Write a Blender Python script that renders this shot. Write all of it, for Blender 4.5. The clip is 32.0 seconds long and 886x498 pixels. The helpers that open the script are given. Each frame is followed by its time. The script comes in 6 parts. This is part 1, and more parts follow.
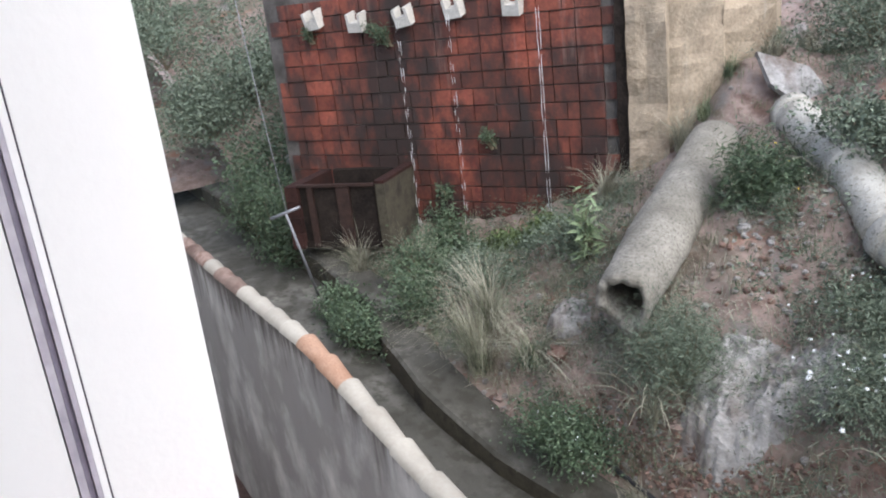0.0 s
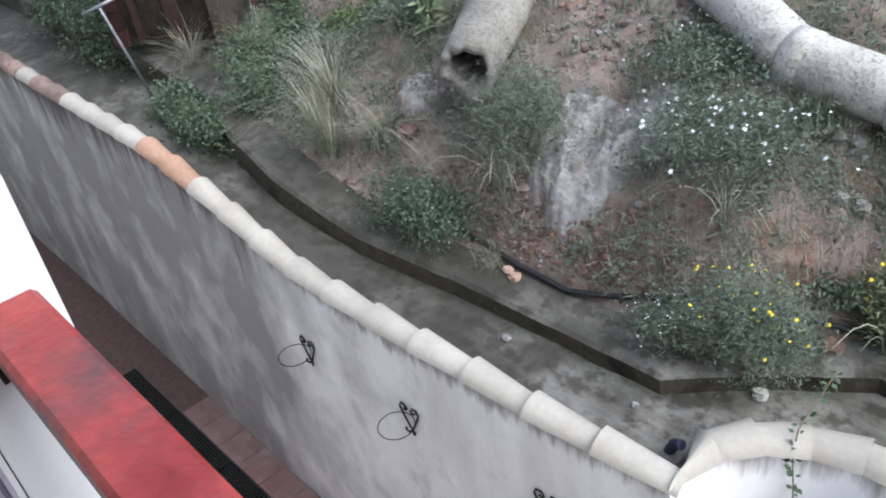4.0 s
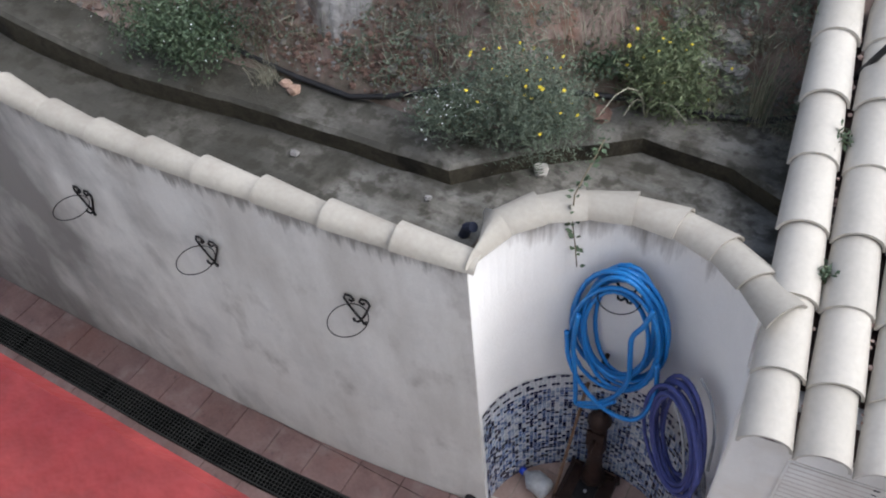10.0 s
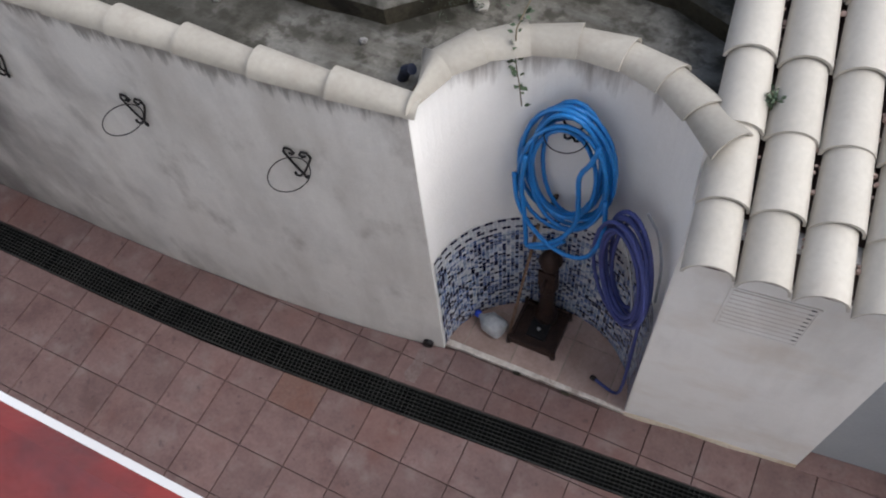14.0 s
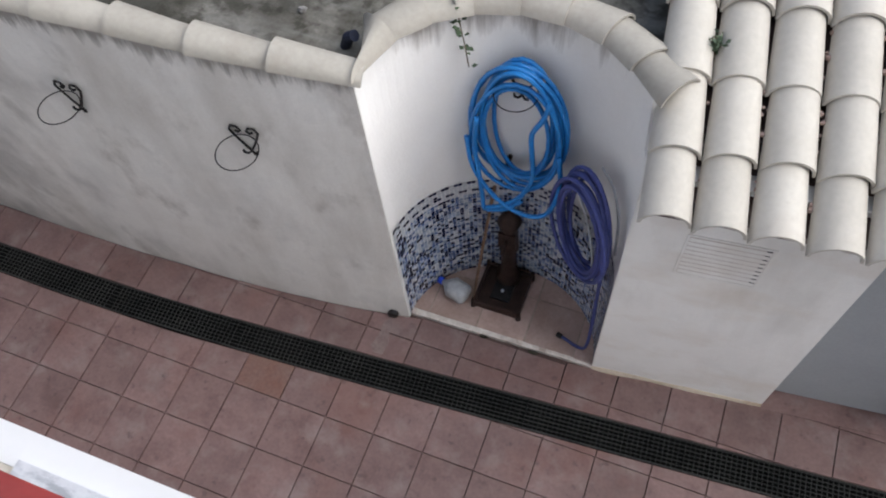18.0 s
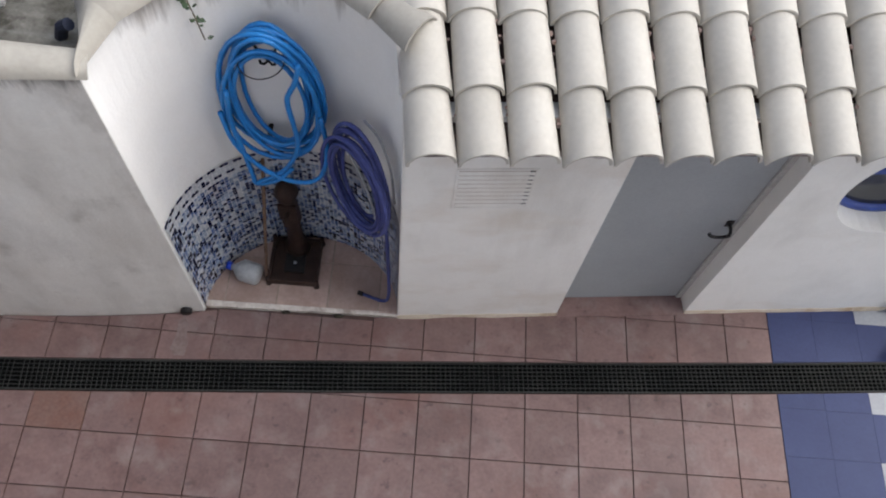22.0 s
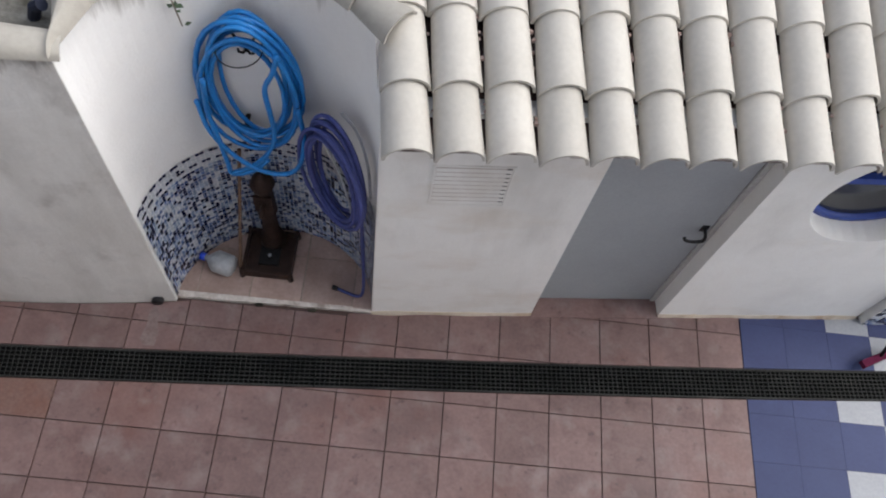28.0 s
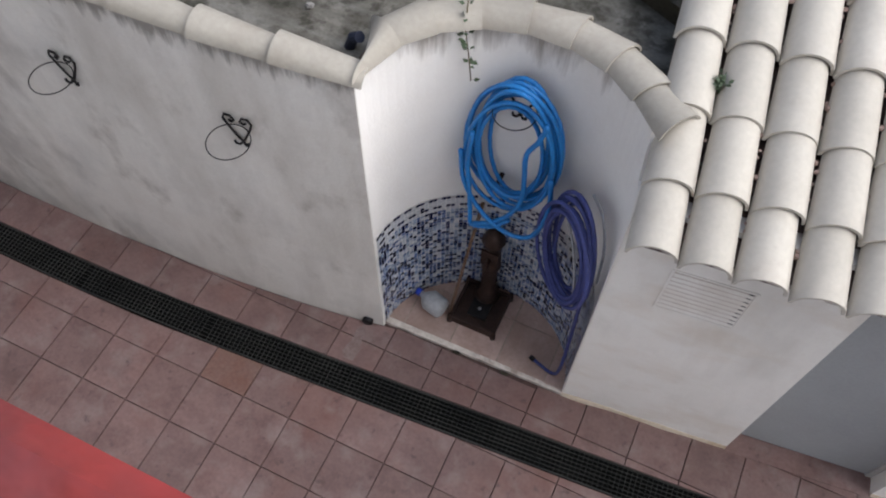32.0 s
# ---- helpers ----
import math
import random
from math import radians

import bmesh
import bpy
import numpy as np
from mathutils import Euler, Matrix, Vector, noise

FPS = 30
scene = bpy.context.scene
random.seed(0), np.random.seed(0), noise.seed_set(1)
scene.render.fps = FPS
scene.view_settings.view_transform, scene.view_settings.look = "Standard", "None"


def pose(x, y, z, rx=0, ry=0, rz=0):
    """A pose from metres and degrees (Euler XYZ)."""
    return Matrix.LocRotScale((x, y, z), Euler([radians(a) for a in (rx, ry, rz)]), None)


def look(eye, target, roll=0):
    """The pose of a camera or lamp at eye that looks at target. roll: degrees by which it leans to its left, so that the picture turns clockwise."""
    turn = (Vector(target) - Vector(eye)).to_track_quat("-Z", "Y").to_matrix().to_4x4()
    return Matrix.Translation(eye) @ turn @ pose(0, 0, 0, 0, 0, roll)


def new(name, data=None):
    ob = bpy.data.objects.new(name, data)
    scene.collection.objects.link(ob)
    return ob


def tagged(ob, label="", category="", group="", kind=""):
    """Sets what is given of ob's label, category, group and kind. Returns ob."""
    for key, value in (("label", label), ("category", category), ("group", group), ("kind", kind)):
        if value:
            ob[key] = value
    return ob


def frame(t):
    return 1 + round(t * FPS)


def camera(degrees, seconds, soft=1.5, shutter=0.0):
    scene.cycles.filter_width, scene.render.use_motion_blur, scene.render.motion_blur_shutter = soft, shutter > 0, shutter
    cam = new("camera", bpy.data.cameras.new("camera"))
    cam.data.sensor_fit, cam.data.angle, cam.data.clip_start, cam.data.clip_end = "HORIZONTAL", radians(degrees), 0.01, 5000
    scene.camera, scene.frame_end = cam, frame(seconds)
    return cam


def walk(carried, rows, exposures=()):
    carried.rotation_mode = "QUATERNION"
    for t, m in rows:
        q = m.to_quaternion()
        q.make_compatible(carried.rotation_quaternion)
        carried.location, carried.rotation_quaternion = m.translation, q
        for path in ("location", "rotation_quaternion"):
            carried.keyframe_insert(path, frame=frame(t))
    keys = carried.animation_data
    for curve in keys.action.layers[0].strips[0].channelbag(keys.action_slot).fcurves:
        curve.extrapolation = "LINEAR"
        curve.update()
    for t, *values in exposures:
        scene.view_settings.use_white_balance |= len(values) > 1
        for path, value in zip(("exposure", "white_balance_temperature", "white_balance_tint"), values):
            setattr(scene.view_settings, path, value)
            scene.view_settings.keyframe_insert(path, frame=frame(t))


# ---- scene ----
# camera and its walk: seconds, place, turn in degrees
cam = camera(58.32, 32.0, 2.0)
PATH = [
    (0.0, -0.958, -1.194, 5.242, 72.43, 6.23, 57.48),
    (0.5, -0.956, -1.197, 5.225, 69.65, 6.63, 57.06),
    (1.0, -0.955, -1.204, 5.217, 67.29, 5.39, 55.91),
    (1.5, -0.951, -1.183, 5.216, 65.14, 5.36, 54.50),
    (2.0, -0.949, -1.173, 5.206, 63.24, 5.61, 52.95),
    (2.5, -0.950, -1.176, 5.181, 61.47, 5.41, 51.16),
    (3.0, -0.945, -1.173, 5.170, 59.01, 5.63, 49.26),
    (3.5, -0.939, -1.162, 5.154, 57.52, 6.43, 47.42),
    (5.5, -0.905, -1.163, 5.096, 53.77, 6.43, 42.92),
    (6.0, -0.900, -1.159, 5.089, 53.02, 6.48, 41.81),
    (6.5, -0.885, -1.151, 5.081, 52.22, 6.11, 40.45),
    (7.0, -0.907, -1.158, 5.083, 51.04, 5.32, 38.30),
    (7.5, -0.880, -1.150, 5.062, 50.35, 4.98, 36.62),
    (8.0, -0.901, -1.146, 5.070, 48.39, 3.79, 33.98),
    (8.5, -0.873, -1.143, 5.039, 47.18, 4.65, 32.48),
    (9.0, -0.827, -1.128, 5.010, 46.08, 4.72, 31.83),
    (9.5, -0.851, -1.139, 5.012, 44.28, 4.78, 30.34),
    (10.0, -0.840, -1.119, 5.004, 42.60, 4.45, 30.16),
    (10.5, -0.838, -1.107, 4.986, 40.71, 3.38, 28.62),
    (11.0, -0.826, -1.086, 4.972, 38.82, 2.64, 28.28),
    (11.5, -0.817, -1.070, 4.955, 37.34, 2.46, 27.87),
    (12.0, -0.816, -1.068, 4.947, 35.69, 2.48, 27.39),
    (12.5, -0.813, -1.062, 4.932, 34.32, 3.24, 26.35),
    (13.0, -0.811, -1.058, 4.922, 33.30, 3.38, 25.54),
    (13.5, -0.810, -1.058, 4.916, 32.44, 3.91, 25.92),
    (14.0, -0.811, -1.056, 4.911, 31.61, 3.90, 25.86),
    (14.5, -0.807, -1.052, 4.907, 31.07, 3.44, 25.54),
    (16.5, -0.799, -1.046, 4.897, 30.21, 4.02, 24.02),
    (17.0, -0.797, -1.041, 4.891, 29.62, 4.02, 23.17),
    (17.5, -0.799, -1.045, 4.884, 29.26, 3.67, 22.74),
    (18.0, -0.798, -1.044, 4.876, 29.08, 3.64, 20.91),
    (18.5, -0.801, -1.043, 4.867, 28.19, 3.38, 18.86),
    (19.0, -0.806, -1.042, 4.857, 25.82, 2.70, 17.74),
    (19.5, -0.810, -1.045, 4.850, 25.40, 1.26, 15.08),
    (20.0, -0.798, -1.042, 4.856, 27.97, 0.04, 10.27),
    (20.5, -0.782, -1.039, 4.856, 28.12, -1.05, 7.68),
    (21.0, -0.772, -1.039, 4.852, 27.61, -1.57, 6.50),
    (21.5, -0.757, -1.036, 4.847, 27.21, -2.30, 4.80),
    (22.0, -0.743, -1.034, 4.847, 26.50, -3.65, 3.37),
    (22.5, -0.720, -1.031, 4.844, 26.41, -4.96, 1.42),
    (23.0, -0.707, -1.034, 4.843, 26.55, -5.89, 0.22),
    (23.5, -0.705, -1.038, 4.842, 26.36, -6.46, -0.39),
    (24.0, -0.693, -1.033, 4.844, 26.01, -7.24, -1.42),
    (24.5, -0.685, -1.034, 4.845, 26.06, -8.05, -2.16),
    (26.5, -0.669, -1.032, 4.834, 26.27, -8.79, 0.55),
    (27.0, -0.682, -1.031, 4.834, 26.31, -8.08, 1.03),
    (27.5, -0.690, -1.032, 4.831, 26.23, -6.97, 2.13),
    (28.0, -0.712, -1.037, 4.828, 26.38, -5.64, 4.26),
    (28.5, -0.747, -1.037, 4.835, 26.43, -5.20, 8.11),
    (29.0, -0.765, -1.050, 4.832, 26.61, -4.86, 10.86),
    (29.5, -0.787, -1.054, 4.826, 26.58, -4.30, 13.11),
    (30.0, -0.796, -1.057, 4.827, 26.72, -3.35, 15.04),
    (30.5, -0.808, -1.065, 4.827, 27.04, -2.89, 17.82),
    (31.0, -0.821, -1.061, 4.836, 27.69, -2.45, 20.16),
    (31.5, -0.831, -1.062, 4.839, 28.65, -1.56, 22.44),
    (32.0, -0.834, -1.055, 4.842, 30.25, -0.64, 24.99),
]
walk(cam, [(t, pose(x, y, z, rx, ry, rz)) for t, x, y, z, rx, ry, rz in PATH],
     [(0.0, 1.48, 6350, 11), (1.2, 1.43, 6300, 11), (3.0, 1.48, 6150, 10), (5.5, 1.56, 5950, 9), (8.0, 1.47, 6050, 10), (10.0, 1.10, 6250, 11), (13.0, 0.86, 6450, 11), (17.0, 1.00, 6400, 10), (21.0, 1.03, 6450, 10), (28.0, 0.97, 6450, 10), (32.0, 0.97, 6500, 11)])

# ---- light: an overcast sky ----
world = bpy.data.worlds.new("sky")
scene.world = world
world.use_nodes = True
wn = world.node_tree
sky = wn.nodes.new("ShaderNodeTexSky")
sky.sky_type, sky.sun_disc = "NISHITA", False
sky.sun_elevation, sky.sun_rotation = radians(47), radians(81)
sky.dust_density, sky.air_density, sky.ozone_density = 1.5, 1.0, 1.0
veil = wn.nodes.new("ShaderNodeHueSaturation")     # cloud takes most of the blue out
veil.inputs["Saturation"].default_value = 0.7
wn.links.new(sky.outputs["Color"], veil.inputs["Color"])
wn.links.new(veil.outputs["Color"], wn.nodes["Background"].inputs["Color"])
wn.nodes["Background"].inputs["Strength"].default_value = 0.15
sun = new("sun", bpy.data.lights.new("sun", "SUN"))
sun.data.energy, sun.data.angle, sun.data.color = 1.5, radians(70), (1.0, 0.98, 0.945)
sun.matrix_world = look((13, 2.0, 14), (0, 0, 0))


# ---- materials ----
def material(name, colours, scale=8.0, rough=0.75, bump=0.25, detail=60.0, metal=0.0, spec=0.4, island=0.0, random_tint=0.0, coat=0.0, grain=0.35):
    """Noise between two or three colours, a finer grain over it, and relief."""
    m = bpy.data.materials.new(name)
    m.use_nodes = True
    t, b = m.node_tree, m.node_tree.nodes["Principled BSDF"]
    geo = t.nodes.new("ShaderNodeNewGeometry")
    n1, n2 = t.nodes.new("ShaderNodeTexNoise"), t.nodes.new("ShaderNodeTexNoise")
    n1.inputs["Scale"].default_value, n1.inputs["Detail"].default_value = scale, 5.0
    n1.inputs["Roughness"].default_value = 0.62
    n2.inputs["Scale"].default_value, n2.inputs["Detail"].default_value = detail, 3.0
    for n in (n1, n2):
        t.links.new(geo.outputs["Position"], n.inputs["Vector"])
    ramp = t.nodes.new("ShaderNodeValToRGB")
    ramp.color_ramp.elements[0].position, ramp.color_ramp.elements[1].position = 0.32, 0.68
    ramp.color_ramp.elements[0].color, ramp.color_ramp.elements[1].color = (*colours[0], 1), (*colours[-1], 1)
    if len(colours) == 3:
        ramp.color_ramp.elements.new(0.5).color = (*colours[1], 1)
    t.links.new(n1.outputs["Fac"], ramp.inputs["Fac"])
    mixer = t.nodes.new("ShaderNodeMix")
    mixer.data_type, mixer.blend_type = "RGBA", "OVERLAY"
    mixer.inputs["Factor"].default_value = grain
    t.links.new(ramp.outputs["Color"], mixer.inputs["A"])
    t.links.new(n2.outputs["Fac"], mixer.inputs["B"])
    out = mixer.outputs["Result"]
    if random_tint:
        tint = t.nodes.new("ShaderNodeHueSaturation")
        info = t.nodes.new("ShaderNodeObjectInfo")
        rng = t.nodes.new("ShaderNodeMapRange")
        rng.inputs["To Min"].default_value, rng.inputs["To Max"].default_value = 1 - random_tint, 1 + random_tint
        t.links.new(info.outputs["Random"], rng.inputs["Value"])
        t.links.new(rng.outputs["Result"], tint.inputs["Value"])
        t.links.new(out, tint.inputs["Color"])
        out = tint.outputs["Color"]
    if island:
        tint = t.nodes.new("ShaderNodeHueSaturation")
        rng = t.nodes.new("ShaderNodeMapRange")
        rng.inputs["To Min"].default_value, rng.inputs["To Max"].default_value = 1 - island, 1 + island
        t.links.new(geo.outputs["Random Per Island"], rng.inputs["Value"])
        t.links.new(rng.outputs["Result"], tint.inputs["Value"])
        t.links.new(out, tint.inputs["Color"])
        out = tint.outputs["Color"]
    t.links.new(out, b.inputs["Base Color"])
    b.inputs["Roughness"].default_value, b.inputs["Metallic"].default_value = rough, metal
    b.inputs["Specular IOR Level"].default_value = spec
    b.inputs["Coat Weight"].default_value = coat
    if bump:
        bp = t.nodes.new("ShaderNodeBump")
        bp.inputs["Strength"].default_value, bp.inputs["Distance"].default_value = bump, 0.01
        t.links.new(n2.outputs["Fac"], bp.inputs["Height"])
        t.links.new(bp.outputs["Normal"], b.inputs["Normal"])
    return m


def stained(m, colour, stretch, scale, low, high, strength=0.8):
    """Streaks or blotches of dirt laid over a material's colour; stretch squeezes the noise along x, y, z."""
    t, b = m.node_tree, m.node_tree.nodes["Principled BSDF"]
    geo = t.nodes.new("ShaderNodeNewGeometry")
    mp = t.nodes.new("ShaderNodeMapping")
    mp.inputs["Scale"].default_value = stretch
    n = t.nodes.new("ShaderNodeTexNoise")
    n.inputs["Scale"].default_value, n.inputs["Detail"].default_value, n.inputs["Roughness"].default_value = scale, 6.0, 0.6
    rng = t.nodes.new("ShaderNodeMapRange")
    rng.inputs["From Min"].default_value, rng.inputs["From Max"].default_value = low, high
    rng.inputs["To Max"].default_value = strength
    t.links.new(geo.outputs["Position"], mp.inputs["Vector"])
    t.links.new(mp.outputs["Vector"], n.inputs["Vector"])
    t.links.new(n.outputs["Fac"], rng.inputs["Value"])
    mixer = t.nodes.new("ShaderNodeMix")
    mixer.data_type = "RGBA"
    mixer.inputs["B"].default_value = (*colour, 1)
    old = b.inputs["Base Color"].links[0].from_socket
    t.links.new(rng.outputs["Result"], mixer.inputs["Factor"])
    t.links.new(old, mixer.inputs["A"])
    t.links.new(mixer.outputs["Result"], b.inputs["Base Color"])
    return m


WHITE = material("white_wall_paint", [(0.76, 0.74, 0.70), (0.83, 0.81, 0.77), (0.795, 0.775, 0.735)], 1.6, 0.85, 0.15, 60, grain=0.12)
stained(WHITE, (0.40, 0.37, 0.33), (1, 1, 0.35), 1.7, 0.52, 0.75, 0.4)
stained(WHITE, (0.55, 0.44, 0.32), (1, 1, 2.0), 1.3, 0.52, 0.72, 0.35)
MORTAR = material("dirty_mortar", [(0.24, 0.19, 0.155), (0.36, 0.30, 0.25)], 9, 0.9, 0.4, 50)
WALLPAINT = material("weathered_wall_paint", [(0.60, 0.585, 0.555), (0.73, 0.71, 0.67), (0.665, 0.64, 0.595)], 1.3, 0.85, 0.2, 60, grain=0.15)
stained(WALLPAINT, (0.36, 0.33, 0.29), (1, 1, 0.3), 1.4, 0.46, 0.72, 0.7)
stained(WALLPAINT, (0.22, 0.19, 0.16), (1, 1, 0.7), 2.6, 0.57, 0.72, 0.5)
def dripping(m, colour, top, depth, strength):
    """Dirt that has run down from the coping: streaks, longest where the noise is high."""
    t, b = m.node_tree, m.node_tree.nodes["Principled BSDF"]
    geo, sep = t.nodes.new("ShaderNodeNewGeometry"), t.nodes.new("ShaderNodeSeparateXYZ")
    mp, n, n2 = t.nodes.new("ShaderNodeMapping"), t.nodes.new("ShaderNodeTexNoise"), t.nodes.new("ShaderNodeTexNoise")
    mp.inputs["Scale"].default_value = (1, 1, 0.12)
    n.inputs["Scale"].default_value, n.inputs["Detail"].default_value, n.inputs["Roughness"].default_value = 11.0, 6.0, 0.65
    n2.inputs["Scale"].default_value, n2.inputs["Detail"].default_value = 1.1, 2.0
    t.links.new(geo.outputs["Position"], mp.inputs["Vector"])
    t.links.new(mp.outputs["Vector"], n.inputs["Vector"])
    t.links.new(geo.outputs["Position"], n2.inputs["Vector"])
    t.links.new(geo.outputs["Position"], sep.inputs["Vector"])
    ramp = t.nodes.new("ShaderNodeMapRange")
    ramp.inputs["From Min"].default_value, ramp.inputs["From Max"].default_value = top - depth, top
    ramp.inputs["To Min"].default_value, ramp.inputs["To Max"].default_value = -0.42, 0.26
    t.links.new(sep.outputs["Z"], ramp.inputs["Value"])
    add, add2, rng = t.nodes.new("ShaderNodeMath"), t.nodes.new("ShaderNodeMath"), t.nodes.new("ShaderNodeMapRange")
    t.links.new(n.outputs["Fac"], add.inputs[0])
    t.links.new(ramp.outputs["Result"], add.inputs[1])
    t.links.new(add.outputs["Value"], add2.inputs[0])
    sc = t.nodes.new("ShaderNodeMath")
    sc.operation = "MULTIPLY_ADD"
    sc.inputs[1].default_value, sc.inputs[2].default_value = 0.9, -0.45
    t.links.new(n2.outputs["Fac"], sc.inputs[0])
    t.links.new(sc.outputs["Value"], add2.inputs[1])
    rng.inputs["From Min"].default_value, rng.inputs["From Max"].default_value, rng.inputs["To Max"].default_value = 0.52, 0.78, strength
    t.links.new(add2.outputs["Value"], rng.inputs["Value"])
    mixer = t.nodes.new("ShaderNodeMix")
    mixer.data_type = "RGBA"
    mixer.inputs["B"].default_value = (*colour, 1)
    old = b.inputs["Base Color"].links[0].from_socket
    t.links.new(rng.outputs["Result"], mixer.inputs["Factor"])
    t.links.new(old, mixer.inputs["A"])
    t.links.new(mixer.outputs["Result"], b.inputs["Base Color"])
    return m


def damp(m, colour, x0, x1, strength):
    """Damp stains plus painted shade, patchy, thicker from x0 to x1 along the wall."""
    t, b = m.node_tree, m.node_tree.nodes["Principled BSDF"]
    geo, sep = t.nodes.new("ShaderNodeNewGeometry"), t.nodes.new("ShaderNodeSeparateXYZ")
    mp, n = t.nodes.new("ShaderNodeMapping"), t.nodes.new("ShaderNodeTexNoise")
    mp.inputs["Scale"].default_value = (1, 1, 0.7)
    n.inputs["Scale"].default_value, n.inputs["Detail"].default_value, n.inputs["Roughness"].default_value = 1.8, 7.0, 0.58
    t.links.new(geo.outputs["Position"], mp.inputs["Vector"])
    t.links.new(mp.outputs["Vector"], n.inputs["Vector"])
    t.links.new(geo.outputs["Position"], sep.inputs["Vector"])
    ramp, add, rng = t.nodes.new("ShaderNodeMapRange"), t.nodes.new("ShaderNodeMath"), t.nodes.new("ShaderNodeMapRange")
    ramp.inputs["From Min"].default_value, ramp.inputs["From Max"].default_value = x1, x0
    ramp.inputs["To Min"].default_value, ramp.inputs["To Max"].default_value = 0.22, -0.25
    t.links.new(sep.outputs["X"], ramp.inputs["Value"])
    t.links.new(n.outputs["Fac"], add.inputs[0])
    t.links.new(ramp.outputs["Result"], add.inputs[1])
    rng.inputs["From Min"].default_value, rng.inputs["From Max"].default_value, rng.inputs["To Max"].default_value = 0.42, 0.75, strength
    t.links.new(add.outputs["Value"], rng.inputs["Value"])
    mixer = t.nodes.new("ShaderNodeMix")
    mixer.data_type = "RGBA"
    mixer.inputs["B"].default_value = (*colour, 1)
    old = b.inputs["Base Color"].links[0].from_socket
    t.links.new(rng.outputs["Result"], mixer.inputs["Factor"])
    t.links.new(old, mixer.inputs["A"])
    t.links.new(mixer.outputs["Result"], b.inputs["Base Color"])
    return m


def coping_drips(m, colour, depth, strength, x_from, x_to, scale=11.0, low=0.52):
    """Dirt washed down from under the coping, whose height falls along the wall; it fades in from x_from to x_to."""
    t, b = m.node_tree, m.node_tree.nodes["Principled BSDF"]
    geo, sep = t.nodes.new("ShaderNodeNewGeometry"), t.nodes.new("ShaderNodeSeparateXYZ")
    t.links.new(geo.outputs["Position"], sep.inputs["Vector"])

    def ramp(source, a, b_, lo, hi):
        r = t.nodes.new("ShaderNodeMapRange")
        for key, val in (("From Min", a), ("From Max", b_), ("To Min", lo), ("To Max", hi)):
            r.inputs[key].default_value = val
        t.links.new(source, r.inputs["Value"])
        return r.outputs["Result"]

    def calc(op, p, q):
        n = t.nodes.new("ShaderNodeMath")
        n.operation = op
        for sock, val in zip(n.inputs, (p, q)):
            if isinstance(val, float):
                sock.default_value = val
            else:
                t.links.new(val, sock)
        return n.outputs["Value"]

    top = calc("ADD", ramp(sep.outputs["X"], -6.3, -4.55, 2.81, 2.475), ramp(sep.outputs["X"], -4.55, -2.06, 0.0, -0.11))
    down = calc("SUBTRACT", top, sep.outputs["Z"])
    mp, n = t.nodes.new("ShaderNodeMapping"), t.nodes.new("ShaderNodeTexNoise")
    mp.inputs["Scale"].default_value = (1, 1, 0.14)
    n.inputs["Scale"].default_value, n.inputs["Detail"].default_value, n.inputs["Roughness"].default_value = scale, 6.0, 0.65
    t.links.new(geo.outputs["Position"], mp.inputs["Vector"])
    t.links.new(mp.outputs["Vector"], n.inputs["Vector"])
    level = calc("ADD", n.outputs["Fac"], ramp(down, 0.0, depth, 0.24, -0.34))
    amount = calc("MULTIPLY", ramp(level, low, low + 0.2, 0.0, strength), ramp(sep.outputs["X"], x_to, x_from, 1.0, 0.0))
    mixer = t.nodes.new("ShaderNodeMix")
    mixer.data_type = "RGBA"
    mixer.inputs["B"].default_value = (*colour, 1)
    old = b.inputs["Base Color"].links[0].from_socket
    t.links.new(amount, mixer.inputs["Factor"])
    t.links.new(old, mixer.inputs["A"])
    t.links.new(mixer.outputs["Result"], b.inputs["Base Color"])


# The passage's darker west end: damp and failing light together in the paint.
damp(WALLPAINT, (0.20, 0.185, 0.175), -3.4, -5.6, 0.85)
coping_drips(WALLPAINT, (0.16, 0.14, 0.12), 0.22, 0.7, -1.0, -1.8, 16.0)
coping_drips(WALLPAINT, (0.07, 0.06, 0.05), 1.0, 0.8, -4.3, -5.8, 8.0, 0.60)
NICHEPAINT = material("niche_wall_paint", [(0.77, 0.755, 0.725), (0.84, 0.825, 0.79)], 1.6, 0.85, 0.15, 60, grain=0.12)
dripping(NICHEPAINT, (0.20, 0.17, 0.14), 2.5, 0.55, 0.75)
CREAM = material("cream_tile_paint", [(0.465, 0.434, 0.380), (0.535, 0.503, 0.445)], 3, 0.65, 0.05, 40, random_tint=0.07, grain=0.1, spec=0.25)
stained(CREAM, (0.36, 0.30, 0.25), (1, 1, 1), 2.2, 0.58, 0.85, 0.5)
stained(CREAM, (0.30, 0.26, 0.22), (1, 1, 1), 17, 0.62, 0.74, 0.15)
COPEPAINT = material("weathered_coping_paint", [(0.33, 0.307, 0.266), (0.42, 0.392, 0.34)], 3, 0.7, 0.08, 40, random_tint=0.09, grain=0.12, spec=0.25)
stained(COPEPAINT, (0.27, 0.23, 0.19), (1, 1, 1), 4.0, 0.54, 0.78, 0.5)
OLDCLAY = material("weathered_clay_tile", [(0.13, 0.075, 0.06), (0.25, 0.18, 0.15), (0.18, 0.12, 0.10)], 6, 0.85, 0.3, 60, random_tint=0.25)
CLAY = material("bare_clay_tile", [(0.30, 0.165, 0.105), (0.42, 0.265, 0.185)], 5, 0.8, 0.25, 60)
PALECLAY = material("half_painted_clay_tile", [(0.46, 0.32, 0.23), (0.56, 0.50, 0.43)], 6, 0.7, 0.15, 60)
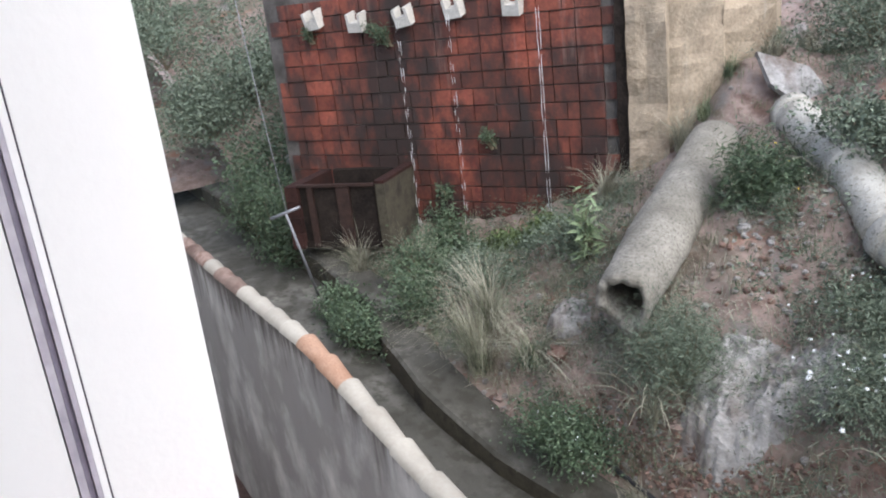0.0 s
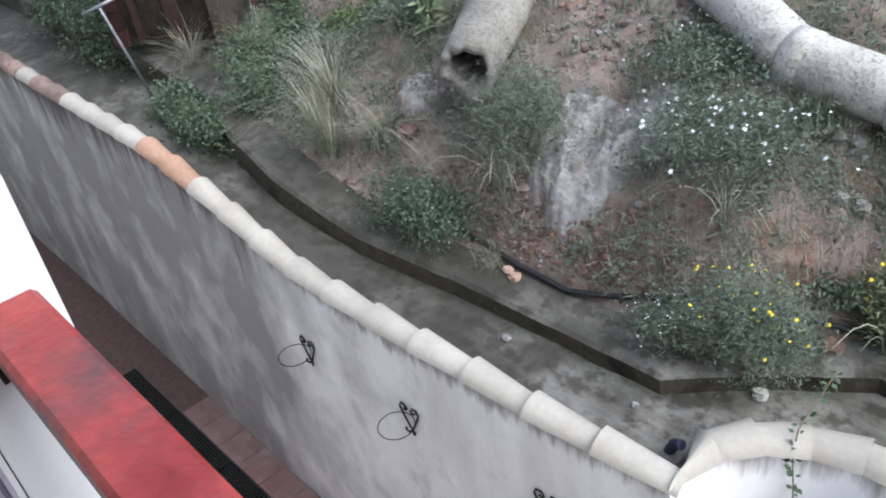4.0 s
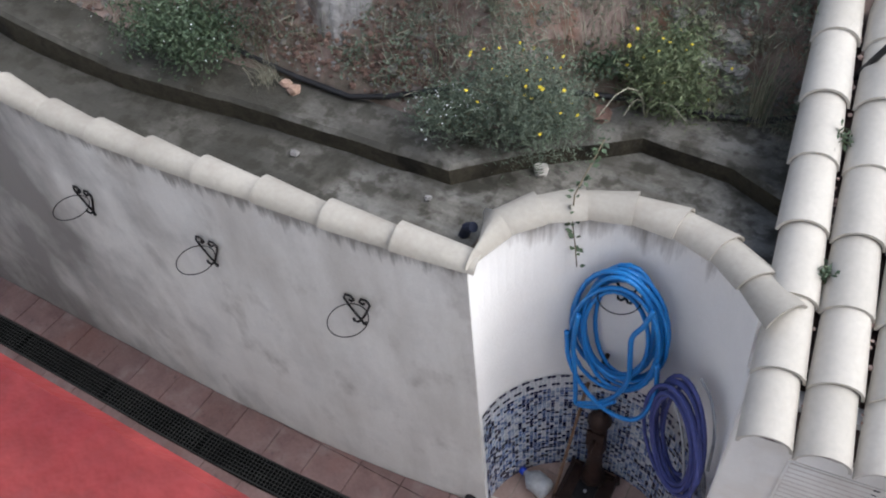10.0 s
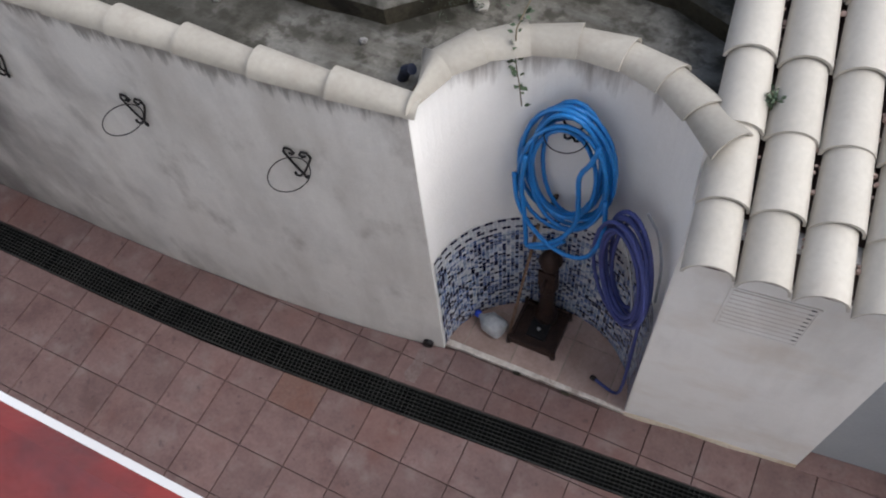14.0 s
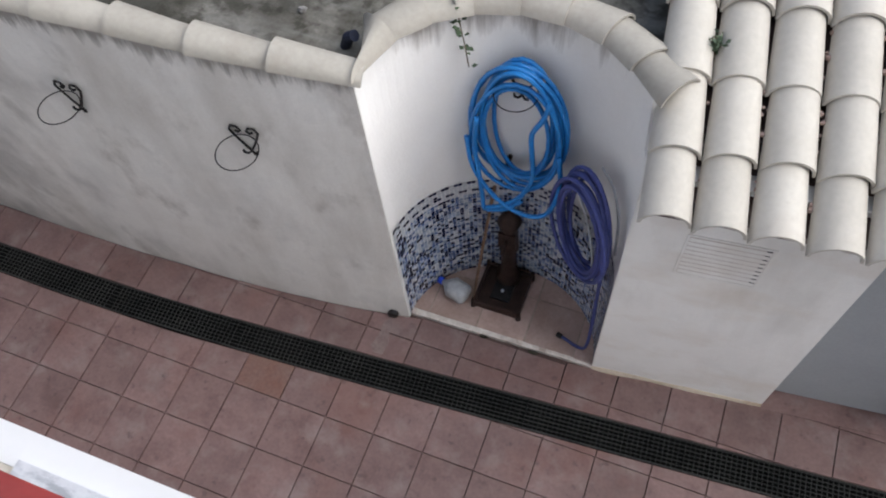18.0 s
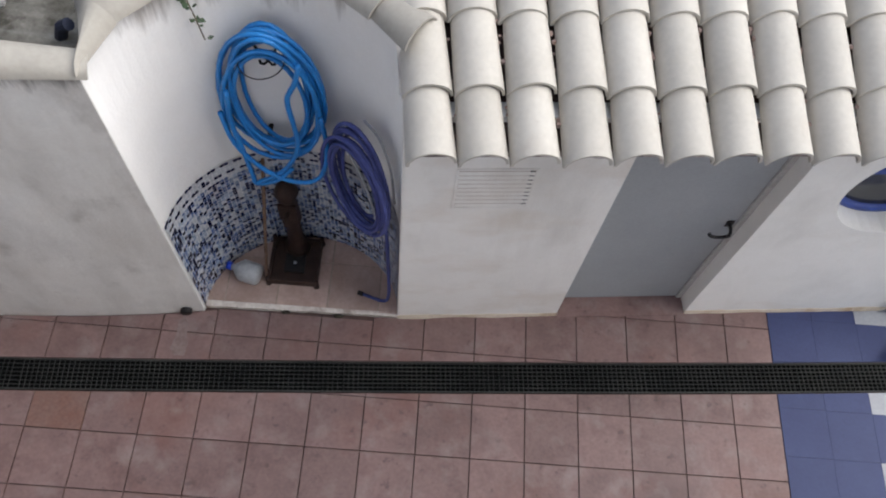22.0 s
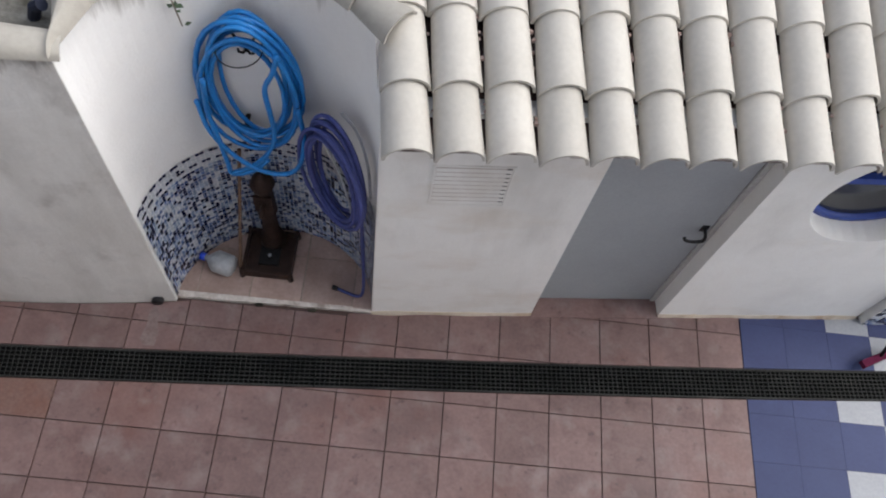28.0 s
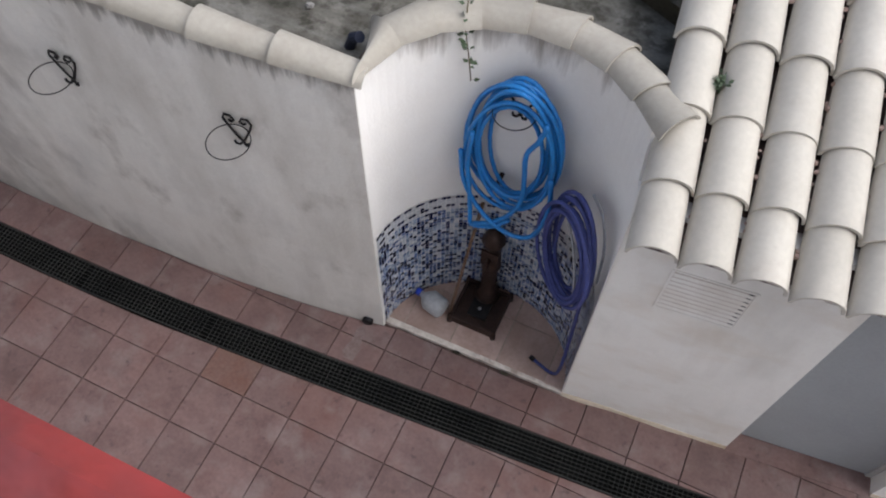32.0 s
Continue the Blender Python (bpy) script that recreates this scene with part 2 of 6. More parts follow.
TERRA = material("terracotta_floor_tile", [(0.134, 0.079, 0.071), (0.190, 0.120, 0.110), (0.157, 0.098, 0.089)], 3.2, 0.5, 0.1, 45, random_tint=0.11, grain=0.25)
stained(TERRA, (0.10, 0.06, 0.055), (1, 1, 1), 1.7, 0.50, 0.70, 0.55)
stained(TERRA, (0.17, 0.07, 0.05), (1, 1, 1), 1.1, 0.53, 0.72, 0.6)
stained(TERRA, (0.25, 0.20, 0.19), (1, 1, 1), 5.0, 0.52, 0.72, 0.6)
stained(TERRA, (0.075, 0.048, 0.043), (1, 1, 1), 14, 0.60, 0.70, 0.6)
BRICKJOINT = material("grey_brick_mortar", [(0.05, 0.045, 0.04), (0.13, 0.12, 0.11)], 5, 0.95, 0.5, 60)
FOOTSTAIN = material("tan_foot_stain", [(0.36, 0.24, 0.14), (0.58, 0.50, 0.40), (0.50, 0.41, 0.30)], 4, 0.9, 0.3, 50)
EDGE = material("limed_threshold", [(0.34, 0.28, 0.24), (0.60, 0.55, 0.50), (0.50, 0.45, 0.40)], 9, 0.85, 0.3, 50)
JOINT = material("dark_mortar", [(0.055, 0.033, 0.029), (0.095, 0.06, 0.052)], 20, 0.9, 0.3, 90)
BLUETILE = material("blue_floor_tile", [(0.026, 0.037, 0.110), (0.033, 0.047, 0.128)], 4, 0.6, 0.05, 50, random_tint=0.04, grain=0.15)
WHITETILE = material("white_floor_tile", [(0.29, 0.30, 0.32), (0.34, 0.35, 0.37)], 4, 0.45, 0.05, 50, grain=0.15)
IRON = material("dark_iron", [(0.012, 0.012, 0.014), (0.03, 0.028, 0.028)], 30, 0.5, 0.3, 120, metal=0.6)
GRATE = material("grey_grate_metal", [(0.022, 0.023, 0.022), (0.06, 0.06, 0.055)], 3, 0.6, 0.2, 100, metal=0.2, random_tint=0.2, spec=0.2)
PITSHADE = material("drain_shade", [(0.003, 0.003, 0.003), (0.007, 0.007, 0.007)], 10, 0.9, 0.2, 60, spec=0.05)
CONCRETE = material("mossy_concrete", [(0.095, 0.089, 0.073), (0.215, 0.205, 0.182), (0.155, 0.146, 0.126)], 2.2, 0.85, 0.5, 55)
MOSS_SHADE = material("moss_and_shade_concrete", [(0.014, 0.012, 0.008), (0.055, 0.048, 0.032), (0.03, 0.026, 0.017)], 4, 0.95, 0.6, 50)
stained(CONCRETE, (0.040, 0.037, 0.025), (1, 1, 1), 4.5, 0.46, 0.62, 0.7)
stained(CONCRETE, (0.22, 0.215, 0.20), (0.6, 3.0, 3.0), 3.0, 0.54, 0.70, 0.6)
stained(CONCRETE, (0.045, 0.043, 0.032), (1, 2.2, 2), 1.8, 0.48, 0.66, 0.8)
# Darkens the gutter westward: wet patches, with shade worked into the same colour.
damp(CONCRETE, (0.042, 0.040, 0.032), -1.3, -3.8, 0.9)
stained(CONCRETE, (0.030, 0.028, 0.019), (1, 1, 1), 9, 0.50, 0.60, 0.6)
EARTH = material("dry_earth", [(0.105, 0.066, 0.052), (0.25, 0.19, 0.165), (0.17, 0.118, 0.097)], 3.5, 0.95, 0.9, 30)
stained(EARTH, (0.22, 0.21, 0.205), (1, 1, 0.6), 2.3, 0.56, 0.68, 0.75)
stained(EARTH, (0.065, 0.075, 0.045), (1, 1, 1), 1.1, 0.5, 0.62, 0.55)
stained(EARTH, (0.22, 0.10, 0.06), (1, 1, 1), 1.9, 0.58, 0.66, 0.7)
REDPAINT = material("worn_red_paint", [(0.26, 0.028, 0.03), (0.38, 0.06, 0.055), (0.30, 0.04, 0.04)], 9, 0.45, 0.25, 60)
stained(REDPAINT, (0.10, 0.06, 0.065), (1, 1, 1), 6.0, 0.46, 0.6, 0.85)
BRICK = material("red_clay_brick", [(0.125, 0.03, 0.021), (0.22, 0.062, 0.038), (0.165, 0.042, 0.028)], 6, 0.85, 0.6, 45, random_tint=0.35)
stained(BRICK, (0.022, 0.018, 0.016), (1, 1, 0.6), 1.2, 0.40, 0.56, 0.93)
stained(BRICK, (0.03, 0.022, 0.02), (1, 1, 0.5), 4.5, 0.48, 0.62, 0.75)
stained(BRICK, (0.30, 0.22, 0.19), (1, 1, 0.1), 5.0, 0.63, 0.75, 0.4)
STONE = material("rough_stone", [(0.12, 0.11, 0.10), (0.24, 0.225, 0.21), (0.18, 0.16, 0.14)], 5, 0.95, 0.9, 45)
PIPE = material("rough_concrete_pipe", [(0.15, 0.14, 0.118), (0.27, 0.255, 0.222)], 4, 0.95, 1.0, 45)
stained(PIPE, (0.12, 0.11, 0.09), (1, 1, 1), 3, 0.5, 0.68, 0.6)
stained(PIPE, (0.07, 0.065, 0.055), (1, 1, 1), 55, 0.52, 0.62, 0.6)
GREYDOOR = material("grey_door_paint", [(0.30, 0.315, 0.325), (0.34, 0.355, 0.365)], 2, 0.55, 0.05, 60, grain=0.1)
JAMBPAINT = material("grey_frame_paint", [(0.42, 0.415, 0.40), (0.48, 0.47, 0.455)], 3, 0.6, 0.08, 60)
ALU = material("pale_grey_aluminium", [(0.46, 0.44, 0.50), (0.56, 0.54, 0.60)], 3, 0.4, 0.03, 60, metal=0.25)
ALUSHADE = material("groove_shade_aluminium", [(0.20, 0.18, 0.24), (0.27, 0.25, 0.31)], 3, 0.45, 0.03, 60, metal=0.25)
RUBBER = material("dark_rubber_seal", [(0.05, 0.045, 0.06), (0.09, 0.08, 0.10)], 5, 0.7, 0.05, 60)
SILLMORTAR = material("yellowish_mortar", [(0.50, 0.45, 0.36), (0.62, 0.58, 0.50)], 12, 0.9, 0.4, 60)
BRIGHT = material("white_render", [(0.80, 0.80, 0.79), (0.83, 0.83, 0.82)], 3, 0.8, 0.04, 90, grain=0.05)
MARBLE = material("veined_marble", [(0.50, 0.51, 0.53), (0.70, 0.71, 0.73), (0.62, 0.63, 0.65)], 14, 0.35, 0.0, 40)
stained(MARBLE, (0.28, 0.30, 0.33), (1, 2.5, 1), 9, 0.56, 0.66, 0.7)
BLUEHOSE = material("bright_blue_hose", [(0.012, 0.16, 0.46), (0.02, 0.22, 0.58)], 6, 0.4, 0.05, 60)
PURPLEHOSE = material("faded_violet_hose", [(0.042, 0.055, 0.19), (0.062, 0.078, 0.25)], 6, 0.5, 0.05, 60)
BLACKHOSE = material("black_hose", [(0.012, 0.012, 0.013), (0.025, 0.025, 0.028)], 8, 0.55, 0.1, 60)
BLUEPAINT = material("blue_frame_paint", [(0.02, 0.05, 0.26), (0.03, 0.07, 0.32)], 6, 0.4, 0.05, 60)
LEAF = material("green_leaves", [(0.036, 0.064, 0.038), (0.074, 0.108, 0.060), (0.054, 0.085, 0.048)], 9, 0.6, 0.0, 50, island=0.3)
PALELEAF = material("grey_green_leaves", [(0.058, 0.084, 0.058), (0.125, 0.155, 0.110), (0.085, 0.112, 0.079)], 9, 0.65, 0.0, 50, island=0.3)
OLEANDER = material("pale_lance_leaves", [(0.13, 0.18, 0.10), (0.21, 0.27, 0.15)], 9, 0.55, 0.0, 50, island=0.25)
BRIGHTLEAF = material("bright_green_leaves", [(0.075, 0.105, 0.052), (0.145, 0.178, 0.092), (0.108, 0.140, 0.070)], 9, 0.6, 0.0, 50, island=0.3)
STRAW = material("dry_grass_blades", [(0.13, 0.127, 0.09), (0.26, 0.25, 0.19), (0.19, 0.185, 0.135)], 9, 0.75, 0.0, 50, island=0.35)
PALESTRAW = material("pale_dry_grass", [(0.15, 0.15, 0.10), (0.31, 0.305, 0.225), (0.22, 0.215, 0.155)], 9, 0.75, 0.0, 50, island=0.35)
GREENGRASS = material("green_grass_blades", [(0.075, 0.105, 0.06), (0.16, 0.185, 0.105)], 9, 0.7, 0.0, 50, island=0.4)
STEM = material("woody_stems", [(0.10, 0.08, 0.05), (0.17, 0.14, 0.09)], 12, 0.85, 0.2, 60)
YELLOW = material("yellow_petals", [(0.65, 0.50, 0.02), (0.75, 0.60, 0.05)], 10, 0.6, 0.0, 50)
WHITEPETAL = material("white_petals", [(0.55, 0.58, 0.60), (0.70, 0.72, 0.72)], 10, 0.6, 0.0, 50)
DARKGLASS = material("dark_window_glass", [(0.02, 0.022, 0.025), (0.035, 0.035, 0.04)], 3, 0.12, 0.0, 50, spec=0.6)
RUST = material("rusty_dark_metal", [(0.022, 0.012, 0.010), (0.05, 0.027, 0.02)], 12, 0.6, 0.4, 60, metal=0.3)
WOOD = material("old_brown_wood", [(0.14, 0.085, 0.055), (0.21, 0.13, 0.09)], 14, 0.8, 0.3, 70)

TANSTONE = material("tan_rubble_stone", [(0.19, 0.15, 0.105), (0.37, 0.30, 0.22), (0.28, 0.22, 0.16)], 3, 0.95, 0.9, 40, random_tint=0.12)
stained(TANSTONE, (0.11, 0.095, 0.07), (1, 1, 0.5), 3, 0.5, 0.7, 0.7)
stained(TANSTONE, (0.48, 0.45, 0.39), (1, 1, 0.06), 3.5, 0.57, 0.68, 0.7)
DARKBRICK = material("dark_old_brick", [(0.016, 0.008, 0.007), (0.04, 0.016, 0.013)], 6, 0.9, 0.6, 45, random_tint=0.3, spec=0.2)
DARKSTONE = material("stain_and_shade_masonry", [(0.012, 0.010, 0.009), (0.03, 0.023, 0.019)], 5, 0.95, 0.8, 40, spec=0.1)
PALESTONE = material("pale_grey_stone", [(0.12, 0.115, 0.108), (0.33, 0.32, 0.31), (0.21, 0.20, 0.19)], 8, 0.95, 0.9, 35)
stained(PALESTONE, (0.12, 0.09, 0.075), (1, 1, 0.6), 3.5, 0.47, 0.62, 0.85)
SPOUT = material("limed_clay", [(0.42, 0.40, 0.36), (0.52, 0.50, 0.46)], 7, 0.9, 0.3, 60)
NICHETILE = material("pink_clay_tile", [(0.33, 0.225, 0.19), (0.44, 0.325, 0.28)], 5, 0.6, 0.1, 50, random_tint=0.12, grain=0.2)
MOS_DARK = material("navy_glass_mosaic", [(0.012, 0.018, 0.06), (0.02, 0.03, 0.09)], 9, 0.25, 0.0, 50)
MOS_MID = material("blue_glass_mosaic", [(0.10, 0.15, 0.30), (0.16, 0.22, 0.38)], 9, 0.25, 0.0, 50, island=0.4)
MOS_PALE = material("pale_blue_glass_mosaic", [(0.28, 0.36, 0.48), (0.38, 0.45, 0.55)], 9, 0.25, 0.0, 50, island=0.2)
MOS_WHITE = material("white_glass_mosaic", [(0.55, 0.58, 0.60), (0.62, 0.64, 0.66)], 9, 0.25, 0.0, 50)
YELLOWLEAF = material("yellow_green_leaves", [(0.055, 0.085, 0.03), (0.10, 0.13, 0.05)], 9, 0.6, 0.0, 50, island=0.35)
REDRUBBLE = material("red_rubble", [(0.12, 0.07, 0.055), (0.20, 0.135, 0.11)], 12, 0.95, 0.6, 60, island=0.35)
PALEPIPE = material("lichened_concrete_pipe", [(0.34, 0.325, 0.285), (0.52, 0.505, 0.46)], 4, 0.95, 1.0, 45)
stained(PALEPIPE, (0.14, 0.125, 0.10), (1, 1, 1), 3, 0.52, 0.68, 0.6)
stained(PALEPIPE, (0.08, 0.075, 0.06), (1, 1, 1), 45, 0.54, 0.62, 0.55)
VENTBACK = material("pinkish_bare_plaster", [(0.46, 0.39, 0.35), (0.54, 0.47, 0.43)], 9, 0.9, 0.2, 50)
POSTGREY = material("dull_grey_metal", [(0.16, 0.165, 0.18), (0.26, 0.265, 0.285)], 9, 0.5, 0.1, 50, metal=0.5)
RUSTTILE = material("rust_stained_tile", [(0.165, 0.082, 0.062), (0.175, 0.108, 0.09)], 7, 0.5, 0.1, 45)
PINKSTONE = material("pinkish_stone", [(0.36, 0.24, 0.18), (0.45, 0.32, 0.25)], 12, 0.9, 0.5, 60)
CLOUDY = material("cloudy_plastic", [(0.32, 0.33, 0.34), (0.42, 0.43, 0.44)], 12, 0.3, 0.1, 30)
BLUECAP = material("blue_plastic", [(0.015, 0.05, 0.45), (0.02, 0.07, 0.55)], 6, 0.35, 0.0, 50)
PINK = material("dark_pink_plastic", [(0.07, 0.008, 0.028), (0.10, 0.014, 0.04)], 6, 0.8, 0.05, 50, spec=0.1)


# ---- building helpers ----
def mesh_object(name, verts, faces, mat, parent=None, smooth=False, label="", at=None):
    """One mesh object. Vertices are in world metres; under a parent they are laid relative to it."""
    me = bpy.data.meshes.new(name)
    off = Vector(at) if at is not None else Vector((0, 0, 0))
    base = Vector(parent["base"]) if parent is not None and "base" in parent else Vector((0, 0, 0))
    shift = base + off
    me.from_pydata([(v[0] - shift[0], v[1] - shift[1], v[2] - shift[2]) for v in verts], [], faces)
    for m in mat if isinstance(mat, (list, tuple)) else (mat,):
        me.materials.append(m)
    if smooth:
        me.polygons.foreach_set("use_smooth", [True] * len(me.polygons))
    me.update()
    ob = new(name, me)
    ob.location = off
    ob["base"] = tuple(shift)
    if parent is not None:
        ob.parent = parent
    if label:
        ob["label"] = label
    return ob


def thing(name, base, label, category, group="", kind=""):
    """An Empty at the base of a thing; its parts hang under it."""
    e = new(name)
    e.empty_display_size = 0.05
    e.location = base
    e["base"] = tuple(base)
    return tagged(e, label, category, group, kind)


class Shape:
    """Collects vertices and faces."""

    def __init__(self):
        self.v, self.f = [], []

    def add(self, verts, faces):
        n = len(self.v)
        self.v += [tuple(p) for p in verts]
        self.f += [tuple(i + n for i in f) for f in faces]
        return self

    def box(self, x0, x1, y0, y1, z0, z1, m=None):
        p = [(x, y, z) for z in (z0, z1) for x, y in ((x0, y0), (x1, y0), (x1, y1), (x0, y1))]
        if m is not None:
            p = [tuple(m @ Vector(q)) for q in p]
        return self.add(p, [(3, 2, 1, 0), (4, 5, 6, 7), (0, 1, 5, 4), (1, 2, 6, 5), (2, 3, 7, 6), (3, 0, 4, 7)])

    def prism(self, poly, z0, z1, inset=0.0):
        n = len(poly)
        top = poly
        if inset:
            cx, cy = sum(p[0] for p in poly) / n, sum(p[1] for p in poly) / n
            top = [(x + (cx - x) / max(math.hypot(cx - x, cy - y), 1e-6) * inset, y + (cy - y) / max(math.hypot(cx - x, cy - y), 1e-6) * inset) for x, y in poly]
        v = [(x, y, z0) for x, y in poly] + [(x, y, z1) for x, y in top]
        return self.add(v, [tuple(range(n - 1, -1, -1)), tuple(range(n, 2 * n))] + [(i, (i + 1) % n, (i + 1) % n + n, i + n) for i in range(n)])

    def tube(self, pts, r, n=6, closed=False, caps=True):
        pts = [Vector(p) for p in pts]
        k = len(pts)
        rs = r if isinstance(r, (list, tuple)) else [r] * k
        ring0 = len(self.v)
        prev = None
        for i, p in enumerate(pts):
            a, b = pts[(i - 1) % k] if (closed or i) else p, pts[(i + 1) % k] if (closed or i < k - 1) else p
            d = (b - a).normalized() if (b - a).length > 1e-9 else Vector((0, 0, 1))
            if prev is None:
                u = d.cross(Vector((0, 0, 1)))
                if u.length < 0.05:
                    u = d.cross(Vector((1, 0, 0)))
            else:
                u = prev - d * prev.dot(d)
            u.normalize()
            prev = u
            w = d.cross(u)
            for j in range(n):
                q = p + (u * math.cos(2 * math.pi * j / n) + w * math.sin(2 * math.pi * j / n)) * rs[i]
                self.v.append(tuple(q))
        for i in range(k if closed else k - 1):
            for j in range(n):
                a, b = ring0 + i * n, ring0 + ((i + 1) % k) * n
                self.f.append((a + j, a + (j + 1) % n, b + (j + 1) % n, b + j))
        if caps and not closed:
            self.f.append(tuple(ring0 + j for j in range(n - 1, -1, -1)))
            self.f.append(tuple(ring0 + (k - 1) * n + j for j in range(n)))
        return self

    def make(self, name, mat, parent=None, smooth=False, label="", at=None):
        return mesh_object(name, self.v, self.f, mat, parent, smooth, label, at)


def smooth_line(pts, k=6):
    """A smooth curve through the points."""
    p = [Vector(q) for q in pts]
    p = [p[0] * 2 - p[1]] + p + [p[-1] * 2 - p[-2]]
    out = []
    for a, b, c, d in zip(p, p[1:], p[2:], p[3:]):
        for i in range(k):
            t = i / k
            out.append(0.5 * ((b * 2) + (c - a) * t + (a * 2 - b * 5 + c * 4 - d) * t * t + (b * 3 - a - c * 3 + d) * t ** 3))
    return out + [p[-2]]


def clip(poly, nx, ny, c):
    """The part of a convex polygon where nx*x + ny*y <= c."""
    out = []
    for i, p in enumerate(poly):
        q = poly[(i + 1) % len(poly)]
        a, b = nx * p[0] + ny * p[1] - c, nx * q[0] + ny * q[1] - c
        if a <= 0:
            out.append(p)
        if (a < 0 < b) or (b < 0 < a):
            s = a / (a - b)
            out.append((p[0] + (q[0] - p[0]) * s, p[1] + (q[1] - p[1]) * s))
    return out


def area(poly):
    return abs(sum(p[0] * q[1] - q[0] * p[1] for p, q in zip(poly, poly[1:] + poly[:1]))) / 2


def structure(ob, label="", category=""):
    return tagged(ob, label, category, "", "structure")


# ---- the plan ----
T = 0.333                                   # floor tile
FX0, FY0, FX1, FY1 = -0.845, 0.878, 1.062, 1.074   # two points of the shed's front
FDIR = Vector((FX1 - FX0, FY1 - FY0, 0)).normalized()
FNOR = Vector((-FDIR.y, FDIR.x, 0))         # into the hill


def front(u, off=0.0, z=0.0):
    """A point of the shed's front: u metres along it, off metres behind it."""
    p = Vector((FX0, FY0, 0)) + FDIR * u + FNOR * off
    return (p.x, p.y, z)


def grate_y(x):
    return float(np.interp(x, (-9, -5.5, -4.5, -3.6, -2.7, -1.75, -0.7, 0.37, 1.5, 3.2, 4.0), (0.165, 0.175, 0.172, 0.186, 0.243, 0.308, 0.382, 0.460, 0.548, 0.698, 0.770)))


def wall_y(x):
    x = max(x, -9.6)
    return 4.87554e-4 * x ** 4 + 0.01317992 * x ** 3 + 0.1316676 * x ** 2 + 0.5677808 * x + 1.5441228


def wall_top(x):
    return float(np.interp(x, (-14, -10.5, -8, -6.3, -5.6, -4.95, -4.55, -3.9, -3.15, -2.8, -2.06), (2.93, 2.88, 2.84, 2.81, 2.69, 2.55, 2.475, 2.465, 2.45, 2.415, 2.36)))


NX, NY, NRX, NRY = -1.462, 0.845, 0.622, 0.545    # the niche's plan: a half ellipse


def niche(a, grow=0.0):
    """A point on the niche's curve: a = 180 degrees at its one mouth corner, 0 at the other."""
    a = radians(a)
    return (NX + (NRX + grow) * math.cos(a), NY + 0.014 + 0.017 * math.cos(a) + (NRY + grow) * math.sin(a))


KERB = [(-14, 1.75), (-8, 1.5), (-7.1, 1.38), (-6.6, 1.36), (-5.9, 1.12), (-5.3, 1.05), (-4.55, 1.125), (-3.83, 1.27), (-3.2, 1.30), (-2.47, 1.337), (-2.10, 1.69), (-1.71, 1.975), (-1.25, 1.94), (-1.04, 1.845), (-0.9, 1.78), (-0.72, 1.72)]
BANK = [(-14, 1.75), (-8, 1.55), (-7.1, 1.47), (-6.6, 1.50), (-5.9, 1.27), (-5.3, 1.12), (-4.35, 1.10), (-3.5, 1.10), (-2.9, 1.16), (-2.38, 1.20), (-2.15, 1.35), (-1.97, 1.56), (-1.69, 1.74), (-1.5, 1.80), (-1.2, 1.80), (-0.9, 1.72)]


def kerb_y(x):
    return float(np.interp(x, [p[0] for p in KERB], [p[1] for p in KERB]))


def bank_y(x):
    return float(np.interp(x, [p[0] for p in BANK], [p[1] for p in BANK]))


def channel_z(x):
    return float(np.interp(x, (-14, -6.3, -5.4, -4.6, -3.9, -2.0), (2.78, 2.70, 2.58, 2.40, 2.31, 2.27)))


def kerb_z(x):
    return channel_z(x) + float(np.interp(x, (-6.2, -5.6, -5.0, -4.5, -3.8, -2.5), (0.25, 0.23, 0.19, 0.155, 0.139, 0.126)))


def kerb_w(x):
    return float(np.interp(x, (-2.0, -1.3), (0.31, 0.52)))


def ground_z(x, y):
    """The hillside's height: a short steep rise behind the kerb, then the slope."""
    d = max(y - bank_y(x) - 0.27, 0.0)
    s = float(np.interp(x, (-14, -8, -6.2, -5.0, -3.9, -3.0, -1.0, 1.0), (0.25, 0.28, 0.36, 0.55, 0.95, 0.78, 0.75, 0.8))) * float(np.interp(x, (-0.95, -0.4), (1.0, 0.25)))
    z = channel_z(x) + 0.25 + s * 2.4 * (1 - math.exp(-d / 2.4)) + 0.12 * min(d, 30)
    k = min(max((y - kerb_y(x) - kerb_w(x) + 0.05) / 0.4, 0.0), 1.0)
    z = kerb_z(x) + (z - kerb_z(x)) * k * (2 - k)
    far = math.hypot(x + 1, y + 1)
    if far > 10:
        z += 0.42 * min(far - 10, 50)
    z -= 0.24 * math.exp(-((x + 4.0) ** 2 + (y - 3.6) ** 2) / 0.3)
    z += 0.5 * math.exp(-((x + 5.15) ** 2 / 0.2 + (y - 4.5) ** 2 / 0.4))
    a, b = -0.877 * (x + 6.93) - 0.481 * (y - 2.58), 0.481 * (x + 6.93) - 0.877 * (y - 2.58)
    z -= 0.34 * math.exp(-(a / 1.4) ** 2 - (b / 0.55) ** 2)          # a hollow at the foot of the tank
    w = min(d * 1.5, 1.0, k * 2)
    return z + w * (0.10 * noise.noise((x * 1.3, y * 1.3, 0)) + 0.06 * noise.noise((x * 4, y * 4, 3)) + 0.035 * noise.noise((x * 9, y * 9, 6)))


# ---- ground, hillside, channel and kerb ----
g = Shape().add([(-400, -400, -0.12), (400, -400, -0.12), (400, 400, -0.12), (-400, 400, -0.12)], [(0, 1, 2, 3)])
structure(g.make("ground", EARTH), "bare brown ground round the yard", "ground")


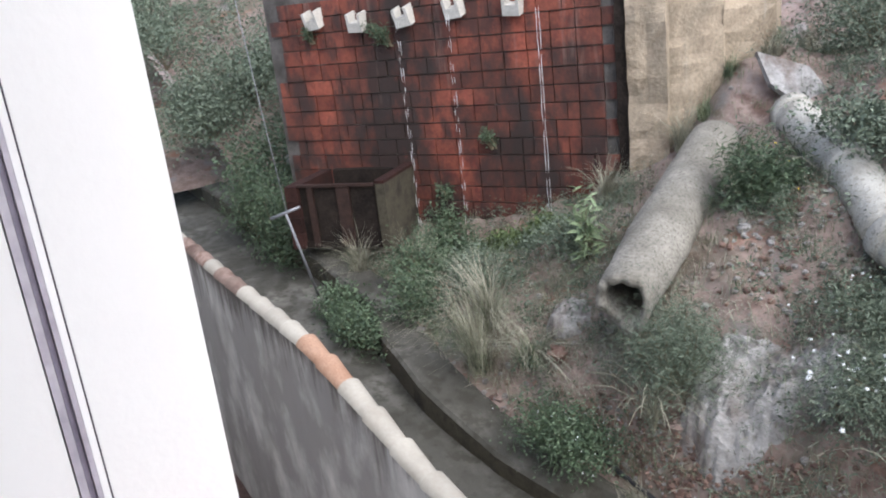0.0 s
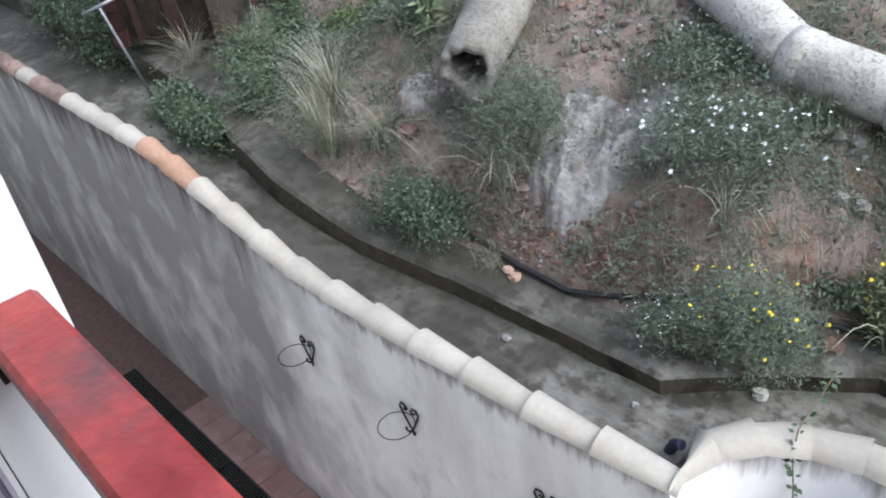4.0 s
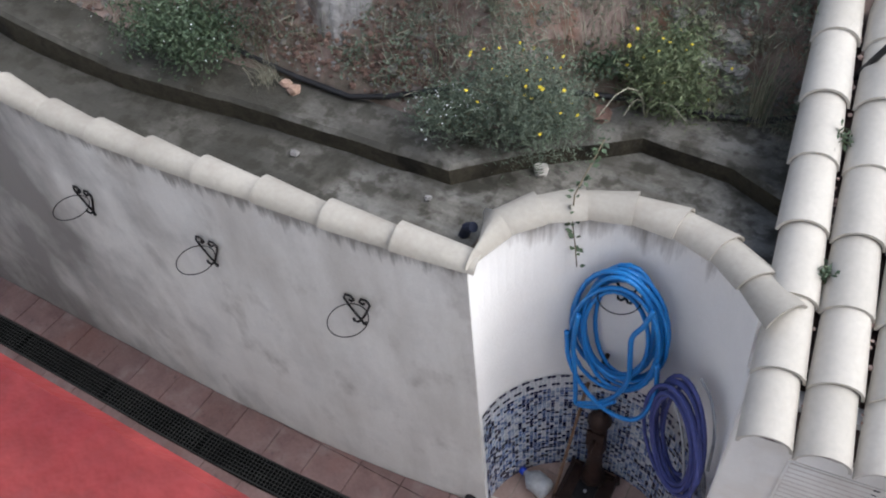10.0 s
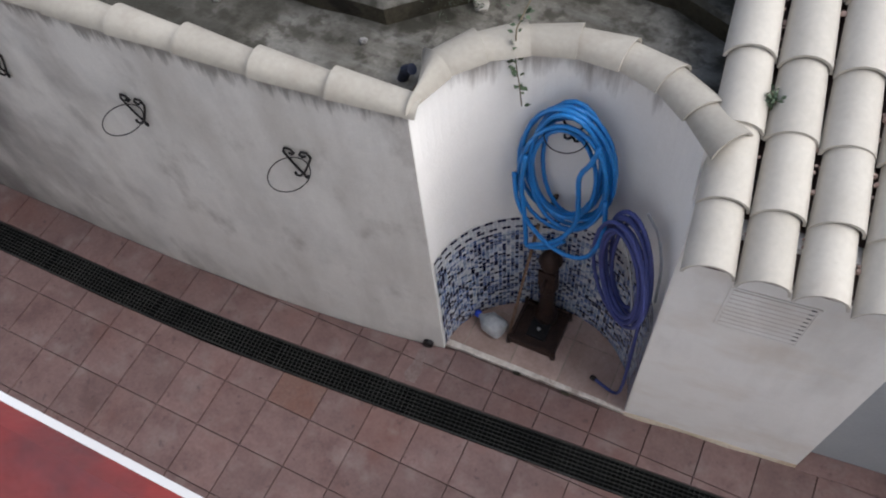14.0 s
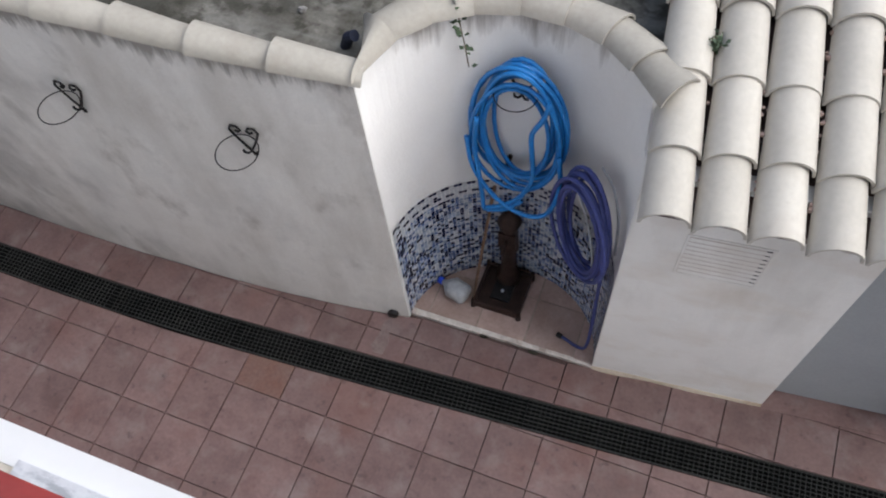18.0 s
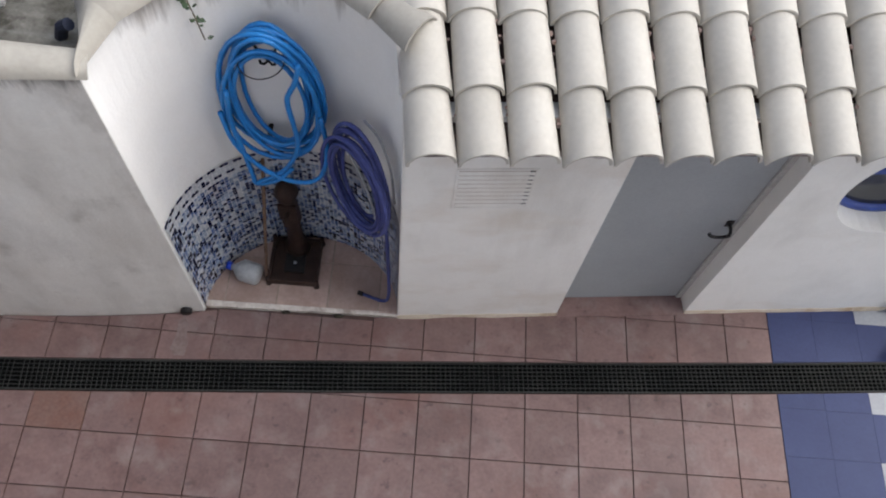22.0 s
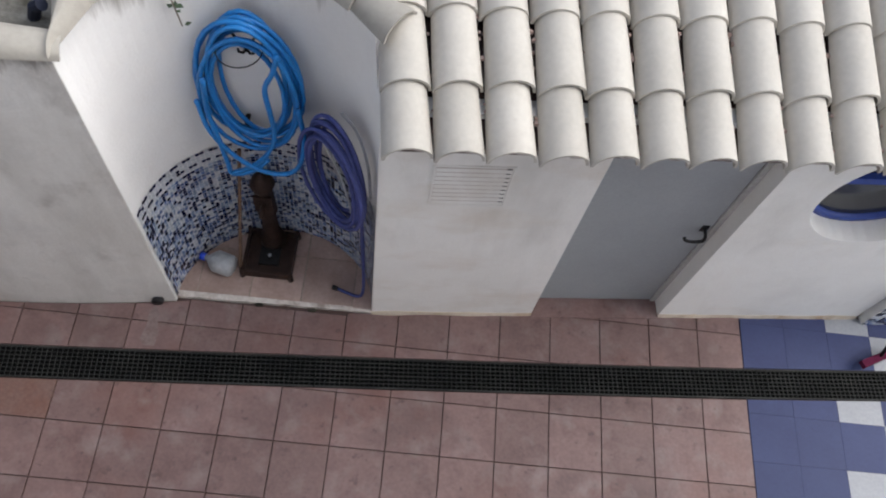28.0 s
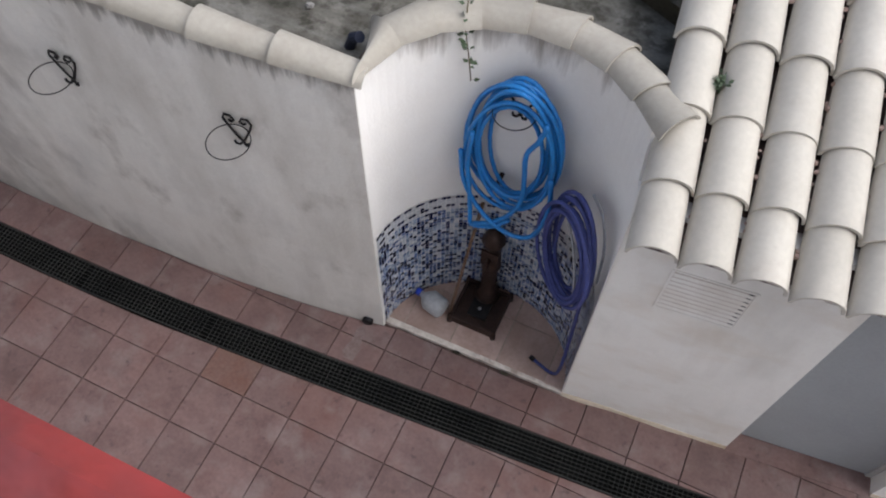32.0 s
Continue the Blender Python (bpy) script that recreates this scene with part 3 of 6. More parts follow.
def sheet(xs, ys, fz):
    v = [(x, y, fz(x, y)) for y in ys for x in xs]
    n = len(xs)
    return v, [(j * n + i, j * n + i + 1, (j + 1) * n + i + 1, (j + 1) * n + i) for j in range(len(ys) - 1) for i in range(n - 1)]


xs = list(np.concatenate([np.linspace(-60, -12, 25), np.linspace(-11.7, 1.2, 240), np.linspace(1.8, 30, 16)]))
ds = list(np.concatenate([np.linspace(0.0, 3.4, 70)[:-1], np.linspace(3.4, 8, 30)[:-1], np.linspace(8, 60, 20)]))
v = [(x, kerb_y(x) + 0.26 + d, ground_z(x, kerb_y(x) + 0.26 + d) - (0.03 if d == 0 else 0)) for d in ds for x in xs]
n = len(xs)
f = [(j * n + i, j * n + i + 1, (j + 1) * n + i + 1, (j + 1) * n + i) for j in range(len(ds) - 1) for i in range(n - 1)]
structure(mesh_object("hillside", v, f, EARTH, smooth=True), "dry earth slope with weeds and rubble above the yard", "hillside")

# the channel's bed, from behind the wall's coping to the kerb
v, f = [], []
xs = np.linspace(-14, -0.6, 120)
for x in xs:
    for k in range(6):
        y0 = wall_y(x) + 0.1 if x < -2.2 else 0.95
        y = y0 + (kerb_y(x) + 0.06 - y0) * k / 5
        v.append((x, y, channel_z(x) + 0.012 * noise.noise((x * 3, y * 3, 1)) + (0.02 if k == 0 else 0)))
for i in range(len(xs) - 1):
    for k in range(5):
        if xs[i] < -2.2 or k >= 0:
            a = i * 6 + k
            f.append((a, a + 6, a + 7, a + 1))
# cut the part that the niche stands in
keep = [q for q in f if not any(((v[i][0] - NX) / (NRX + 0.05)) ** 2 + ((v[i][1] - NY) / (NRY + 0.05)) ** 2 < 1 and v[i][1] > 0.7 for i in q) and not any(v[i][0] > -2.1 and v[i][1] < 1.0 for i in q)]
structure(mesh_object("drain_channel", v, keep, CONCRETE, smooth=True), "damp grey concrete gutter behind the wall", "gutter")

s = Shape()
pts = []
for a, b in zip(KERB, KERB[1:]):
    m = max(1, int(math.hypot(b[0] - a[0], b[1] - a[1]) / 0.12))
    pts += [(a[0] + (b[0] - a[0]) * i / m, a[1] + (b[1] - a[1]) * i / m) for i in range(m)]
pts.append(KERB[-1])
ring = []
for i, (x, y) in enumerate(pts):
    zc, zk = channel_z(x) - 0.05, kerb_z(x)
    j = 0.008 * noise.noise((x * 5, y * 5, 7))
    ring += [(x, y + 0.01 + j, zc), (x, y + j, zk - 0.025), (x + 0.0, y + 0.022 + j, zk), (x, y + kerb_w(x), zk + 0.01 + j), (x, y + kerb_w(x), zc)]
f = []
for i in range(len(pts) - 1):
    for k in range(4):
        a = i * 5 + k
        f.append((a, a + 5, a + 6, a + 1))
f += [(4, 3, 2, 1, 0), tuple(len(ring) - 5 + k for k in range(5))]
kerb = structure(mesh_object("kerb", ring, f, [CONCRETE, MOSS_SHADE]), "weathered concrete kerb, front coloured dark for moss and shade", "kerb")
# Front faces alone get the near-black material: moss with their shade painted in.
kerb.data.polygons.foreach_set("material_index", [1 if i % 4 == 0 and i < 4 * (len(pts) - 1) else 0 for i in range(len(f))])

# ---- retaining wall with its coping ----
xs = np.linspace(-14, -2.085, 100)
v, f = [], []
for x in xs:
    y, zt = wall_y(x), wall_top(x)
    for k in range(10):
        z = -0.05 + (zt + 0.05) * k / 9
        v.append((x, y + 0.006 * noise.noise((x * 2, z * 2, 5)), z))
    v += [(x, y + 0.12, zt), (x, y + 0.12, -0.05)]
for i in range(len(xs) - 1):
    for k in range(11):
        a = i * 12 + k
        f.append((a, a + 12, a + 13, a + 1))
f += [tuple(range(11, -1, -1)), tuple(len(v) - 12 + k for k in range(12))]
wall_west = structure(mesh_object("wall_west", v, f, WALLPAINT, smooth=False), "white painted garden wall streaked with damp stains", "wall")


def barrel_mesh(name, length, r0, r1, mat, n=7, th=0.012, sweep=168, cut=0.0, squash=0.92):
    """A half-round clay tile along +x: wide end at x = 0, narrow end at x = length, crown up."""
    me = bpy.data.meshes.new(name)
    v, f = [], []
    for x, r in ((0, r0), (length, r1)):
        for rr in (r, r - th):
            for i in range(n + 1):
                a = radians(90 + sweep / 2 - sweep * i / n)
                v.append((x + cut * rr * math.sin(a), rr * math.cos(a), rr * math.sin(a) * squash))
    m = n + 1
    for i in range(n):
        f.append((i, i + 1, 2 * m + i + 1, 2 * m + i))
        f.append((m + i + 1, m + i, 3 * m + i, 3 * m + i + 1))
    e = len(v)
    v += v[:]
    for i in range(n):
        f.append((e + i + 1, e + i, e + m + i, e + m + i + 1))
        f.append((e + 2 * m + i, e + 2 * m + i + 1, e + 3 * m + i + 1, e + 3 * m + i))
    f += [(e, e + 2 * m, e + 3 * m, e + m), (e + n, e + m + n, e + 3 * m + n, e + 2 * m + n)]
    me.from_pydata(v, [], f)
    me.materials.append(mat)
    me.polygons.foreach_set("use_smooth", [k < 2 * n for k in range(len(me.polygons))])
    me.update()
    return me


def piece(name, me, m, parent, label=""):
    ob = new(name, me)
    base = Matrix.Translation(Vector(parent["base"])).inverted() if "base" in parent else Matrix.Identity(4)
    ob.parent = parent
    ob.matrix_basis = base @ m
    if label:
        ob["label"] = label
    return ob


def along(p, q, roll=0.0):
    """The pose at p whose x axis points to q, y level."""
    d = (Vector(q) - Vector(p)).normalized()
    y = Vector((0, 0, 1)).cross(d).normalized()
    zz = d.cross(y)
    m = Matrix((d, y, zz)).transposed().to_4x4()
    m.translation = p
    return m @ Matrix.Rotation(radians(roll), 4, "X")


COPE = barrel_mesh("coping_tile", 0.40, 0.092, 0.068, COPEPAINT, 9, 0.014, 172, 0.0, 0.86)
COPECLAY = barrel_mesh("coping_tile_clay", 0.40, 0.092, 0.068, CLAY, 9, 0.014, 172, 0.0, 0.86)
COPEOLD = barrel_mesh("coping_tile_old", 0.40, 0.092, 0.068, OLDCLAY, 9, 0.014, 172, 0.0, 0.86)
rnd = random.Random(3)
x, i = -2.085, 0
while x > -13.5:          # tiles overlap towards the niche
    x1 = x - 0.361
    p0, p1 = Vector((x1, wall_y(x1) + 0.053, wall_top(x1) + 0.012)), Vector((x + 0.03, wall_y(min(x + 0.03, -2.1)) + 0.053, wall_top(x) - 0.006))
    bare, old = i in (10, 11), i in (16, 17, 19, 20, 21)
    piece("coping_tile", COPECLAY if bare else COPEOLD if old else COPE, along(p0, p1, rnd.uniform(-3, 3)), wall_west, "unpainted clay coping tile" if bare or old else "")
    x, i = x1, i + 1

# ---- niche ----
v, f = [], []
N = 36
ZN = 2.375
for i in range(-1, N + 1):
    a = 180 - 180 * max(i, 0) / N
    x, y = niche(a) if i >= 0 else (-2.0855, wall_y(-2.0855))
    xo, yo = niche(a, 0.004 + 0.15 * min(1.0, max(0.0, (176 - a) / 45), max(0.0, (a - 4) / 30)))
    zt = ZN if a > 22 else 2.1
    for k in range(7):
        v.append((x, y, -0.05 + (zt + 0.05) * k / 6))
    v += [(xo, yo, zt), (xo, yo, -0.05)]
for i in range(N + 1):
    for k in range(8):
        a = i * 9 + k
        f.append((a, a + 9, a + 10, a + 1))
niche_wall = structure(mesh_object("wall_niche", v, f, NICHEPAINT), "white painted curved niche wall", "wall")
niche_wall.data.polygons.foreach_set("use_smooth", [k >= 8 and k % 8 < 5 for k in range(len(f))])
def curved_tile(c0, l0, c1, l1, r0, r1, parent, n=8, th=0.012):
    """A half-round tile between two cross-sections: middle, sideways direction and half width of each."""
    v, f = [], []
    for c, l, r in ((c0, l0, r0), (c1, l1, r1)):
        for rr in (r, r - th):
            for i in range(n + 1):
                a = radians(174 - 168 * i / n)
                v.append((c[0] + l[0] * rr * math.cos(a), c[1] + l[1] * rr * math.cos(a), c[2] + rr * math.sin(a) * 0.8))
    m = n + 1
    for i in range(n):
        f += [(i, i + 1, 2 * m + i + 1, 2 * m + i), (m + i + 1, m + i, 3 * m + i, 3 * m + i + 1)]
    e = len(v)
    v += v[:]
    for i in range(n):
        f += [(e + i + 1, e + i, e + m + i, e + m + i + 1), (e + 2 * m + i, e + 2 * m + i + 1, e + 3 * m + i + 1, e + 3 * m + i)]
    f += [(e, e + 2 * m, e + 3 * m, e + m), (e + n, e + m + n, e + 3 * m + n, e + 2 * m + n)]
    ob = mesh_object("coping_tile", v, f, COPEPAINT, parent)
    ob.data.polygons.foreach_set("use_smooth", [k < 2 * n for k in range(len(f))])
    return ob


angles = [180, 156, 137, 118, 99, 80, 61, 42, 22]
for a0, a1 in zip(angles, angles[1:]):
    p, q = niche(a0, 0.062), niche(a1 - 1.5, 0.062)
    l0, l1 = (math.cos(radians(a0)), math.sin(radians(a0))), (math.cos(radians(a1)), math.sin(radians(a1)))
    if a0 == 180:
        p, l0 = (-2.075, wall_y(-2.085) + 0.06), (0.0, 1.0)
    zq = ZN + 0.010
    if a1 == 22:
        l0, q, l1, zq = (0.70, 0.71), (-0.80, 1.125), (0.58, 0.815), ZN + 0.022
    curved_tile((*p, ZN + 0.004), l0, (*q, zq), l1, 0.088, 0.105, niche_wall)
# ---- patio ----
structure(Shape().box(-14, 5.5, -2.4, 1.75, -0.11, -0.012).make("floor", JOINT), "red terracotta tiled patio floor with dark joints", "floor")

# ---- house: the window that the camera looks out of ----
HY, SILL, JX = -1.026, 3.62, -1.745           # outer face, sill height, left jamb
s = Shape()
s.box(-14, JX, -1.146, HY, -0.05, 6.6)
# Unseen stretch to x = 6, added to shade the yard's far end.
s.box(1.3, 6.0, -1.146, HY, -0.05, 6.6)
s.box(JX, 1.3, -1.146, HY, -0.05, SILL - 0.06)
s.box(JX, 1.3, -1.146, HY, 6.1, 6.6)
structure(s.make("wall_house", BRIGHT), "white rendered house wall with a tall window opening", "wall")
s = Shape()
s.box(-4.2, 3.2, -5.2, -5.05, 2.9, 6.6).box(-4.35, -4.2, -5.2, -1.2, 2.9, 6.6).box(3.2, 3.35, -5.2, -1.2, 2.9, 6.6)
structure(s.make("wall_room", BRIGHT), "plain pale room wall", "wall")
structure(Shape().box(-4.35, 3.35, -5.2, -1.18, 2.8, 3.3).make("floor_room", TERRA), "plain room floor", "floor")
structure(Shape().box(-4.35, 3.35, -5.2, -1.10, 6.4, 6.6).make("ceiling", BRIGHT), "plain white ceiling", "ceiling")
window = thing("window_frame", (JX, -1.150, SILL), "grey aluminium window frame in a white jamb", "window frame", "", "structure")
Shape().box(JX - 0.06, JX + 0.002, -1.1475, -1.1465, SILL, 6.08).make("seal", RUBBER, window, label="thin dark sealing strip")
Shape().box(JX - 0.06, JX + 0.003, -1.1545, -1.148, SILL, 6.08).make("lip", BRIGHT, window)
Shape().box(JX - 0.06, JX + 0.006, -1.160, -1.155, SILL, 6.08).make("side_rail", ALU, window)
# The groove's shade comes from a darker copy of the rail's colour.
Shape().box(JX - 0.06, JX + 0.001, -1.166, -1.1605, SILL, 6.08).make("groove", ALUSHADE, window)
Shape().box(JX - 0.06, JX + 0.005, -1.174, -1.1665, SILL, 6.08).make("side_rail", ALU, window)
Shape().box(JX - 0.8, JX + 0.003, -1.5, -1.1755, SILL, 6.08).make("sash", BRIGHT, window)
Shape().box(JX - 0.06, 1.3, -1.172, -1.148, 6.03, 6.1).make("head_rail", ALU, window)
# sill: marble slabs on a white nosing, bare mortar where one is missing
sill = thing("window_sill", (JX, HY, SILL - 0.06), "white window sill with grey veined marble slabs", "window sill", "", "structure")
Shape().box(JX + 0.001, 1.299, -1.14, HY - 0.002, SILL - 0.058, SILL - 0.022).make("bed", BRIGHT, sill)
Shape().box(JX - 0.42, 1.42, HY + 0.001, -0.963, SILL - 0.058, SILL - 0.022).make("nosing", BRIGHT, sill)
Shape().box(JX + 0.002, -1.645, -1.138, -1.026, SILL - 0.021, SILL - 0.010).make("mortar", SILLMORTAR, sill, label="cracked yellowish mortar bed")
for k, x in enumerate((-1.642, -1.14, -0.63, -0.12, 0.39, 0.90)):
    Shape().box(x, x + (0.495 if k < 5 else 0.39), -1.138, -1.012, SILL - 0.021, SILL - 0.002).make("marble_slab", MARBLE, sill)
# red handrail
RZ = 4.70
rail = thing("handrail", (JX, -1.076, RZ - 0.1), "worn red painted metal handrail across the window", "handrail")
v, f = [], []
xs = np.linspace(JX + 0.001, 1.298, 60)
prof = [(-1.111, RZ - 0.036), (-1.111, RZ - 0.006), (-1.105, RZ), (-1.049, RZ), (-1.043, RZ - 0.006), (-1.043, RZ - 0.036)]
for x in xs:
    v += [(x, y, z + 0.001 * noise.noise((x * 9, y * 30, 2))) for y, z in prof]
k = len(prof)
for i in range(len(xs) - 1):
    for j in range(k):
        f.append((i * k + j, (i + 1) * k + j, (i + 1) * k + (j + 1) % k, i * k + (j + 1) % k))
f += [tuple(range(k)), tuple(len(v) - 1 - j for j in range(k))]
mesh_object("top_bar", v, f, REDPAINT, rail)
Shape().box(JX + 0.001, 1.298, -1.088, -1.066, 3.80, 3.825).make("bottom_bar", REDPAINT, rail)
for i in range(20):
    x = -1.62 + i * 0.15
    Shape().tube([(x, -1.077, 3.825), (x, -1.077, RZ - 0.036)], 0.008, 6).make("baluster", REDPAINT, rail)
Shape().box(JX + 0.001, JX + 0.024, -1.113, -1.045, RZ - 0.075, RZ - 0.037).make("bracket", RUST, rail, label="rusty wall bracket")

# ---- shed ----
ROOF0 = 2.155
shed = structure(thing("wall_shed", front(0), "white painted shed front with a grey door", "wall", "", ""), "")
SHED_H, THK = 2.20, 0.22


def slab(u0, u1, z0, z1, o0=0.0, o1=THK):
    p = [front(u0, o0), front(u1, o0), front(u1, o1), front(u0, o1)]
    return [(a, b) for a, b, _ in p], z0, z1


UD0, UD1 = 1.05, 1.918                       # the door's opening
UE = 3.33                                    # where the front ends
WC, WZ, WA, WB = 2.655, 1.58, 0.44, 0.44     # the oval window: middle, half width, half height
s = Shape()
s.prism(*slab(0, UD0, -0.05, SHED_H))
s.prism(*slab(UD0, UD1, 1.97, SHED_H))
s.prism(*slab(UD1, WC - 0.5, -0.05, SHED_H))
s.prism(*slab(WC + 0.5, UE, -0.05, SHED_H))
# the panel round the oval
M = 40
for o in (0.0, THK):
    n0 = len(s.v)
    for i in range(M):
        a = 2 * math.pi * i / M
        s.v.append(front(WC + WA * math.cos(a), o, WZ + WB * math.sin(a)))
    for i in range(M):
        a = 2 * math.pi * i / M
        c, d = math.cos(a), math.sin(a)
        k = 1 / max(abs(c) / 0.5, (d / (SHED_H - WZ)) if d > 0 else (-d / (WZ + 0.05)))
        s.v.append(front(WC + c * k, o, WZ + d * k))
    for i in range(M):
        q = (n0 + i, n0 + (i + 1) % M, n0 + M + (i + 1) % M, n0 + M + i)
        s.f.append(q if o else q[::-1])
n0 = len(s.v) - 4 * M
for i in range(M):
    s.f.append((n0 + i, n0 + (i + 1) % M, n0 + 2 * M + (i + 1) % M, n0 + 2 * M + i))
s.make("front_wall", WHITE, shed)
Shape().prism(*slab(0.0, 0.20, -0.05, SHED_H, THK, 1.6)).make("side_wall", WHITE, shed)
Shape().prism(*slab(0.2, UE, -0.05, SHED_H, 1.5, 1.6)).make("back_wall", WHITE, shed)
Shape().prism(*slab(UE - 0.18, UE, -0.05, SHED_H, THK, 1.5)).make("end_wall", WHITE, shed)

# Tan stain along the wall's foot, built as a thin raised strip.
for u0, u1 in ((0.0, UD0), (UD1, UE)):
    n = int((u1 - u0) / 0.06)
    v, f = [], []
    for i in range(n + 1):
        u = u0 + (u1 - u0) * i / n
        w, hh = 0.012 + 0.010 * noise.noise((u * 4, 1, 0)) + 0.004 * noise.noise((u * 17, 1, 0)), 0.030 + 0.022 * noise.noise((u * 3, 5, 0)) + 0.008 * noise.noise((u * 15, 5, 0))
        v += [front(u, -max(w, 0.004), 0.0005), front(u, -0.003, max(hh, 0.01)), front(u, 0.01, max(hh, 0.01)), front(u, 0.01, 0.0005)]
    f = [(i * 4 + k, i * 4 + 4 + k, i * 4 + 4 + (k + 1) % 4, i * 4 + (k + 1) % 4) for i in range(n) for k in range(4)] + [(0, 1, 2, 3), (4 * n + 3, 4 * n + 2, 4 * n + 1, 4 * n)]
    mesh_object("foot_stain_strip", v, f, FOOTSTAIN, shed, label="tan stain along the wall's foot, built as a strip")

door = thing("door_shed", front(UD0, 0.12), "plain light grey painted shed door, closed", "door", "", "structure")
leaf = Shape().prism(*slab(UD0 + 0.005, UD1 - 0.04, 0.015, 1.93, 0.115, 0.15)).make("leaf", GREYDOOR, door)
Shape().prism(*slab(UD1 - 0.037, UD1 - 0.002, 0.0, 1.965, 0.105, 0.16)).make("frame", JAMBPAINT, door)
Shape().prism(*slab(UD0 + 0.002, UD1 - 0.04, 1.935, 1.965, 0.06, 0.16)).make("frame", JAMBPAINT, door)
h = Shape()
h.tube(smooth_line([front(UD1 - 0.075, 0.112, 1.05), front(UD1 - 0.075, 0.075, 1.045), front(UD1 - 0.08, 0.05, 1.03), front(UD1 - 0.10, 0.044, 1.02), front(UD1 - 0.15, 0.044, 1.015), front(UD1 - 0.185, 0.05, 1.02), front(UD1 - 0.195, 0.062, 1.03)], 4), 0.010, 8)
h.make("handle", IRON, leaf, True, "black lever handle")
Shape().prism(*slab(UD1 - 0.095, UD1 - 0.055, 1.02, 1.08, 0.109, 0.1145)).make("handle_plate", IRON, leaf)
Shape().prism(*slab(UD0, UD1, -0.05, 0.004, -0.02, 0.2)).make("threshold", TERRA, door)

vent = thing("wall_vent", front(0.25, 0, 1.45), "white painted louvred wall vent under the eaves", "vent")
U0, U1, Z0, Z1 = 0.248, 0.628, 1.45, 1.81
for a, b, c, d in ((U0, U1, Z0, Z0 + 0.012), (U0, U1, Z1 - 0.012, Z1), (U0, U0 + 0.012, Z0 + 0.012, Z1 - 0.012), (U1 - 0.012, U1, Z0 + 0.012, Z1 - 0.012)):
    Shape().prism(*slab(a, b, c, d, -0.006, -0.001)).make("frame", WHITE, vent)
Shape().prism(*slab(U0 + 0.013, U1 - 0.013, Z0 + 0.013, Z1 - 0.013, -0.003, -0.001)).make("backing", VENTBACK, vent)
for i in range(9):
    z = Z0 + 0.018 + i * 0.0365
    s = Shape()
    p = [front(U0 + 0.013, -0.007, z), front(U1 - 0.013, -0.007, z), front(U1 - 0.013, -0.005, z + 0.024), front(U0 + 0.013, -0.005, z + 0.024)]
    q = [(a[0], a[1], a[2] + 0.004) for a in p]
    s.add(p + q, [(0, 1, 2, 3), (7, 6, 5, 4), (4, 5, 1, 0), (5, 6, 2, 1), (6, 7, 3, 2), (7, 4, 0, 3)])
    s.make("slat", WHITE, vent)
    # Raised black block; the gap's shade is put into its colour.
    Shape().prism(*slab(U1 - 0.042, U1 - 0.02, z + 0.029, z + 0.036, -0.0075, -0.001)).make("slot_shade", IRON, vent)

win = thing("window_oval", front(WC, 0.15, WZ), "oval blue framed window of the shed with dark glass", "window", "", "structure")
s = Shape()
ringp = [[front(WC + (WA - g) * math.cos(2 * math.pi * i / M), o, WZ + (WB - g) * math.sin(2 * math.pi * i / M)) for i in range(M)] for g, o in ((0.002, 0.13), (0.045, 0.13), (0.045, 0.18), (0.002, 0.18))]
for r in ringp:
    s.v += r
for k in range(4):
    for i in range(M):
        s.f.append((k * M + i, ((k + 1) % 4) * M + i, ((k + 1) % 4) * M + (i + 1) % M, k * M + (i + 1) % M))
oval = s.make("frame", BLUEPAINT, win, True)
Shape().prism(*slab(WC - 0.39, WC + 0.39, WZ - 0.02, WZ + 0.03, 0.115, 0.175)).make("glazing_bar", BLUEPAINT, oval)
Shape().add([front(WC + (WA - 0.04) * math.cos(2 * math.pi * i / M), 0.155, WZ + (WB - 0.04) * math.sin(2 * math.pi * i / M)) for i in range(M)], [tuple(range(M))]).make("pane", DARKGLASS, win)

# roof
PITCH, SLOPE, EXPO, NROW, NCOL = 0.2125, 23.5, 0.311, 8, 18
RDIR = (FNOR * math.cos(radians(4.2)) - FDIR * math.sin(radians(4.2))).normalized()
UPV = (RDIR * math.cos(radians(SLOPE)) + Vector((0, 0, math.sin(radians(SLOPE))))).normalized()
roof = structure(thing("roof", front(0, -0.1, ROOF0), "shed roof of cream painted half-round clay tiles", "roof", "", ""))
E0 = Vector(front(0, -0.192, ROOF0 - 0.027))
s = Shape()
L = EXPO * NROW
c = [E0 + FDIR * 0.03 + UPV * 0.10, E0 + FDIR * (PITCH * NCOL - 0.05) + UPV * 0.10, E0 + FDIR * (PITCH * NCOL - 0.05) + UPV * L, E0 + FDIR * 0.03 + UPV * L]
dz = Vector((0, 0, 0.045))
s.add([p - dz * 2.4 for p in c] + [p - dz for p in c], [(3, 2, 1, 0), (4, 5, 6, 7), (0, 1, 5, 4), (1, 2, 6, 5), (2, 3, 7, 6), (3, 0, 4, 7)])
s.make("deck", JOINT, roof)
ROOFT = barrel_mesh("roof_tile", 0.36, 0.106, 0.092, CREAM, 9, 0.013, 176, 0.27)
ROOFC = barrel_mesh("roof_tile_clay", 0.36, 0.106, 0.092, PALECLAY, 9, 0.013, 176, 0.27)
PANTILE = material("dirty_pan_tile", [(0.30, 0.26, 0.235), (0.42, 0.375, 0.34)], 7, 0.85, 0.3, 60)
PAN = barrel_mesh("pan_tile", 0.36, 0.075, 0.088, PANTILE, 5, 0.012, 150)
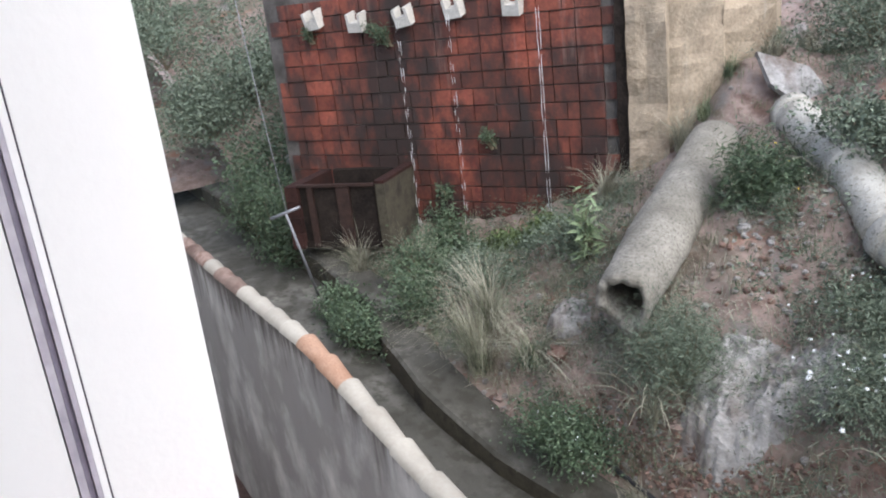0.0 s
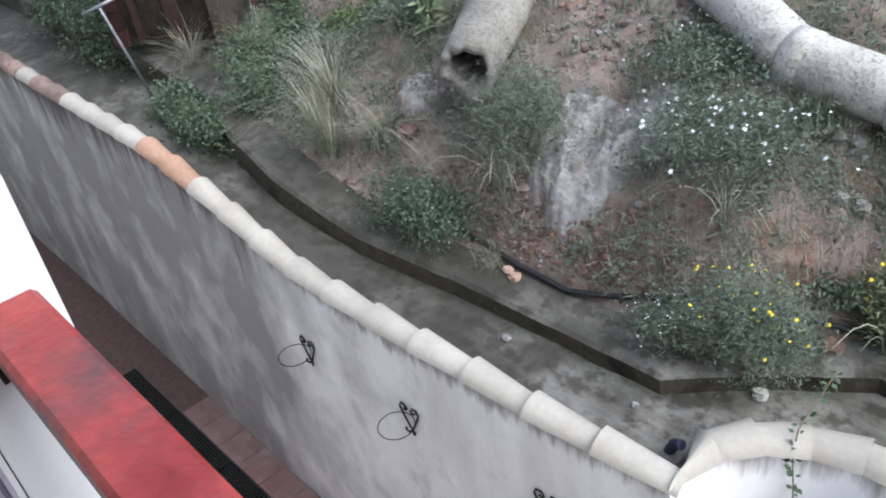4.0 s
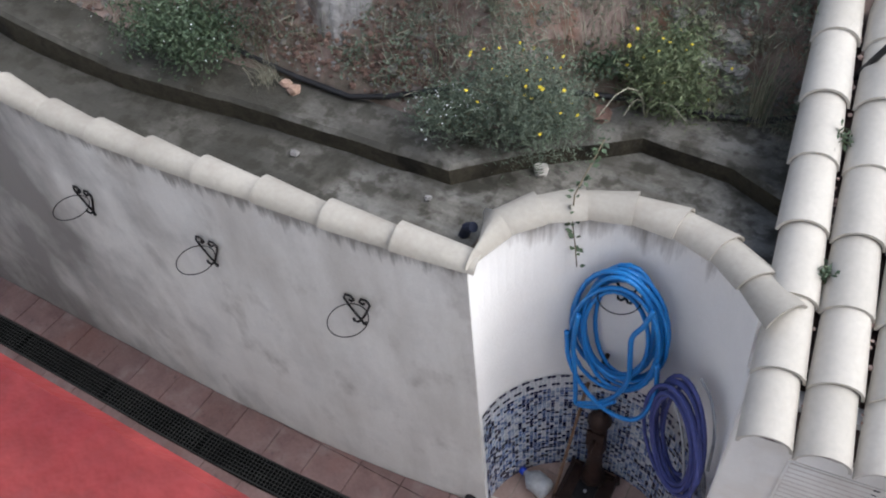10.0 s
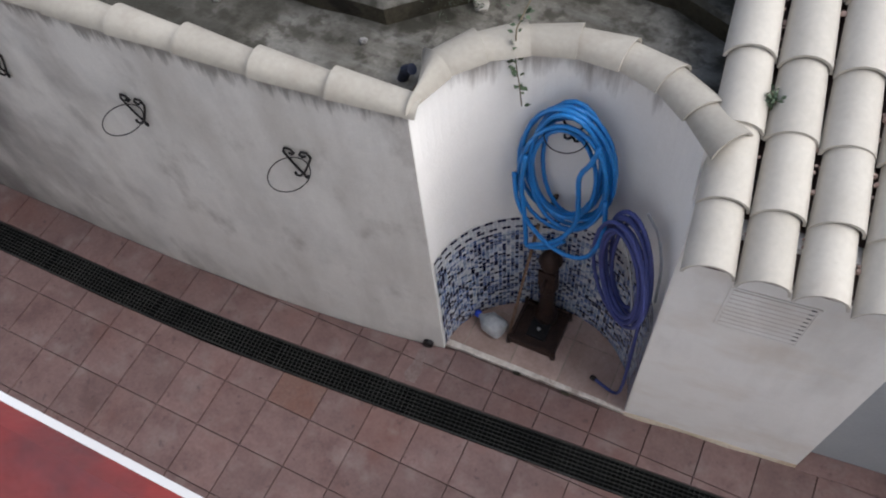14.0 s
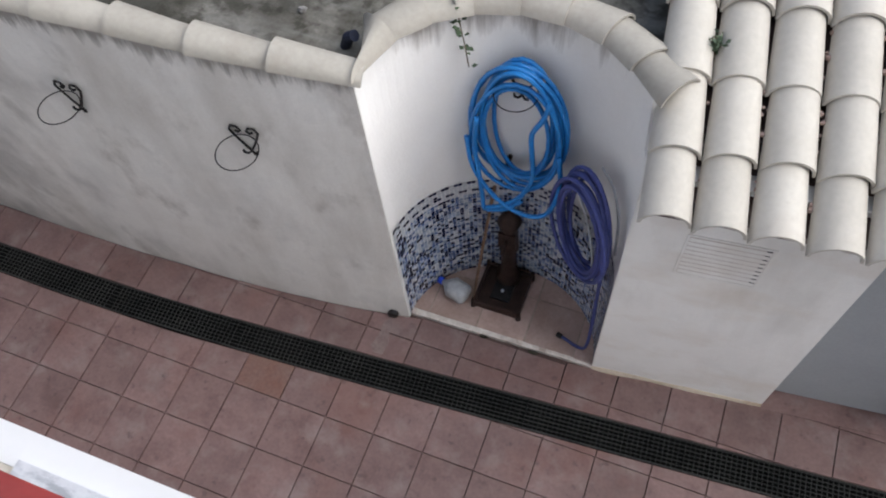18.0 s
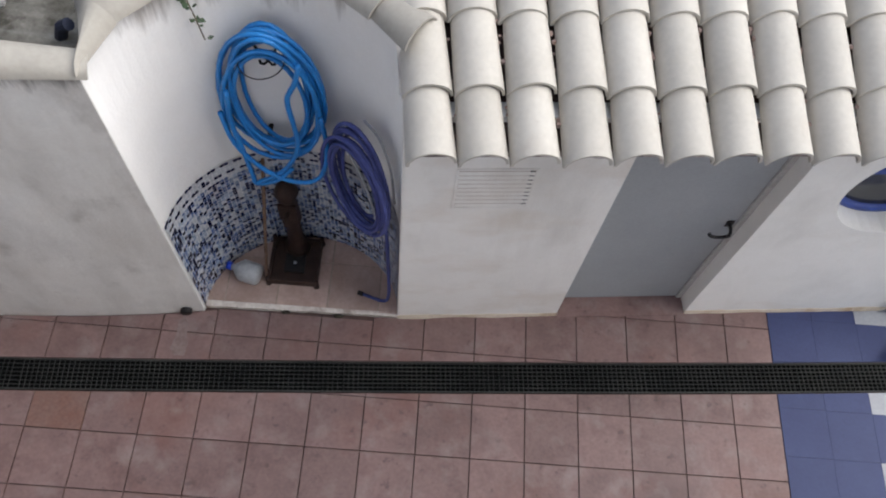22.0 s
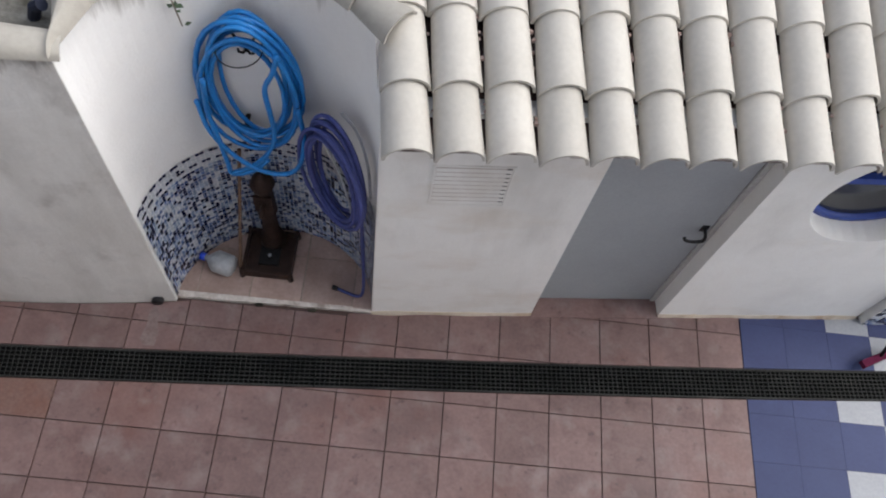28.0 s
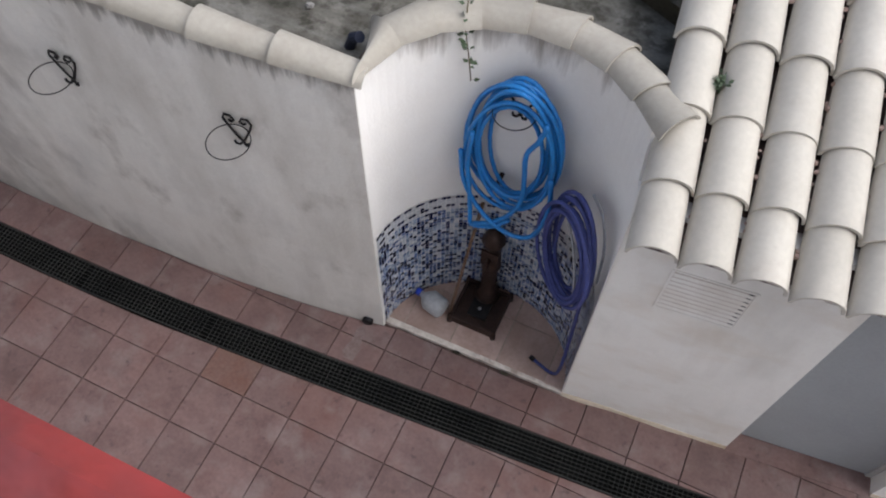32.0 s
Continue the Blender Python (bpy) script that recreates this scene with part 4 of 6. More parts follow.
rnd = random.Random(8)
for c in range(NCOL):
    for r in range(NROW):
        p = E0 + FDIR * (c * PITCH + 0.112 + rnd.uniform(-0.006, 0.006)) + UPV * (r * EXPO - 0.028 * min(r, 1) + rnd.uniform(-0.006, 0.006)) + Vector((0, 0, 0.006 * (r % 2)))
        q = p + UPV * 0.36 - Vector((0, 0, 0.012))
        piece("roof_tile", ROOFC if (c, r) in ((11, 1),) else ROOFT, along(p, q, rnd.uniform(-2, 2)), roof)
        p = p + FDIR * PITCH * 0.5 + UPV * 0.055 - Vector((0, 0, 0.012))
        piece("pan_tile", PAN, along(p, p + UPV, 180), roof, "dirty pan tile in the valley")

# ---- floor pieces ----
floor = bpy.data.objects["floor"]
gx = [-8.0 + 0.98 * i for i in range(13)]


def tile_polys(x0, x1, y0, y1):
    """A floor tile cut by the drain and by the walls: what is left of it."""
    xm = (x0 + x1) / 2
    full = [(x0, y0), (x1, y0), (x1, y1), (x0, y1)]
    sl = (grate_y(xm + 0.2) - grate_y(xm - 0.2)) / 0.4
    c = grate_y(xm) - sl * xm
    out = [clip(full, -sl, 1, c - 0.006)]
    up = clip(full, sl, -1, -(c + 0.206))
    if up:
        if xm < -2.1:
            wsl = (wall_y(xm + 0.1) - wall_y(xm - 0.1)) / 0.2
            up = clip(up, -wsl, 1, wall_y(xm) - wsl * xm - 0.004)
        elif xm > -0.84:
            fsl = (FY1 - FY0) / (FX1 - FX0)
            up = clip(up, -fsl, 1, FY0 - fsl * FX0 - 0.004)
        else:
            up = clip(up, 0, 1, 0.84)
        out.append(up)
    return [p for p in out if len(p) > 2 and area(p) > 0.0006]


RUSTY = ((-9, 0),)
rnd = random.Random(5)
for i in range(-21, 5):
    for j in range(-3, 4):
        x0, x1, y0, y1 = i * T + 0.0023, (i + 1) * T - 0.0023, j * T + 0.0023, (j + 1) * T - 0.0023
        x1 = min(x1, 1.632)
        for p in tile_polys(x0, x1, y0, y1):
            h = rnd.uniform(-0.0012, 0.0012)
            rusty = (i, j) in RUSTY and p[0][1] < grate_y(p[0][0])
            Shape().prism(p, -0.012, h, 0.002).make("tile", RUSTTILE if rusty else TERRA, floor, label="rust stained terracotta tile" if rusty else "")
for i in range(0, 8):
    for j in range(-4, 5):
        x0, y0 = 1.636 + i * 0.3035, -0.152 + j * 0.31
        white = i >= 2 and (i + j) % 2 == 0
        for p in tile_polys(x0 + 0.0003, x0 + 0.3032, y0 + 0.0003, y0 + 0.3097):
            Shape().prism(p, -0.012, 0.001, 0.0006).make("tile", WHITETILE if white else BLUETILE, floor, label="white glazed floor tile" if white else "blue glazed floor tile")

# ---- drain grates ----
for a, b in zip(gx, gx[1:]):
    pa, pb = Vector((a, grate_y(a), 0)), Vector((b, grate_y(b), 0))
    d = (pb - pa).normalized()
    nn = Vector((-d.y, d.x, 0))
    Ls = (pb - pa).length - 0.006
    gr = thing("drain_grate", pa, "dark grey metal mesh grate over the floor drain", "drain grate", "floor drain grates")
    m = Matrix((d, nn, Vector((0, 0, 1)))).transposed().to_4x4()
    m.translation = pa + Vector((0, 0, 0))
    Shape().box(0, Ls, 0.002, 0.010, -0.03, 0.004, m).make("side_bar", GRATE, gr)
    Shape().box(0, Ls, 0.190, 0.198, -0.03, 0.004, m).make("side_bar", GRATE, gr)
    for k in range(6):
        y = 0.032 + k * 0.0262
        Shape().box(0, Ls, y, y + 0.0032, -0.005, 0.002, m).make("long_bar", GRATE, gr)
    s = Shape()
    for k in range(int(Ls / 0.0305)):
        s.box(k * 0.0305, k * 0.0305 + 0.003, 0.010, 0.190, -0.006, -0.001, m)
    tagged(s.make("mesh_lattice", GRATE, gr), kind="stuff")
# Near-black sheet just under the bars: the drain's shaded depth as colour.
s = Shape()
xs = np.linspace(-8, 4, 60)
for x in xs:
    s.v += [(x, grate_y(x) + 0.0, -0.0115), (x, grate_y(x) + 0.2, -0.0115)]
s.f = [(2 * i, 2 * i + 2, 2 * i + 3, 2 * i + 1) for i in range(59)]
structure(s.make("drain_pit", PITSHADE), "black sheet painted as the shade below the drain grates", "drain")

# ---- brick tank on the hill ----
BR, BL = Vector((-5.87, 3.56, 3.05)), Vector((-9.08, 1.80, 3.05))
bd = (BL - BR)
BW = bd.length
bd.normalize()
bn = Vector((bd.y, -bd.x, 0))
if bn.dot(Vector((1, 0, 0))) < 0:
    bn = -bn
tank = thing("brick_tank", BR, "old red brick water tank streaked black with damp", "brick tank")
m = Matrix((bd, -bn, Vector((0, 0, 1)))).transposed().to_4x4()
m.translation = BR
Shape().box(0.0, BW, 0.02, 2.2, -1.0, 2.9, m).make("core", BRICKJOINT, tank)
BRICKME = bpy.data.meshes.new("brick")
b = Shape().box(0.005, 0.220, 0, 0.1, 0.006, 0.147)
BRICKME.from_pydata(b.v, [], b.f)
BRICKME.materials.append(BRICK)
HALF = bpy.data.meshes.new("brick_half")
b = Shape().box(0.005, 0.107, 0, 0.1, 0.006, 0.147)
HALF.from_pydata(b.v, [], b.f)
HALF.materials.append(BRICK)
rnd = random.Random(11)
for r in range(-2, 15):
    u = -0.112 if r % 2 else 0.0
    while u < BW - 0.05:
        half = rnd.random() < 0.15
        w = 0.112 if half else 0.225
        if u >= -0.01 and u + w < BW + 0.02:
            piece("brick", HALF if half else BRICKME, m @ Matrix.Translation((u, rnd.uniform(-0.012, 0.006), r * 0.153)), tank)
        u += w

# ---- concrete pipes ----
def pipe(name, a, b, r, label, n=36):
    a, b = Vector(a), Vector(b)
    t = thing(name, tuple(a), label, "concrete pipe")
    d = (b - a).normalized()
    u = d.cross(Vector((0, 0, 1))).normalized()
    w = u.cross(d)
    v, f = [], []
    steps = 40
    for k in range(steps + 1):
        for rr in (1, 0.7):
            for j in range(n):
                c, sn = math.cos(2 * math.pi * j / n), math.sin(2 * math.pi * j / n)
                p = a + (b - a) * k / steps
                q = r * rr * min(0.88 + 0.5 * k / steps, 1.04) * (1 + 0.05 * noise.noise(p * 2.5 + Vector((c, sn, rr))) + 0.035 * noise.noise(p * 9 + Vector((c, sn, rr)) * 3))
                jag = d * (0.05 * noise.noise((c * 2, sn * 2, rr)) - (0.2 if rr == 1 else 0.05) * max(0.0, c * 0.8 - sn * 0.6 - 0.2) if k in (0, steps) else 0)
                v.append(tuple(p + jag + (u * c + w * sn) * q))
    for k in range(steps):
        for j in range(n):
            o, i2 = k * 2 * n, (k + 1) * 2 * n
            f.append((o + j, i2 + j, i2 + (j + 1) % n, o + (j + 1) % n))
            f.append((o + n + j, o + n + (j + 1) % n, i2 + n + (j + 1) % n, i2 + n + j))
    for o, fl in ((0, 0), (steps * 2 * n, 1)):
        for j in range(n):
            q = (o + j, o + (j + 1) % n, o + n + (j + 1) % n, o + n + j)
            f.append(q[::-1] if fl else q)
    mesh_object("shell", v, f, PIPE, t, True)
    return t


pipe("concrete_pipe", (-4.12, 1.84, 3.46), (-5.0, 3.7, 3.95), 0.195, "broken rough concrete pipe lying on the slope")

# more bends and collars: the second pipe
def pipe_run(name, pts, r, label):
    t = thing(name, pts[0], label, "concrete pipe")
    for a, b in zip(pts, pts[1:]):
        a, b = Vector(a), Vector(b)
        d = (b - a).normalized()
        s = Shape()
        k = 9
        path = [a + (b - a) * i / k for i in range(k + 1)]
        s.tube(path, [r * (1 + 0.03 * noise.noise(p * 3)) for p in path], 18)
        s.make("section", PALEPIPE, t, True)
        s = Shape()
        s.tube([a - d * 0.03, a - d * 0.028, a + d * 0.09, a + d * 0.092], [r, r * 1.07, r * 1.06, r], 18)
        s.make("collar", PALEPIPE, t, True)
    return t


PIPE2 = [(-4.62, 4.10, 4.14), (-3.77, 3.45, 3.97), (-3.20, 2.96, 3.75), (-2.60, 2.67, 3.53), (-2.05, 2.62, 3.445), (-1.45, 2.66, 3.385), (-0.7, 2.79, 3.365)]
pipe_run("concrete_pipe", PIPE2, 0.148, "long grey concrete pipe run with collars on the slope")

# ---- far slope behind the yard's end ----
v, f = sheet(list(np.linspace(-70, -12.5, 30)), list(np.linspace(-40, 2.3, 26)), lambda x, y: 2.6 + 0.38 * max(math.hypot(x + 1, y + 1) - 10.5, 0) + 0.4 * noise.noise((x * 0.3, y * 0.3, 0)))
structure(mesh_object("far_slope", v, f, EARTH, smooth=True), "distant weedy slope beyond the yard", "slope")

# ---- stone pillar and spouts of the tank ----
pil = thing("stone_pillar", (-5.75, 3.62, 2.9), "rough tan rubble stone pillar beside the brick tank", "pillar")
rnd = random.Random(21)
def rough_slab(u0, u1, o0, o1, z0, z1, mat, name, seed, amp=0.03, step=0.07):
    """A roughly plastered upright: its front is a grid pushed in and out, o0 at u0 running to o1 at u1."""
    nu, nz = max(3, int(abs(u1 - u0) / step)), int((z1 - z0) / step)
    v, f = [], []
    for k in range(nz + 1):
        for i in range(nu + 1):
            u, z = u0 + (u1 - u0) * i / nu, z0 + (z1 - z0) * k / nz
            o = o0 + (o1 - o0) * i / nu
            joint = 0.03 * max(0.0, noise.noise((u * 2, z * 6, seed + 3)))
            q = amp * noise.noise((u * 3, z * 3, seed)) + amp * 0.6 * noise.noise((u * 9, z * 9, seed)) + joint
            v.append(tuple(m @ Vector((u + 0.012 * noise.noise((z * 5, u, seed)), o + q, z))))
    n = nu + 1
    f = [(k * n + i, k * n + i + 1, (k + 1) * n + i + 1, (k + 1) * n + i) for k in range(nz) for i in range(nu)]
    b = len(v)
    v += [tuple(m @ Vector(p)) for p in ((u0, o0 + 0.3, z0), (u1, o1 + 0.3, z0), (u1, o1 + 0.3, z1), (u0, o0 + 0.3, z1))]
    f += [(b, b + 3, b + 2, b + 1), (0, b, b + 1, nu), (nz * n, nz * n + nu, b + 2, b + 3)]
    f += [tuple(k * n for k in range(nz, -1, -1)) + (b, b + 3), tuple(k * n + nu for k in range(nz + 1)) + (b + 2, b + 1)]
    mesh_object(name, v, f, mat, pil)


rough_slab(0.0, -0.10, -0.035, -0.03, -0.6, 2.9, DARKSTONE, "stained_edge", 1)
rough_slab(-0.10, -0.42, -0.07, -0.05, -0.6, 2.9, TANSTONE, "pier", 2)
rough_slab(-0.42, -0.80, 0.02, 0.25, -0.6, 2.9, TANSTONE, "return_wall", 3, 0.04)
rough_slab(-0.80, -1.15, 0.27, 0.55, -0.5, 2.5, TANSTONE, "return_wall", 4, 0.07, 0.09)
TANKWEEDS = []
for k, (u, z) in enumerate(((0.87, 2.005), (1.43, 2.03), (1.95, 2.0), (2.49, 1.99), (2.99, 2.05))):
    sp = thing("clay_spout", tuple(m @ Vector((u, -0.05, z))), "pale limed clay overflow spout in the brick tank", "spout", "tank overflow spouts")
    tilt = m @ Matrix.Translation((u, 0.0, z)) @ Matrix.Rotation(radians((-5, 4, 8, -3, 6)[k]), 4, "Y") @ Matrix.Rotation(radians(14), 4, "X")
    Shape().box(-0.078, 0.078, -0.10, 0.08, 0.0, 0.09, tilt).make("channel", SPOUT, sp)
    for e in (-0.064, 0.064):
        Shape().box(e - 0.014, e + 0.014, -0.10, 0.08, 0.0905, 0.17, tilt).make("cheek", SPOUT, sp)

for k, (u, z) in enumerate(((3.06, 2.02), (2.28, 1.98), (2.16, 1.94), (1.18, 0.95), (1.72, 0.45))):
    TANKWEEDS.append(tuple(m @ Vector((u, -0.03, z))))
TRICKLE = material("falling_water", [(0.75, 0.77, 0.79), (0.9, 0.9, 0.9)], 40, 0.1, 0.3, 60, spec=0.8)
for u in (0.62, 1.47, 2.0):
    tr = thing("water_trickle", tuple(m @ Vector((u, -0.17, 0.2))), "thin white trickle of water falling from a spout", "trickle", "trickles from the tank")
    for e in (-0.012, 0.012):
        line = [m @ Vector((u + e + 0.008 * noise.noise((z * 7, u, e * 90)), -0.115 - 0.02 * (2.06 - z) ** 0.5 + 0.006 * noise.noise((z * 9, e, u)), z)) for z in np.linspace(2.04, -0.05, 60)]
        i = 0
        while i < 57:                       # a falling strand breaks up into drops
            n = rnd.randint(8, 18) if u < 1 else rnd.randint(2, 4)
            part = line[i:i + n + 1]
            if len(part) > 1:
                Shape().tube(part, [0.0006] + [0.0019 * (1 + 0.6 * noise.noise((k * 0.7 + i, u, e))) for k in range(len(part) - 2)] + [0.0006], 5).make("strand", TRICKLE, tr, True)
            i += n + (1 if u < 1 else rnd.randint(1, 3))

# ---- small brick box at the tank's foot, slab and post ----
box_ = thing("masonry_box", (-7.5, 2.05, 2.9), "small dark open masonry box with a brick side", "masonry box")
mb = Matrix.Translation((-7.86, 2.03, 3.09)) @ Matrix.Rotation(radians(38), 4, "Z")
# Near-black walls and front panel stand for the shade inside the open box.
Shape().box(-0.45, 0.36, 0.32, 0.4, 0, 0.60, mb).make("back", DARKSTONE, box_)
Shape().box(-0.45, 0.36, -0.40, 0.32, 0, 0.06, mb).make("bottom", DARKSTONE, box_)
Shape().box(0.36, 0.45, -0.42, 0.4, 0, 0.62, mb).make("side", MOSS_SHADE, box_)
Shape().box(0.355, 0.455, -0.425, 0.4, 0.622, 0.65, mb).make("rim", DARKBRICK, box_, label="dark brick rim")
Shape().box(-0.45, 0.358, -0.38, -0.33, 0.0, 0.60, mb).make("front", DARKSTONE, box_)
Shape().box(-0.46, 0.35, -0.42, -0.385, 0.60, 0.625, mb).make("bar", RUST, box_)
Shape().box(-0.05, 0.08, -0.41, -0.385, 0.02, 0.595, mb).make("board", RUST, box_)
Shape().box(-0.36, -0.30, -0.41, -0.385, 0.02, 0.595, mb).make("board", RUST, box_)
for k in range(4):
    Shape().box(-0.58, -0.45, -0.44, -0.10, k * 0.155, k * 0.155 + 0.148, mb).make("brick", DARKBRICK, box_)
    Shape().box(-0.57, -0.45, -0.095, 0.30, k * 0.155, k * 0.155 + 0.148, mb).make("brick", DARKBRICK, box_)
sl = thing("stone_slab", (-4.75, 4.3, 4.2), "pale flat concrete slab leaning on the slope", "slab")
ms = Matrix.Translation((-4.72, 4.28, 4.36)) @ Matrix.Rotation(radians(48), 4, "Z") @ Matrix.Rotation(radians(58), 4, "X")
s = Shape()
s.prism([(-0.27, 0.26), (-0.20, -0.02), (0.02, -0.24), (0.2, -0.26), (0.22, -0.12), (0.1, 0.1)], -0.03, 0.03, 0.01)
s.v = [tuple(ms @ Vector(p)) for p in s.v]
s.make("slab", PALESTONE, sl)
post = thing("clothes_post", (-7.75, 1.36, 2.7), "leaning grey metal post with a crossbar and wire", "post")
Shape().tube([(-7.66, 1.37, 2.6), (-7.52, 1.12, 3.58)], 0.012, 8).make("pole", POSTGREY, post, True)
Shape().tube([(-7.60, 1.0, 3.55), (-7.455, 1.235, 3.63)], 0.014, 8).make("crossbar", POSTGREY, post, True)
Shape().tube([(-7.52, 1.13, 3.59), (-7.95, 1.2, 4.6), (-8.5, 1.3, 6.0)], 0.004, 5).make("wire", POSTGREY, post, True)

# ---- niche fittings ----
nf = structure(thing("floor_niche", (NX, NY, 0), "pink clay tiled niche floor with a white edge", "floor", "", ""))
for i in range(-2, 3):
    for j in range(0, 3):
        x0, x1, y0, y1 = NX - 0.17 + i * 0.33, NX + 0.155 + i * 0.33, 0.885 + j * 0.33, 0.885 + j * 0.33 + 0.326
        x0, x1 = max(x0, NX - NRX), min(x1, NX + NRX)
        if x1 - x0 < 0.03:
            continue
        poly = [(x0, y0), (x1, y0), (x1, y1), (x0, y1)]
        for a in range(5, 180, 10):
            c, d = math.cos(radians(a)) / NRX, math.sin(radians(a)) / NRY
            poly = clip(poly, c, d, 1 + c * NX + d * (NY + 0.014)) if poly else poly
        if len(poly) > 2 and area(poly) > 0.002:
            Shape().prism(poly, -0.01, 0.03 + 0.001 * (i + j), 0.003).make("tile", NICHETILE, nf)
Shape().prism([niche(a, -0.008) for a in range(2, 179, 8)], -0.01, 0.026).make("mortar_bed", MORTAR, nf)
v, f = [], []
for i in range(41):
    x = NX - NRX + 0.002 + (2 * NRX - 0.004) * i / 40
    yy = 0.846 + 0.030 * i / 40 + 0.005 * noise.noise((x * 9, 0, 3))
    v += [(x, yy, -0.01), (x, yy, 0.024 + 0.004 * noise.noise((x * 14, 2, 0))), (x, 0.884 + 0.012 * i / 40, 0.0325), (x, 0.884 + 0.012 * i / 40, -0.01)]
f = [(i * 4 + k, i * 4 + 4 + k, i * 4 + 4 + (k + 1) % 4, i * 4 + (k + 1) % 4) for i in range(40) for k in range(4)] + [(0, 1, 2, 3), (163, 162, 161, 160)]
mesh_object("threshold", v, f, EDGE, nf, label="chipped white mortar edge")
# Dark notches of the edge, built as dark lumps on it.
for x, r in ((-1.566, 0.026), (-1.225, 0.030)):
    Shape().tube([(x - r, 0.853, 0.006), (x - r * 0.4, 0.846, 0.012), (x + r * 0.5, 0.848, 0.012), (x + r, 0.855, 0.006)], [0.006, 0.013, 0.013, 0.005], 7).make("notch_lump", MOSS_SHADE, nf, True, "dark notch of the edge, built as a lump")

# mosaic lining: small glazed squares, a pale border with dark dashes above
s, rnd = Shape(), random.Random(4)
mats, ids = [MOS_DARK, MOS_MID, MOS_PALE, MOS_WHITE], []
ROWS_M, STEP = 40, 0.0265
arc = [niche(180 - 180 * i / 400, -0.004) for i in range(401)]
acc = [0.0]
for p, q in zip(arc, arc[1:]):
    acc.append(acc[-1] + math.hypot(p[0] - q[0], p[1] - q[1]))
ncol = int(acc[-1] / STEP)


def arc_at(d):
    return float(np.interp(d, acc, [p[0] for p in arc])), float(np.interp(d, acc, [p[1] for p in arc]))


for c in range(ncol):
    a, b = arc_at(c * STEP + 0.0015), arc_at((c + 1) * STEP - 0.0015)
    tx, ty = b[0] - a[0], b[1] - a[1]
    l = math.hypot(tx, ty)
    nx, ny = ty / l, -tx / l
    for r in range(ROWS_M):
        z0, z1 = 0.032 + r * STEP, 0.032 + (r + 1) * STEP - 0.003
        if r in (39, 36):
            k = 0 if (c + r // 2) % 3 else 3
        elif r in (38, 37, 35):
            k = 3 if rnd.random() < 0.93 else 0
        else:
            k = rnd.choices((0, 1, 2, 3), (0.26, 0.29, 0.25, 0.20))[0]
        e = 0.004
        s.add([(a[0] + nx * e, a[1] + ny * e, z0), (b[0] + nx * e, b[1] + ny * e, z0), (b[0] + nx * e, b[1] + ny * e, z1), (a[0] + nx * e, a[1] + ny * e, z1)], [(0, 1, 2, 3)])
        ids.append(k)
mo = mesh_object("mosaic_lining", s.v, s.f, mats, niche_wall)
mo.data.polygons.foreach_set("material_index", ids)
tagged(mo, "blue and white glass mosaic lining", kind="stuff")


def ellipse_loop(cx, cy, cz, ax, h, w, tilt, wob, n=26, sag=0.0):
    out = []
    for i in range(n):
        a = 2 * math.pi * i / n
        u, z = w * math.sin(a) * (1 - 0.05 * math.cos(a)), h * math.cos(a)
        out.append(Vector((cx + ax[0] * u, cy + ax[1] * u + wob * math.sin(a * 2 + tilt), cz + z + tilt * 0.02 * math.sin(a))))
    return out


rnd = random.Random(12)
hose = thing("garden_hose", (-1.5, 1.3, 1.0), "bright blue garden hose coiled on a wall hook", "hose")
for k in range(10):
    top, bot = 2.165 - rnd.uniform(0, 0.14), 1.205 + rnd.uniform(0, 0.12)
    w = 0.160 + 0.095 * ((k * 3) % 10) / 9
    Shape().tube(ellipse_loop(-1.497 + rnd.uniform(-0.02, 0.02), 1.335 - 0.009 * k, (top + bot) / 2, (1, 0), (top - bot) / 2, w, rnd.uniform(-2, 2), 0.006), 0.0122, 8, closed=True).make("loop", BLUEHOSE, hose, True)
Shape().tube(smooth_line([(-1.34, 1.235, 2.02), (-1.37, 1.225, 1.90), (-1.415, 1.22, 1.78), (-1.405, 1.215, 1.60), (-1.40, 1.215, 1.42), (-1.45, 1.21, 1.25), (-1.54, 1.205, 1.12), (-1.66, 1.20, 1.03)]), 0.0135, 8).make("end", BLUEHOSE, hose, True)
Shape().tube(smooth_line([(-1.70, 1.225, 1.80), (-1.715, 1.22, 1.55), (-1.69, 1.21, 1.32), (-1.675, 1.205, 1.12), (-1.665, 1.20, 1.03), (-1.60, 1.20, 1.04), (-1.52, 1.20, 1.10), (-1.45, 1.205, 1.20)]), 0.0135, 8).make("end", BLUEHOSE, hose, True)
Shape().tube(smooth_line([(-1.76, 1.23, 1.62), (-1.73, 1.215, 1.40), (-1.64, 1.205, 1.22), (-1.53, 1.195, 1.12), (-1.41, 1.195, 1.08), (-1.32, 1.20, 1.12), (-1.27, 1.205, 1.25), (-1.25, 1.21, 1.45), (-1.27, 1.22, 1.65)]), 0.0135, 8).make("end", BLUEHOSE, hose, True)
hose2 = thing("garden_hose", (-1.0, 1.06, 0.7), "faded violet blue hose coil hanging in the niche", "hose")
for k in range(11):
    h, w = rnd.uniform(0.34, 0.46), rnd.uniform(0.15, 0.26)
    Shape().tube(ellipse_loop(-1.062 - 0.004 * k, 1.115 - 0.007 * k, 1.315 + rnd.uniform(-0.03, 0.03), (0.72, -0.69), h, w, rnd.uniform(-2, 2), 0.006), 0.0115, 8, closed=True).make("loop", PURPLEHOSE, hose2, True)
